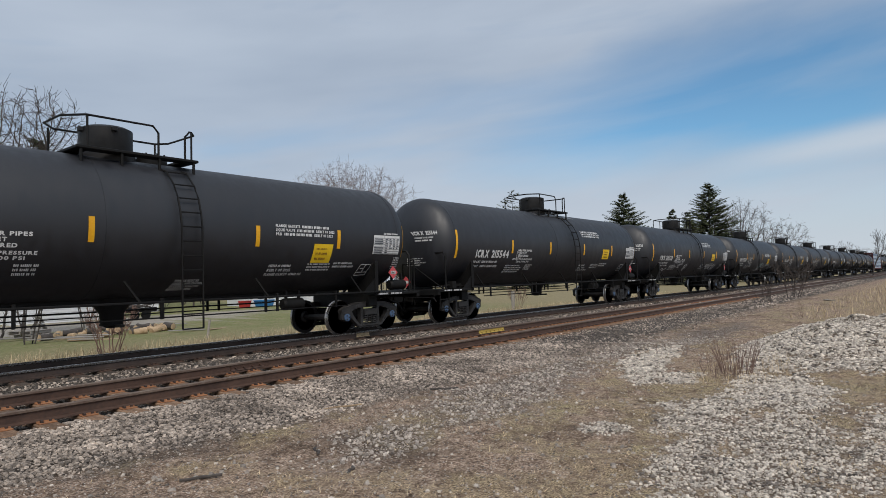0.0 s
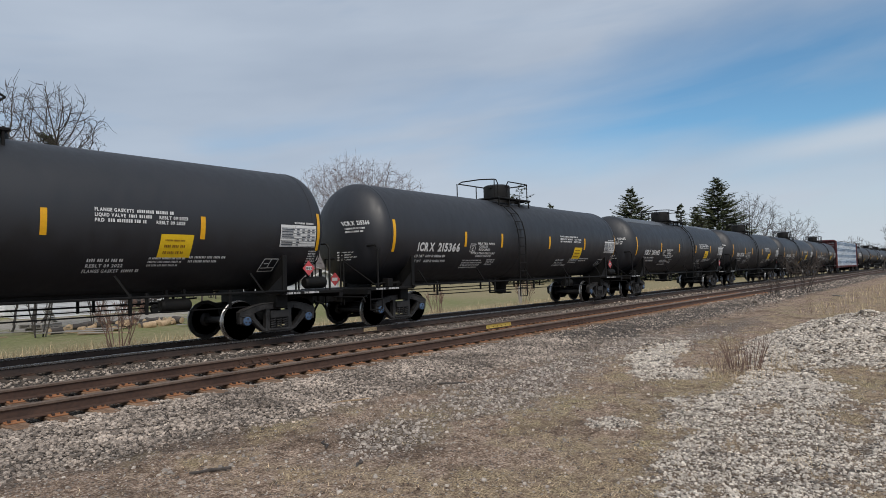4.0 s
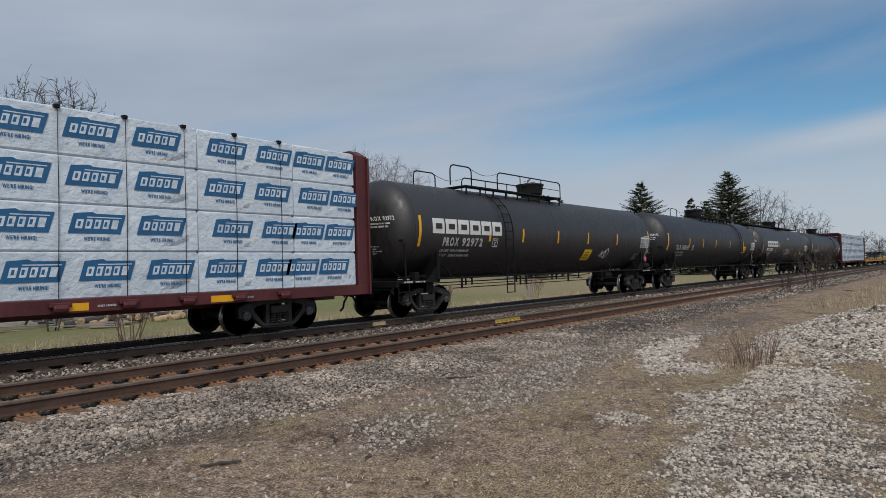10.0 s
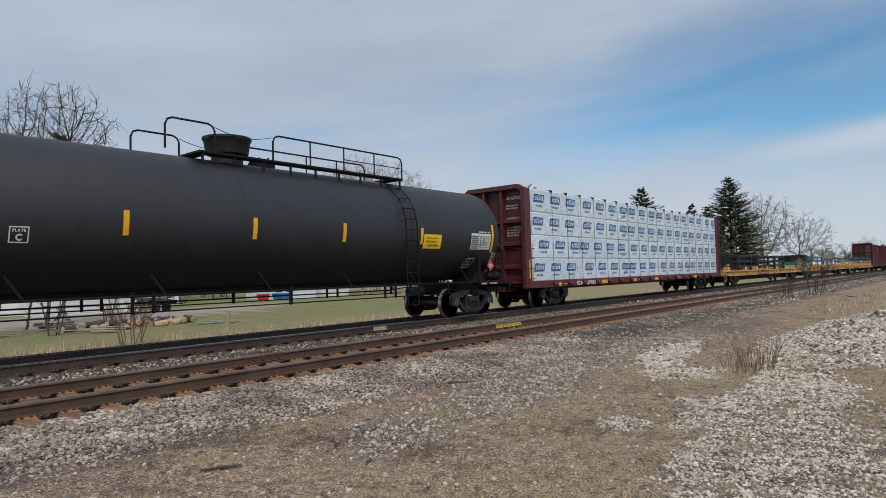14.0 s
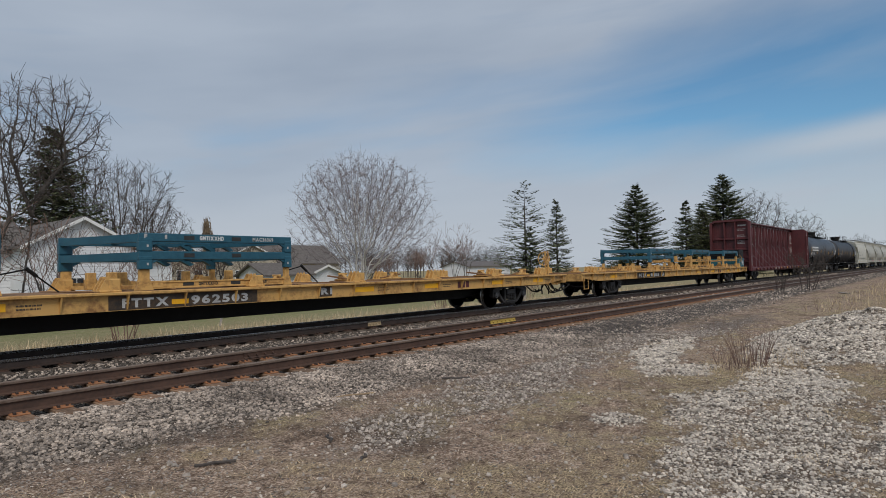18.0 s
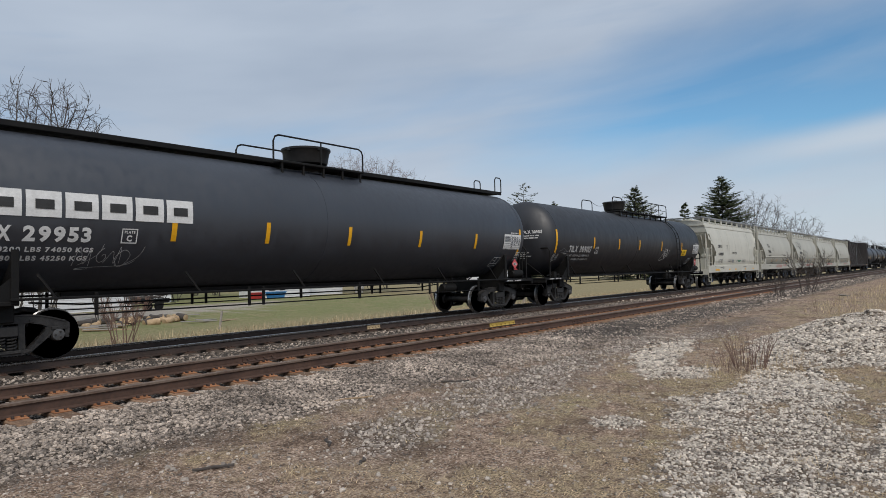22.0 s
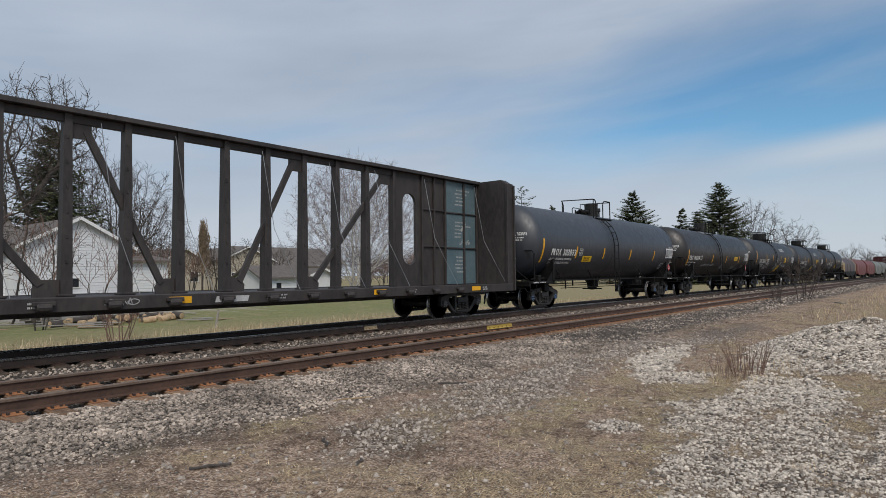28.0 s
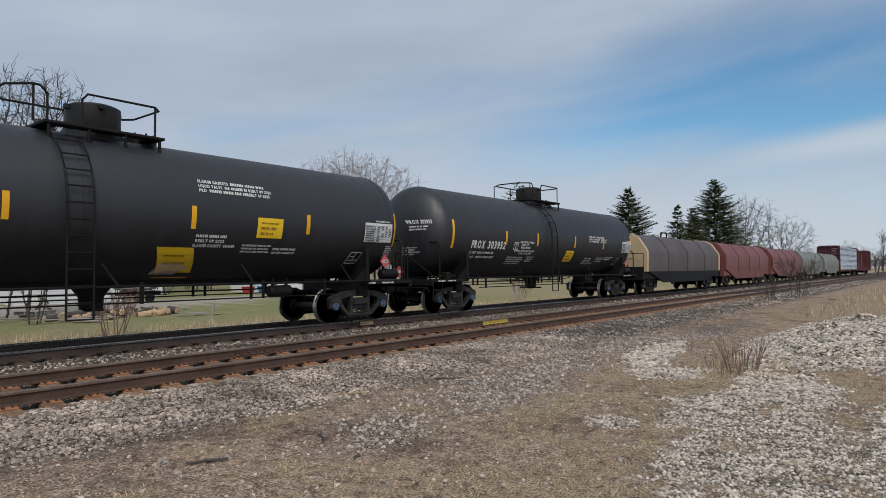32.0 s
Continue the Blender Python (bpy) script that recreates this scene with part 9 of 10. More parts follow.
def grow(rng, height, levels, kids, spread, up, stems=1, r0=None, first=0.25, ratio=0.62, twig=0.011, wig=0.12):
    """Branches of a bare tree of that height, as sticks."""
    segs = []
    r0 = r0 or height * 0.016

    def branch(p, d, length, r, level):
        n = 5 if level == 0 else 4 if level < 3 else 3
        pts = [(p, r)]
        for i in range(n):
            d = (d + Vector((rng.gauss(0, wig), rng.gauss(0, wig), rng.gauss(0, wig) + up * (0.12 if level else 0.03)))).normalized()
            p = p + d * (length / n)
            rr = max(twig * 0.6, r * (1 - 0.75 * (i + 1) / n))
            segs.append((tuple(pts[-1][0]), tuple(p), pts[-1][1], rr))
            pts.append((p, rr))
        if level >= levels:
            return
        k = kids[min(level, len(kids) - 1)]
        lo = first if level == 0 else 0.25
        for i in range(k):
            t = lo + (1 - lo) * (i + rng.random()) / k
            j = min(n - 1, int(t * n))
            a, b = pts[j], pts[j + 1]
            f = t * n - j
            q = a[0] + (b[0] - a[0]) * f
            axis = (b[0] - a[0]).normalized()
            side = axis.cross(Vector((rng.gauss(0, 1), rng.gauss(0, 1), rng.gauss(0, 1)))).normalized()
            ang = spread * rng.uniform(0.7, 1.25)
            nd = axis * math.cos(ang) + side * math.sin(ang)
            branch(q, nd, length * ratio * rng.uniform(0.75, 1.15) * (1.15 - 0.45 * t if level == 0 else 1.0), max(twig, a[1] * 0.6), level + 1)

    for s in range(stems):
        a = 2 * math.pi * s / stems + rng.random()
        out = 0.0 if stems == 1 else rng.uniform(0.12, 0.42)
        d = Vector((math.cos(a) * out, math.sin(a) * out, 1)).normalized()
        branch(Vector((math.cos(a) * 0.25 * (stems > 1), math.sin(a) * 0.25 * (stems > 1), 0)), d, height * 0.72 * rng.uniform(0.85, 1.0), r0, 0)
    return segs


def fork(rng, height, stems, lean, trunk, levels, ratio, angle, up, r0, twig, wig):
    """Limbs that part in two or three again and again, with short side twigs."""
    segs = []

    def limb(p, d, length, r, level):
        n = 4 if level < 2 else 3
        for i in range(n):
            d = (d + Vector((rng.gauss(0, wig), rng.gauss(0, wig), rng.gauss(0, wig) + up * 0.16))).normalized()
            q = p + d * (length / n)
            rr = max(twig * 0.7, r * 0.945)
            segs.append((tuple(p), tuple(q), r, rr))
            p, r = q, rr
            if level and rng.random() < 0.62 and level + 2 <= levels:
                side = d.cross(Vector((rng.gauss(0, 1), rng.gauss(0, 1), rng.gauss(0, 1)))).normalized()
                a = rng.uniform(0.6, 1.1)
                limb(p, (d * math.cos(a) + side * math.sin(a)).normalized(), length * 0.62, max(twig, r * 0.40), level + 2)
        if level >= levels:
            return
        k = 3 if rng.random() < 0.3 else 2
        side = d.cross(Vector((rng.gauss(0, 1), rng.gauss(0, 1), rng.gauss(0, 0.6)))).normalized()
        for i in range(k):
            w = Matrix.Rotation(2 * math.pi * i / k, 3, d) @ side
            a = angle * rng.uniform(0.6, 1.35)
            limb(p, (d * math.cos(a) + w * math.sin(a)).normalized(), length * ratio * rng.uniform(0.8, 1.15), max(twig, r * (0.78 if i == 0 else 0.60)), level + 1)

    for i in range(stems):
        a = 2 * math.pi * (i + rng.random() * 0.7) / stems
        out = 0.04 if stems == 1 else lean * (0.25 + 0.75 * ((i * 0.618) % 1))
        d = Vector((math.cos(a) * math.sin(out), math.sin(a) * math.sin(out), math.cos(out)))
        limb(Vector((math.cos(a), math.sin(a), 0)) * (0.18 * (stems > 1)), d, height * trunk * rng.uniform(0.85, 1.1) * (1 - 0.25 * out / 1.2), r0, 0)
    return segs


def crown_segs(seed, centre, radii, stems, count, step, kill, reach=4.0, floor=0.0, twig=0.010, power=0.44, upward=0.12):
    """Limbs that grow step by step towards points strewn through a rounded crown, and thicken towards the foot."""
    rng = np.random.RandomState(seed)
    goal = rng.normal(size=(count, 3))
    goal *= (rng.rand(count, 1) ** 0.42) / np.linalg.norm(goal, axis=1)[:, None]
    goal *= 1 + 0.13 * np.sin(goal[:, :1] * 7 + 3 * goal[:, 1:2] + 5 * goal[:, 2:])
    goal = goal * np.array(radii) + np.array(centre)
    goal = goal[goal[:, 2] > floor]
    enough = 0.07 * len(goal)
    P, parent = [], []
    for foot, tip in stems:
        foot, tip = np.array(foot, dtype=float), np.array(tip, dtype=float)
        n = max(2, int(np.linalg.norm(tip - foot) / step))
        for i in range(n + 1):
            parent.append(len(P) - 1 if i else -1)
            P.append(foot + (tip - foot) * i / n + rng.normal(size=3) * step * 0.10 * (0 < i))
    P = np.array(P)
    parent = np.array(parent)
    kids = np.zeros(len(P), dtype=int)
    far = np.linalg.norm(goal[:, None] - P[None], axis=2)
    near, dist = far.argmin(1), far.min(1)
    for _ in range(160):
        act = dist < reach
        if not act.any() or len(P) > 14000:
            break
        pull = np.zeros_like(P)
        way = goal[act] - P[near[act]]
        np.add.at(pull, near[act], way / (np.linalg.norm(way, axis=1)[:, None] + 1e-6))
        idx = np.unique(near[act])
        idx = idx[kids[idx] < 3]
        if not len(idx):
            break
        d = pull[idx] / (np.linalg.norm(pull[idx], axis=1)[:, None] + 1e-6) + rng.normal(size=(len(idx), 3)) * 0.13 + np.array([0, 0, upward])
        back = P[idx] - P[np.maximum(parent[idx], 0)]
        d += 0.7 * back / (np.linalg.norm(back, axis=1)[:, None] + 1e-6)
        fresh = P[idx] + d / np.linalg.norm(d, axis=1)[:, None] * step
        kids[idx] += 1
        base = len(P)
        P, parent, kids = np.concatenate([P, fresh]), np.concatenate([parent, idx]), np.concatenate([kids, np.zeros(len(idx), dtype=int)])
        far = np.linalg.norm(goal[:, None] - fresh[None], axis=2)
        j, m = far.argmin(1), far.min(1)
        near, dist = np.where(m < dist, base + j, near), np.minimum(m, dist)
        keep = dist > kill
        goal, near, dist = goal[keep], near[keep], dist[keep]
        if len(goal) < enough:
            break
    tips = (kids == 0).astype(float)
    load = tips.copy()
    for i in range(len(P) - 1, -1, -1):
        if parent[i] >= 0:
            load[parent[i]] += load[i]
    r = twig * 0.75 * np.maximum(load, 1) ** power
    return [(tuple(P[parent[i]]), tuple(P[i]), float(min(r[parent[i]], r[i] * 1.35)), float(r[i])) for i in range(len(P)) if parent[i] >= 0]


def bare_tree(x, y, z, height, label, seed, bark=None, twigs=None, name="bare_tree", group="bare trees", radius=None, thin=0.035, ball=None, stems=1, lean=0.6, trunk=0.34, levels=6, ratio=0.74, angle=0.46, up=0.35, r0=None, twig=0.010, wig=0.10, fuzz=0, fuzz_length=0.6, grown=None):
    rng = random.Random(seed)
    segs = grown or fork(rng, height, stems, lean, trunk, levels, ratio, angle, up, r0 or height * 0.016, twig, wig)
    k = 1.0 if grown else height / max(s[1][2] for s in segs)
    w = 1.0 if grown else radius / sorted(math.hypot(s[1][0], s[1][1]) for s in segs)[int(len(segs) * 0.985)] if radius else k
    segs = [((p[0] * w, p[1] * w, p[2] * k), (q[0] * w, q[1] * w, q[2] * k), a, b) for p, q, a, b in segs]
    # short twigs on the thin limbs, curving upwards
    for p, q, ra, rb in [s for s in segs if s[2] < 0.055]:
        axis = (Vector(q) - Vector(p)).normalized()
        for _ in range(int(fuzz + rng.random())):
            o = Vector(p).lerp(Vector(q), rng.random())
            side = axis.cross(Vector((rng.gauss(0, 1), rng.gauss(0, 1), rng.gauss(0, 1)))).normalized()
            d = (axis * rng.uniform(0.5, 1.0) + side * rng.uniform(0.5, 1.0)).normalized()
            ln = fuzz_length * rng.uniform(0.4, 1.2)
            e = o + d * ln * 0.55
            d = (d + Vector((rng.gauss(0, 0.3), rng.gauss(0, 0.3), rng.gauss(0.15, 0.3)))).normalized()
            segs.append((tuple(o), tuple(e), twig * 0.8, twig * 0.7))
            segs.append((tuple(e), tuple(e + d * ln * 0.45), twig * 0.7, twig * 0.5))
    if ball:
        # keep the twigs within a rounded crown
        mid_z, rad, half_h = ball
        segs = [s for s in segs if s[2] > 0.11 or (math.hypot(s[1][0], s[1][1]) / rad) ** 2 + ((s[1][2] - mid_z) / half_h) ** 2 < 1 + 0.15 * math.sin(s[1][0] * 3.1 + s[1][1] * 2.3 + s[1][2] * 1.7)]
    tree = thing(name, pose(x, y, z), label, "tree", group)
    V, T = twig_mesh([s for s in segs if s[2] >= thin], 6)
    tagged(bulk("trunk", V, T, bark or BARK, "", kind="", parent=tree, flat=False))
    V, T = twig_mesh([s for s in segs if s[2] < thin], 3)
    tagged(bulk("crown", V, T, twigs or TWIG, "bare twigs", kind="", parent=tree))
    return tree


def conifer(x, y, z, height, width, label, seed, leaf=None, sparse=0.0, group="evergreen trees", tiers=22, name="spruce_tree"):
    """A trunk with whorls of drooping boughs, each hung with many small needle sprays."""
    rng = random.Random(seed)
    tree = thing(name, pose(x, y, z), label, "tree", group)
    sticks = [((0, 0, height * i / 8), (0, 0, height * (i + 1) / 8), height * 0.016 * (1 - i / 8.2), height * 0.016 * (1 - (i + 1) / 8.2)) for i in range(8)]
    V, T = [], []
    for k in range(tiers):
        t = (k + 0.5) / tiers
        zz = height * (0.06 + 0.93 * t)
        reach = width / 2 * 1.55 * (1 - t) ** 0.78 * rng.uniform(0.82, 1.12) + 0.12
        n = 12 if t < 0.75 else 8
        for i in range(n):
            if rng.random() < sparse * 0.5:
                continue
            a = 2 * math.pi * (i + rng.random()) / n
            zb = zz + rng.gauss(0, 0.55 * height / tiers)
            r = reach * rng.uniform(0.62, 1.08)
            rise = rng.uniform(-0.28, 0.10) + 0.4 * t
            tip = Vector((r * math.cos(a), r * math.sin(a), zb + r * rise))
            root = Vector((0, 0, min(zb, height * 0.97)))
            sticks.append((tuple(root), tuple(tip), 0.03, 0.008))
            m = max(4, int(r / 0.28))
            for j in range(m):
                f = (j + 0.6) / m
                if f < 0.22 + 0.35 * sparse:
                    continue
                c = root.lerp(tip, f) + Vector((0, 0, -0.25 * r * f * (1 - f)))
                for q in range(int(12 - 9.0 * sparse)):
                    ln = rng.uniform(0.22, 0.55) * (0.55 + 0.5 * (1 - f)) * (0.62 + height / 30)
                    b = a + rng.gauss(0, 0.95)
                    e = c + Vector((math.cos(b), math.sin(b), rng.uniform(-0.55, 0.12))) * ln
                    side = Vector((-math.sin(b), math.cos(b), rng.uniform(-0.5, 0.5))) * ln * 0.24
                    mid_ = c.lerp(e, 0.45)
                    o = len(V)
                    V += [c, mid_ + side, e, mid_ - side]
                    T += [(o, o + 1, o + 2), (o, o + 2, o + 3)]
    W, F = twig_mesh(sticks, 5)
    tagged(bulk("trunk", W, F, BARK, "", kind="", parent=tree, flat=False))
    tagged(bulk("crown", [tuple(p) for p in V], T, leaf or NEEDLE, "needle sprays", kind="", parent=tree))
    return tree


def on(x, y):
    return float(ground_z(x, y)) - 0.05


bare_tree(9.0, 30.0, on(9.0, 30), 11.4, "tall bare grey tree beside the white house", 3, twig=0.011, thin=0.03, fuzz=1.0, fuzz_length=0.5, grown=crown_segs(3, (0.7, 0.0, 8.0), (2.6, 2.6, 3.0), (((-0.2, 0, -0.1), (0.45, 0, 5.9)), ((0.30, 0, 4.6), (-0.5, -0.2, 6.9)), ((0.40, 0, 5.2), (1.6, 0.2, 7.2))), 2100, 0.18, 0.27, floor=5.2, twig=0.012, power=0.46))
bare_tree(7.2, 29.0, on(7.2, 29), 9.4, "bare grey tree in a scrubby yard corner", 4, twig=0.011, thin=0.03, fuzz=1.0, fuzz_length=0.5, grown=crown_segs(4, (0.5, 0.0, 5.8), (2.1, 2.1, 3.6), (((0, 0, -0.1), (0.3, 0, 3.0)), ((0.2, 0, 2.2), (1.0, 0, 4.4))), 900, 0.20, 0.32, floor=2.0, twig=0.012, power=0.46))
bare_tree(9.9, 31.5, on(9.9, 31.5), 5.6, "low scraggy bare tree in the yard", 44, twig=0.010, thin=0.03, fuzz=0.8, fuzz_length=0.4, grown=crown_segs(44, (0.2, 0.0, 3.2), (2.2, 2.0, 2.3), (((0, 0, -0.1), (0.2, 0, 1.2)), ((0.4, 0.2, -0.1), (0.9, 0.1, 1.4))), 420, 0.20, 0.34, floor=0.9, twig=0.010, power=0.46))
conifer(17.0, 50.5, on(17, 50), 12.9, 7.0, "dark green spruce behind the white house", 5, tiers=32)
bare_tree(24.2, 55.0, on(24, 55), 12.4, "bare tree with upright limbs behind the house", 6, twig=0.016, thin=0.04, fuzz=1.2, fuzz_length=0.9, grown=crown_segs(6, (0.0, 0.0, 7.6), (4.0, 4.0, 5.0), (((-0.3, 0, -0.1), (-0.6, 0, 2.6)), ((0.3, 0, -0.1), (0.7, 0, 2.8)), ((0, 0.3, -0.1), (0, 0.7, 3.0))), 1300, 0.26, 0.42, floor=2.6, twig=0.016, upward=0.45))
bare_tree(20.8, 57.0, on(21, 56), 13.4, "bare tree with upright limbs behind the house", 7, twig=0.016, thin=0.04, fuzz=1.2, fuzz_length=0.9, grown=crown_segs(7, (0.0, 0.0, 8.2), (3.0, 3.0, 5.4), (((-0.3, 0, -0.1), (-0.5, 0, 2.8)), ((0.3, 0, -0.1), (0.6, 0, 3.0))), 1000, 0.26, 0.42, floor=2.6, twig=0.016, upward=0.45))
bare_tree(28.0, 58.0, on(28, 58), 9.2, "small dense bare tree behind the yards", 8, twig=0.013, thin=0.04, fuzz=1.3, fuzz_length=0.6, grown=crown_segs(8, (0, 0, 5.4), (3.6, 3.6, 3.9), (((0, 0, -0.1), (0, 0, 2.2)),), 1300, 0.22, 0.34, floor=2.0, twig=0.013))
bare_tree(28.6, 50.0, on(28, 50), 7.1, "narrow columnar tree with brown leaves clinging on", 9, twigs=CLING, stems=5, lean=0.10, radius=0.62, trunk=0.36, levels=5, angle=0.22, up=0.5, r0=0.05, twig=0.016, wig=0.08, fuzz=0.7, fuzz_length=0.3, ball=(3.4, 0.75, 3.8), name="columnar_tree", group="")
for k, (tx, ty, th) in enumerate(((26.8, 53.0, 5.2), (32.0, 53.5, 5.4), (36.8, 56.0, 5.6), (34.0, 61.0, 5.9), (46.0, 63.0, 5.8))):
    bare_tree(tx, ty, on(tx, ty), th, "small bare yard tree before the houses", 60 + k, twig=0.012, thin=0.03, fuzz=1.0, fuzz_length=0.5, group="small yard trees", grown=crown_segs(60 + k, (0, 0, th * 0.62), (th * 0.34, th * 0.34, th * 0.40), (((0, 0, -0.1), (0, 0, th * 0.28)),), 520, 0.17, 0.27, floor=th * 0.25, twig=0.012))
BIRCH_STEMS = tuple(((0.35 * math.cos(2.1 * k), 0.35 * math.sin(2.1 * k), -0.1), ((0.5 + 0.5 * (k % 4)) * math.cos(2.4 * k), (0.5 + 0.5 * (k % 4)) * math.sin(2.4 * k), 3.2 - 0.55 * (k % 4))) for k in range(11))
bare_tree(41.8, 45.0, on(41, 45), 14.3, "wide multi-stemmed pale birch without leaves", 10, bark=BIRCH, twigs=BIRCH_TWIG, thin=0.026, twig=0.011, name="birch_tree", fuzz=1.5, fuzz_length=0.75, grown=crown_segs(10, (0.3, -0.3, 7.5), (6.6, 6.6, 6.7), BIRCH_STEMS, 5600, 0.25, 0.32, floor=1.2, twig=0.012, power=0.40))
for i, (x, y, h) in enumerate(((49.0, 51.0, 3.6), (52.5, 52.0, 4.0), (75.5, 60.0, 9.2), (71.0, 60.5, 7.8), (79.5, 61.0, 7.0), (65.0, 58.0, 5.2), (33.0, 56.0, 4.6), (31.5, 57.0, 4.2), (6.6, 27.0, 5.2), (8.6, 26.4, 4.6), (12.4, 31.0, 4.6), (16.0, 36.0, 4.4), (18.6, 38.0, 3.8), (24.4, 47.0, 4.4), (10.8, 33.0, 5.0), (3.6, 26.0, 5.0))):
    bare_tree(x, y, on(x, y), h, "leafless brown shrub at the edge of the field", 20 + i, twigs=RUSSET, stems=4, lean=0.35, trunk=0.40, levels=4 if y > 50 else 3, r0=0.028 if y < 50 else 0.045, twig=0.009 if y < 50 else 0.015, name="bare_shrub", group="bare shrubs", thin=0.02)
conifer(80.0, 50.0, on(80, 50), 14.8, 10.5, "thin open spruce with drooping boughs", 11, sparse=0.6, tiers=19)
conifer(78.0, 48.0, on(78, 48), 7.6, 6.0, "young dense spruce under a taller one", 12, tiers=14)
conifer(89.5, 50.0, on(89, 50), 12.6, 4.8, "narrow spruce beside an open one", 13, sparse=0.25)
conifer(97.7, 40.0, on(98, 40), 15.0, 10.5, "dark dense spruce beside the track", 14, tiers=36)
conifer(97.0, 32.0, on(97, 32), 11.6, 5.4, "slim dark spruce beside the track", 15)
conifer(102.0, 31.0, on(102, 31), 10.4, 7.0, "olive green cedar beside dark spruces", 16, leaf=NEEDLE_LIGHT, name="cedar_tree")
conifer(117.0, 32.0, on(117, 32), 17.8, 13.0, "tall dark spruce standing over the rest", 17, tiers=40)
conifer(108.0, 33.0, on(108, 33), 12.2, 6.4, "dark spruce in a group", 18)
bare_tree(139.0, 32.0, on(139, 32), 17.4, "tall bare tree beyond the spruces", 30, twig=0.024, thin=0.06, fuzz=1.2, fuzz_length=1.1, grown=crown_segs(30, (0, 0, 10.5), (6.0, 6.0, 7.0), (((0, 0, -0.1), (0, 0, 4.0)),), 1000, 0.42, 0.62, reach=8.0, floor=4.0, twig=0.022))
bare_tree(128.0, 34.0, on(128, 34), 14.5, "bare tree beyond the spruces", 31, twig=0.024, thin=0.06, fuzz=1.2, fuzz_length=1.1, grown=crown_segs(31, (0, 0, 8.8), (5.0, 5.0, 5.8), (((0, 0, -0.1), (0, 0, 3.6)),), 800, 0.42, 0.62, reach=8.0, floor=3.4, twig=0.022))
bare_tree(174.0, 32.0, on(174, 32), 14.8, "crooked bare tree with wide limbs", 32, twig=0.028, thin=0.06, fuzz=1.2, fuzz_length=1.2, grown=crown_segs(32, (0, 0, 9.0), (8.0, 8.0, 5.8), (((0, 0, -0.1), (0.4, 0, 3.6)),), 800, 0.5, 0.75, reach=9.0, floor=4.0, twig=0.028))
bare_tree(226.0, 26.0, on(226, 26), 10.4, "round bare tree far along the track", 33, levels=5, trunk=0.26, twig=0.034, thin=0.06, radius=5.0)
bare_tree(246.0, 22.0, on(246, 22), 10.0, "round bare tree far along the track", 34, levels=5, trunk=0.26, twig=0.036, thin=0.06, radius=5.0)
bare_tree(131.0, 9.4, on(131, 9.4), 8.3, "bare tree near the track at the lot's far end", 35, levels=5, twig=0.018, thin=0.05, radius=3.6)
bare_tree(150.0, 6.0, on(150, 6), 7.6, "bare tree at the lot's far end", 36, levels=5, twig=0.02, thin=0.05, radius=3.4)

# far woods and hedges, as one
rw = random.Random(77)
sticks = []
for i in range(330):
    if i < 150:
        x, y, h = rw.uniform(30, 150), rw.uniform(88, 120), rw.uniform(4.5, 8.5)
    elif i < 270:
        x, y, h = rw.uniform(230, 620), rw.uniform(-40, 60), rw.uniform(5, 11)
        if 7 < y < 18:
            y += 16
    else:
        x, y, h = rw.uniform(150, 260), rw.uniform(-30, 2), rw.uniform(3, 6)
    z = on(x, y)
    k = 0.05 if i < 150 else 0.10
    sticks.append(((x, y, z), (x, y, z + h * 0.7), k * 1.6, k))
    for j in range(26):
        a, t = rw.uniform(0, 6.28), rw.uniform(0.25, 0.75)
        r = h * 0.36 * rw.uniform(0.4, 1)
        p = (x, y, z + h * t * 0.9)
        q = (x + r * math.cos(a), y + r * math.sin(a), z + h * min(1.0, t + rw.uniform(0.1, 0.35)))
        sticks.append((p, q, k * 0.6, k * 0.3))
        for m in range(3):
            b = a + rw.gauss(0, 0.8)
            s = h * 0.14
            sticks.append((q, (q[0] + s * math.cos(b), q[1] + s * math.sin(b), q[2] + s * rw.uniform(-0.2, 0.9)), k * 0.3, k * 0.2))
V, T = twig_mesh(sticks, 3)
bulk("far_woods", V, T, TWIG, "line of bare trees and hedges far off", "woods", "stuff")


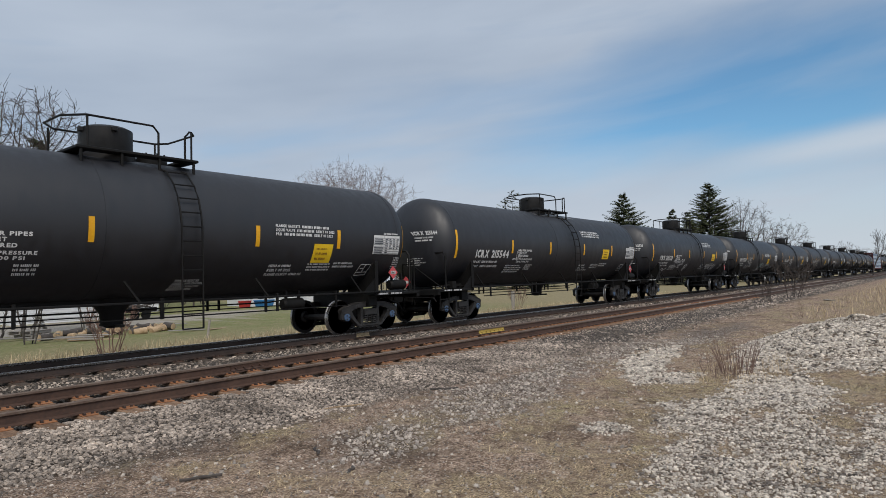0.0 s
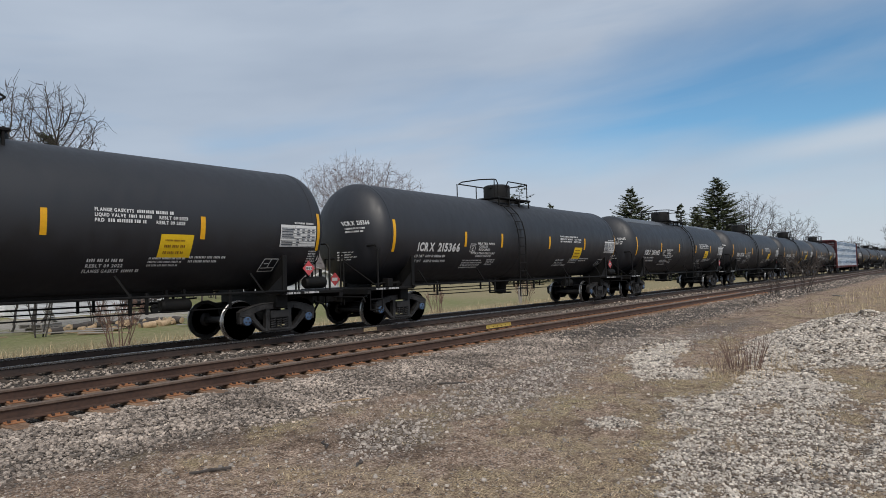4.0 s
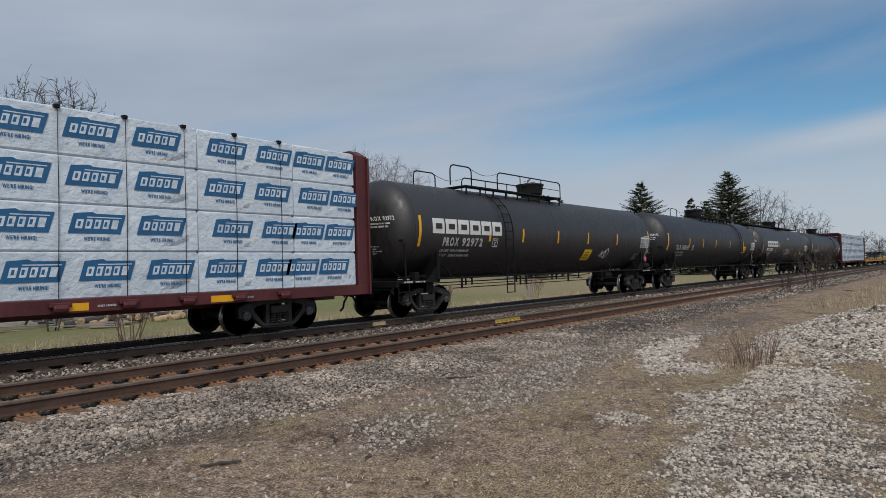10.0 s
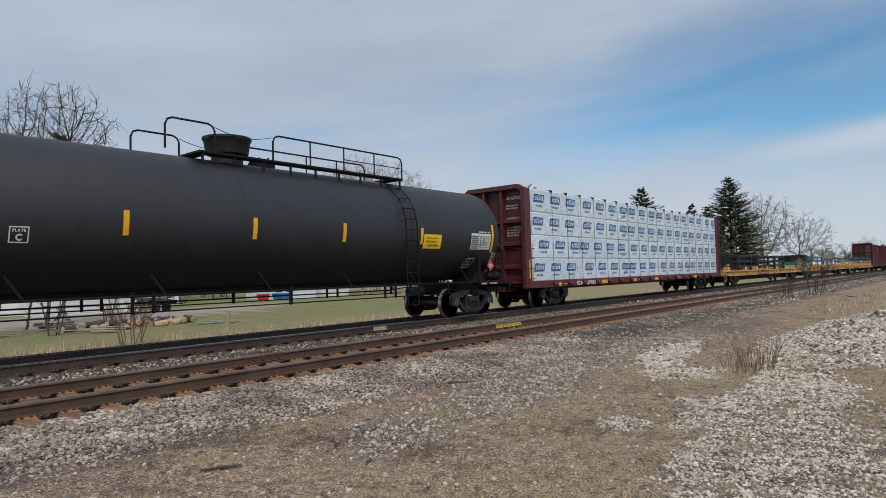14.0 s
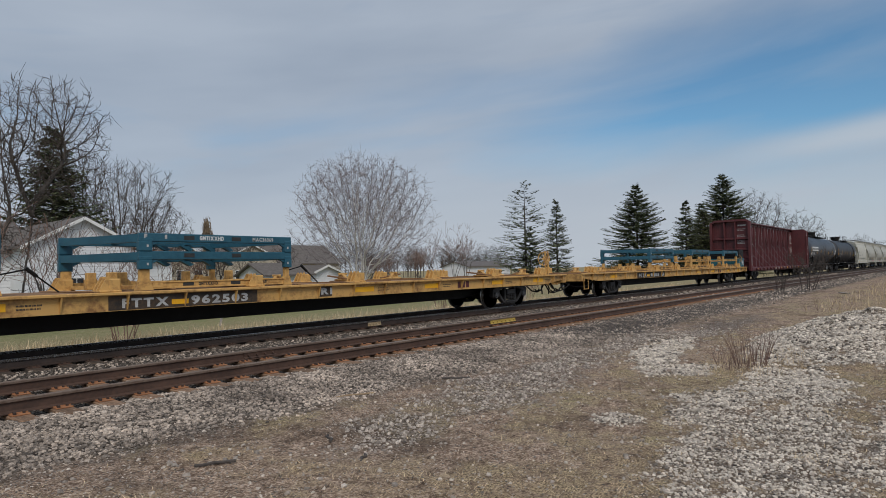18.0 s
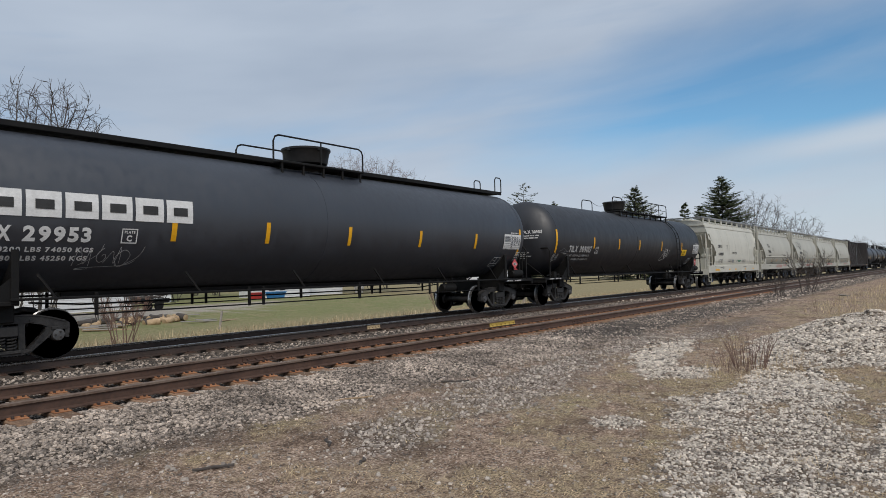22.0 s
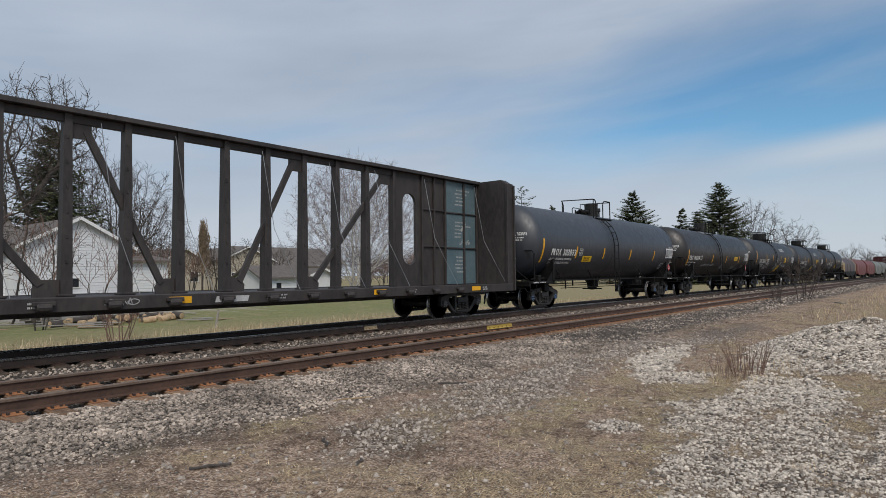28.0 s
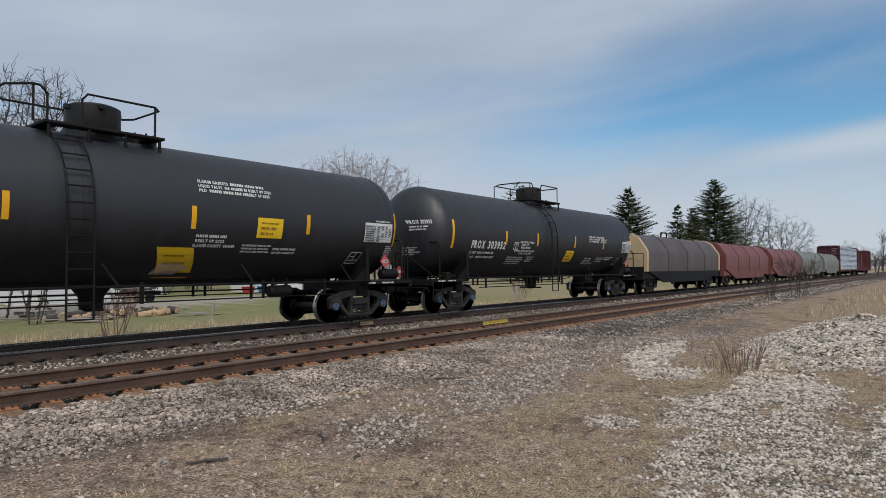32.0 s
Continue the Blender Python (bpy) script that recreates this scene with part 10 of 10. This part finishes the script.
# ---- houses ----
def gable_house(x, y, z, w, d, eave, ridge, wall_m, label, turn=0.0, windows=(), overhang=0.35, doors=()):
    """A house with its gable towards -y: width w along x, depth d along y."""
    h = thing("house", pose(x, y, z, 0, 0, turn), label, "house", "houses beyond the field")

    def walls():
        g = Geo()
        n = int(eave / 0.16)
        out = [(-w / 2, 0.0), (w / 2, 0.0), (w / 2, eave), (0, ridge), (-w / 2, eave)]
        g.prism(out, "y", 0.0, d)
        return g

    def boards():
        g = Geo()
        rows = int(ridge / 0.16)
        for i in range(rows):
            zz = 0.16 * i
            half_ = w / 2 if zz < eave else w / 2 * max(0.0, (ridge - zz) / (ridge - eave))
            if half_ < 0.25:
                break
            g.prism([(-0.028, zz), (0.0, zz), (0.0, zz + 0.155), (-0.006, zz + 0.155)], "x", -half_ + 0.02, half_ - 0.02)
        return g

    wl = part("wall", walls, wall_m, h, "horizontal lap siding")
    tagged(part("siding", boards, wall_m, wl), kind="stuff")

    def roof():
        g = Geo()
        k = (ridge - eave) / (w / 2)
        for s in (-1, 1):
            e = w / 2 + overhang
            ze = eave - k * overhang
            g.prism([(s * 0.0, ridge + 0.02), (s * e, ze + 0.02), (s * e, ze + 0.16), (0, ridge + 0.16)], "y", -overhang, d + overhang)
        return g

    r = part("roof", roof, SHINGLE, h, "grey shingled roof")

    def fascia():
        g = Geo()
        k = (ridge - eave) / (w / 2)
        for s in (-1, 1):
            e = w / 2 + overhang
            ze = eave - k * overhang
            g.prism([(0, ridge - 0.06), (s * e, ze - 0.06), (s * e, ze + 0.14), (0, ridge + 0.14)], "y", -overhang - 0.04, -overhang - 0.005)
        return g

    part("fascia", fascia, TRIM, r, "white fascia board")
    for wx, wz, ww, wh in windows:
        f = Geo()
        f.soft(wx - ww / 2 - 0.08, wx + ww / 2 + 0.08, -0.07, -0.03, wz - 0.08, wz + wh + 0.08)
        win = part("window", f, TRIM, h, "white framed window")
        p = Geo()
        p.soft(wx - ww / 2, wx + ww / 2, -0.085, -0.072, wz, wz + wh, 0.004)
        part("pane", p, GLASS, win)
        b = Geo()
        b.box(wx - 0.02, wx + 0.02, -0.095, -0.086, wz, wz + wh)
        part("bar", b, TRIM, win)
    for dx, dw, dh in doors:
        f = Geo()
        f.soft(dx - dw / 2, dx + dw / 2, -0.06, -0.03, 0.05, dh)
        part("door", f, TRIM, h)
    return h


def hip_block(x, y, z, w, d, eave, ridge, wall_m, label, turn=0.0, windows=()):
    """A house with its ridge along x."""
    h = thing("house", pose(x, y, z, 0, 0, turn), label, "house", "houses beyond the field")
    g = Geo()
    g.prism([(0, 0), (d, 0), (d, eave), (d / 2, ridge), (0, eave)], "x", -w / 2, w / 2)
    wl = part("wall", g, wall_m, h, "horizontal lap siding")
    g = Geo()
    for i in range(int(eave / 0.2)):
        g.prism([(-0.03, 0.2 * i), (0, 0.2 * i), (0, 0.2 * i + 0.19), (-0.008, 0.2 * i + 0.19)], "x", -w / 2 + 0.02, w / 2 - 0.02)
    tagged(part("siding", g, wall_m, wl), kind="stuff")
    g = Geo()
    k = (ridge - eave) / (d / 2)
    g.prism([(-0.4, eave - 0.4 * k + 0.02), (d / 2, ridge + 0.02), (d + 0.4, eave - 0.4 * k + 0.02), (d + 0.4, eave - 0.4 * k + 0.16), (d / 2, ridge + 0.16), (-0.4, eave - 0.4 * k + 0.16)], "x", -w / 2 - 0.35, w / 2 + 0.35)
    part("roof", g, SHINGLE, h, "grey shingled roof")
    for wx, wz, ww, wh in windows:
        f = Geo()
        f.soft(wx - ww / 2 - 0.08, wx + ww / 2 + 0.08, -0.07, -0.035, wz - 0.08, wz + wh + 0.08)
        win = part("window", f, TRIM, h, "white framed window")
        p = Geo()
        p.soft(wx - ww / 2, wx + ww / 2, -0.085, -0.072, wz, wz + wh, 0.004)
        part("pane", p, GLASS, win)
    return h


gable_house(15.0, 40.0, on(15, 40), 5.9, 9.0, 3.75, 5.35, SIDING, "white sided house with a low gable", 0, windows=((-0.35, 1.35, 0.75, 0.5),))
hip_block(9.0, 42.5, on(9, 43), 8.0, 7.5, 3.5, 5.35, SIDING, "white sided house wing with a grey roof", 0, windows=((1.0, 1.2, 1.2, 1.2),))
hip_block(21.9, 46.0, on(22, 46), 3.2, 5.0, 2.95, 3.3, SIDING, "low white garage with a flat pitched roof")
gable_house(37.8, 70.0, on(38, 70), 5.2, 10.0, 3.6, 5.0, BEIGE, "beige house among bare trees", 0, windows=((-1.0, 1.2, 0.9, 1.1), (1.2, 1.2, 0.9, 1.1)))
gable_house(49.6, 75.0, on(50, 75), 8.2, 10.0, 3.9, 5.7, BEIGE, "beige house with a wide gable", 0, windows=((-1.8, 1.0, 1.4, 1.2), (1.8, 1.0, 1.2, 1.2)), doors=((0.2, 1.0, 2.1),))
hip_block(63.0, 82.0, on(63, 82), 17.0, 9.0, 3.4, 6.3, BEIGE, "long beige house with a brown roof", 0, windows=((-5, 1.1, 1.4, 1.2), (0, 1.1, 1.4, 1.2), (5, 1.1, 1.4, 1.2)))
hip_block(33.0, 44.5, on(33, 44.5), 4.7, 3.7, 1.75, 2.6, SIDING, "low white outbuilding with a grey roof", 0, windows=((-1.6, 0.65, 0.6, 0.6), (-0.6, 0.65, 0.5, 0.6)))
gable_house(38.0, 45.5, on(38, 45.5), 4.1, 4.0, 1.6, 2.4, SIDING, "white garage with a plain wall beyond the lawn")
hip_block(113.0, 80.0, on(113, 80), 16.0, 7.0, 2.3, 3.3, SIDING, "long low white building across the field")


# ---- yard clutter seen under the cars ----
def firewood(x, y, seed, n, group):
    rng = random.Random(seed)
    for i in range(n):
        m = pose(x + rng.gauss(0, 0.9), y + rng.gauss(0, 0.8), on(x, y) + 0.05 + 0.10 + 0.10 * (i % 3 == 2), 0, 90 + rng.uniform(-15, 15), rng.uniform(0, 180))
        g = Geo()
        r = rng.uniform(0.08, 0.17)
        ln = rng.uniform(0.3, 0.55)
        ob = thing("log", m, "cut log with a pale sawn end in a loose pile", "log", group)

        def bark_():
            q = Geo()
            q.lathe([(-ln / 2, r * 0.94), (-ln / 2 + 0.02, r), (ln / 2 - 0.02, r * 0.97), (ln / 2, r * 0.9)], "z", (0, 0, 0), 10)
            return q

        part("bark", bark_, WOOD if i % 3 == 0 else BARK, ob)
        for s in (-1, 1):
            e = Geo()
            e.lathe([(s * ln / 2, r * 0.88), (s * (ln / 2 + 0.006), r * 0.86)], "z", (0, 0, 0), 10)
            part("sawn_end", e, WOOD, ob, "pale sawn end")


firewood(13.8, 28.4, 1, 26, "logs in the yard")
firewood(11.6, 27.6, 2, 18, "logs in the yard")


def pallet(x, y, z, turn, tilt=0.0):
    ob = thing("pallet", pose(x, y, z, tilt, 0, turn), "grey weathered timber pallet on the grass", "pallet", "pallets in the yard")
    for i in range(7):
        g = Geo()
        g.soft(-0.6, 0.6, -0.5 + 0.155 * i, -0.39 + 0.155 * i, 0.11, 0.135, 0.004)
        part("board", g, GREY_WOOD, ob)
    for y_ in (-0.45, 0.02, 0.48):
        g = Geo()
        g.soft(-0.6, 0.6, y_ - 0.03, y_ + 0.03, 0.0, 0.11, 0.004)
        part("bearer", g, GREY_WOOD, ob)
    for x_ in (-0.5, 0.0, 0.45):
        g = Geo()
        g.soft(x_, x_ + 0.1, -0.5, 0.55, -0.02, 0.0, 0.003)
        part("bottom_board", g, GREY_WOOD, ob)


pallet(9.9, 29.5, on(9.9, 30) + 0.07, 20)
pallet(9.7, 29.6, on(9.9, 30) + 0.24, 35)
pallet(10.4, 30.6, on(10, 30) + 0.45, 80, 65)


def tub(x, y, material, w, h, label):
    ob = thing("storage_tub", pose(x, y, on(x, y) + 0.04, 0, 0, 15), label, "tub", "tubs on the lawn")
    g = Geo()
    v = [(sx * w * k, sy * w * 0.6 * k, zz) for zz, k in ((0, 0.8), (h, 1.0)) for sx, sy in ((-1, -1), (1, -1), (1, 1), (-1, 1))]
    g.add(v, [(0, 1, 2, 3), (4, 5, 6, 7), (0, 1, 5, 4), (1, 2, 6, 5), (2, 3, 7, 6), (3, 0, 4, 7)])
    part("body", g, material, ob)
    g = Geo()
    g.soft(-w * 1.06, w * 1.06, -w * 0.66, w * 0.66, h, h + 0.06)
    part("lid", g, material, ob)


def utility_trailer(x, y, turn):
    ob = thing("utility_trailer", pose(x, y, on(x, y) + 0.05, 0, 0, turn), "low dark utility trailer loaded with branches", "trailer")
    g = Geo()
    g.soft(-1.1, 1.1, -0.6, 0.6, 0.42, 0.52)
    g.soft(-1.1, 1.1, -0.62, -0.58, 0.52, 0.70)
    g.rod((1.1, 0, 0.45), (1.9, 0, 0.40), 0.03)
    part("bed", g, IRON, ob)
    for wx in (-0.35, 0.35):
        g = Geo()
        g.lathe([(-0.08, 0.12), (-0.08, 0.26), (0.08, 0.26), (0.08, 0.12)], "y", (wx, -0.66, 0.26), 16)
        part("wheel", g, IRON, ob)
    rng = random.Random(3)
    g = Geo()
    for _ in range(26):
        a = rng.uniform(-0.4, 0.4)
        c = Vector((rng.uniform(-0.8, 0.8), rng.uniform(-0.5, 0.5), rng.uniform(0.55, 0.85)))
        d = Vector((math.cos(a), math.sin(a), rng.uniform(-0.15, 0.15))) * rng.uniform(0.4, 0.9)
        g.rod(c - d, c + d, rng.uniform(0.015, 0.04), 5)
    tagged(part("branch_load", g, BARK, ob, "heap of cut branches"), kind="stuff")


utility_trailer(17.9, 38.0, 6)


def loose_board(x, y, ln, turn, lift):
    g = Geo()
    g.soft(-ln / 2, ln / 2, -0.09, 0.09, 0.0, 0.03, 0.004)
    solid("loose_board", g, GREY_WOOD if lift else WOOD, pose(x, y, on(x, y) + 0.06 + lift, 3, 2, turn), "weathered board lying in the yard", "board", "boards in the yard", key=("loose_board", round(ln, 1), lift > 0))


rng = random.Random(61)
for k in range(22):
    loose_board(rng.uniform(7.5, 16.0), rng.uniform(25.5, 30.0), rng.choice((1.0, 1.6, 2.2)), rng.uniform(-40, 60), 0.05 * (k % 3))


tub(31.0, 43.4, SKY_BLUE, 0.75, 0.5, "bright blue lidded tub on the lawn")
tub(29.3, 43.6, RED, 0.45, 0.5, "red lidded tub on the lawn")


# ---- small plants and litter ----
def shrub(x, y, h, stems, label, seed, material=None, name="bush", levels=2, kids=(3, 2), spread=0.35, up=0.7, r0=0.008, twig=0.003, width=1.0, cat="bush"):
    rng = random.Random(seed)
    segs = grow(rng, h, levels, kids, spread, up, stems, r0=r0, first=0.3, ratio=0.5, twig=twig, wig=0.08)
    tall = max(s[1][2] for s in segs)
    k = h / tall
    base = on(x, y)
    ob = thing(name, pose(x, y, base + 0.02), label, cat)
    cut = r0 * 0.45
    a = [((p[0] * k * width, p[1] * k * width, p[2] * k), (q[0] * k * width, q[1] * k * width, q[2] * k), r, s) for p, q, r, s in segs]
    V, T = twig_mesh([s for s in a if s[2] >= cut], 5)
    bulk("stem_clump", V, T, material or RUSSET, "", parent=ob)
    V, T = twig_mesh([s for s in a if s[2] < cut] or a[:1], 3)
    bulk("twig_crown", V, T, material or RUSSET, "", parent=ob)
    return ob


shrub(10.9, 2.65, 0.74, 34, "dry leafless bush of thin reddish stems", 1, width=0.8, up=0.25, levels=1, r0=0.006, twig=0.0022, spread=0.25)
shrub(10.6, 2.8, 0.42, 22, "low dry bush of thin stems", 2, width=0.9, up=0.2, levels=1, r0=0.005, twig=0.002)
shrub(40.8, 6.75, 2.6, 5, "bare grey sapling beside the track", 3, material=TWIG, name="sapling", levels=3, kids=(7, 5, 4), spread=0.6, r0=0.03, twig=0.007, width=1.2, cat="sapling")
shrub(34.5, 7.0, 1.3, 6, "bare twiggy shoots beside the track", 4, material=TWIG, name="sapling", levels=2, kids=(6, 4), spread=0.5, r0=0.014, twig=0.006, cat="sapling")
shrub(8.4, 19.4, 1.7, 9, "bare brown shrub behind the track", 5, levels=3, kids=(5, 4, 3), spread=0.4, r0=0.02, twig=0.006)
shrub(3.0, 20.5, 2.6, 12, "bare brown shrub behind the track", 6, levels=3, kids=(6, 4, 3), spread=0.4, r0=0.025, twig=0.006)
shrub(24.4, 20.3, 1.3, 12, "tuft of dry brown stalks behind the track", 7, levels=2, kids=(5, 4), spread=0.35, r0=0.012, twig=0.006)
shrub(33.5, 20.8, 1.5, 12, "tuft of dry brown stalks behind the track", 8, levels=2, kids=(5, 4), spread=0.35, r0=0.012, twig=0.007)
for i, (x, y, h) in enumerate(((24.4, 3.7, 0.7), (16.5, 4.6, 0.35), (13.0, 4.4, 0.3), (8.0, 3.4, 0.25), (28.0, 1.5, 0.8), (33.0, 2.0, 0.9))):
    shrub(x, y, h, 3, "single dead weed stalk on the lot", 40 + i, name="weed_stalk", levels=1, kids=(5,), spread=0.3, r0=0.006, twig=0.003, cat="weed")


def stick(x, y, ln, turn, material, label, r=0.012):
    rng = random.Random(int(x * 100))
    g = Geo()
    g.pipe([(ln * (i / 4 - 0.5), rng.uniform(-0.02, 0.02), rng.uniform(0.0, 0.012)) for i in range(5)], r, 6)
    solid("stick", g, material, pose(x, y, float(ground_z(x, y)) + r * 0.8, 0, 0, turn), label, "stick", "sticks on the lot")


stick(2.95, 5.05, 0.34, -28, BARK, "thin dark stick on the ground")
stick(7.45, 5.95, 0.42, -48, BARK, "dark broken branch on the gravel", 0.016)
stick(5.6, 6.3, 0.75, -20, WOOD, "pale wood splinter on the gravel", 0.012)
stick(3.9, 4.2, 0.2, 35, BARK, "short dark twig on the ground")
stick(4.1, 4.9, 0.25, 60, BARK, "short dark twig on the ground")


def plank(x, y, ln, turn):
    g = Geo()
    g.soft(-ln / 2, ln / 2, -0.07, 0.07, 0, 0.04, 0.006)
    solid("plank", g, GREY_WOOD, pose(x, y, float(ground_z(x, y)) + 0.01, 0, 0, turn), "pale weathered board lying on the lot", "board")


plank(37.4, 4.6, 1.0, 30)
for i, (x, y) in enumerate(((31.9, 20.1), (12.9, 21.6))):
    g = Geo()
    hgt = 1.15 if i == 0 else 0.75
    g.lathe([(-0.1, 0.11 - 0.06 * i), (hgt - 0.03, 0.10 - 0.06 * i), (hgt, 0.08 - 0.05 * i)], "z", (0, 0, 0), 10)
    solid("fence_post", g, GREY_WOOD, pose(x, y, on(x, y), 0, 8 * i, 0), "grey weathered timber post beside the track", "post", "posts by the track")


# ---- what moves ----
def motions():
    """The train runs by at an even speed; every wheelset turns with it."""
    for ob, place, *rest in CARS:
        m = rest[0] if rest else pose(place, TRACK_Y, RAIL_Z)
        walk(ob, [(t, Matrix.Translation((-SPEED * t, 0, 0)) @ m) for t in (0, 8, 16, 24, 32)])
    made = {}
    for ob, s in ROLLERS:
        if s in made:
            first = made[s]
            ob.rotation_mode = "QUATERNION"
            keys = ob.animation_data_create()
            keys.action = first.animation_data.action
            keys.action_slot = first.animation_data.action_slot
            continue
        made[s] = ob
        turn = math.degrees(SPEED / FPS / 0.457)
        walk(ob, [(k / FPS, pose(s * 0.889, 0, 0.457, 0, -(turn * k) % 360, 0)) for k in range(int(32 * FPS) + 1)])


motions()
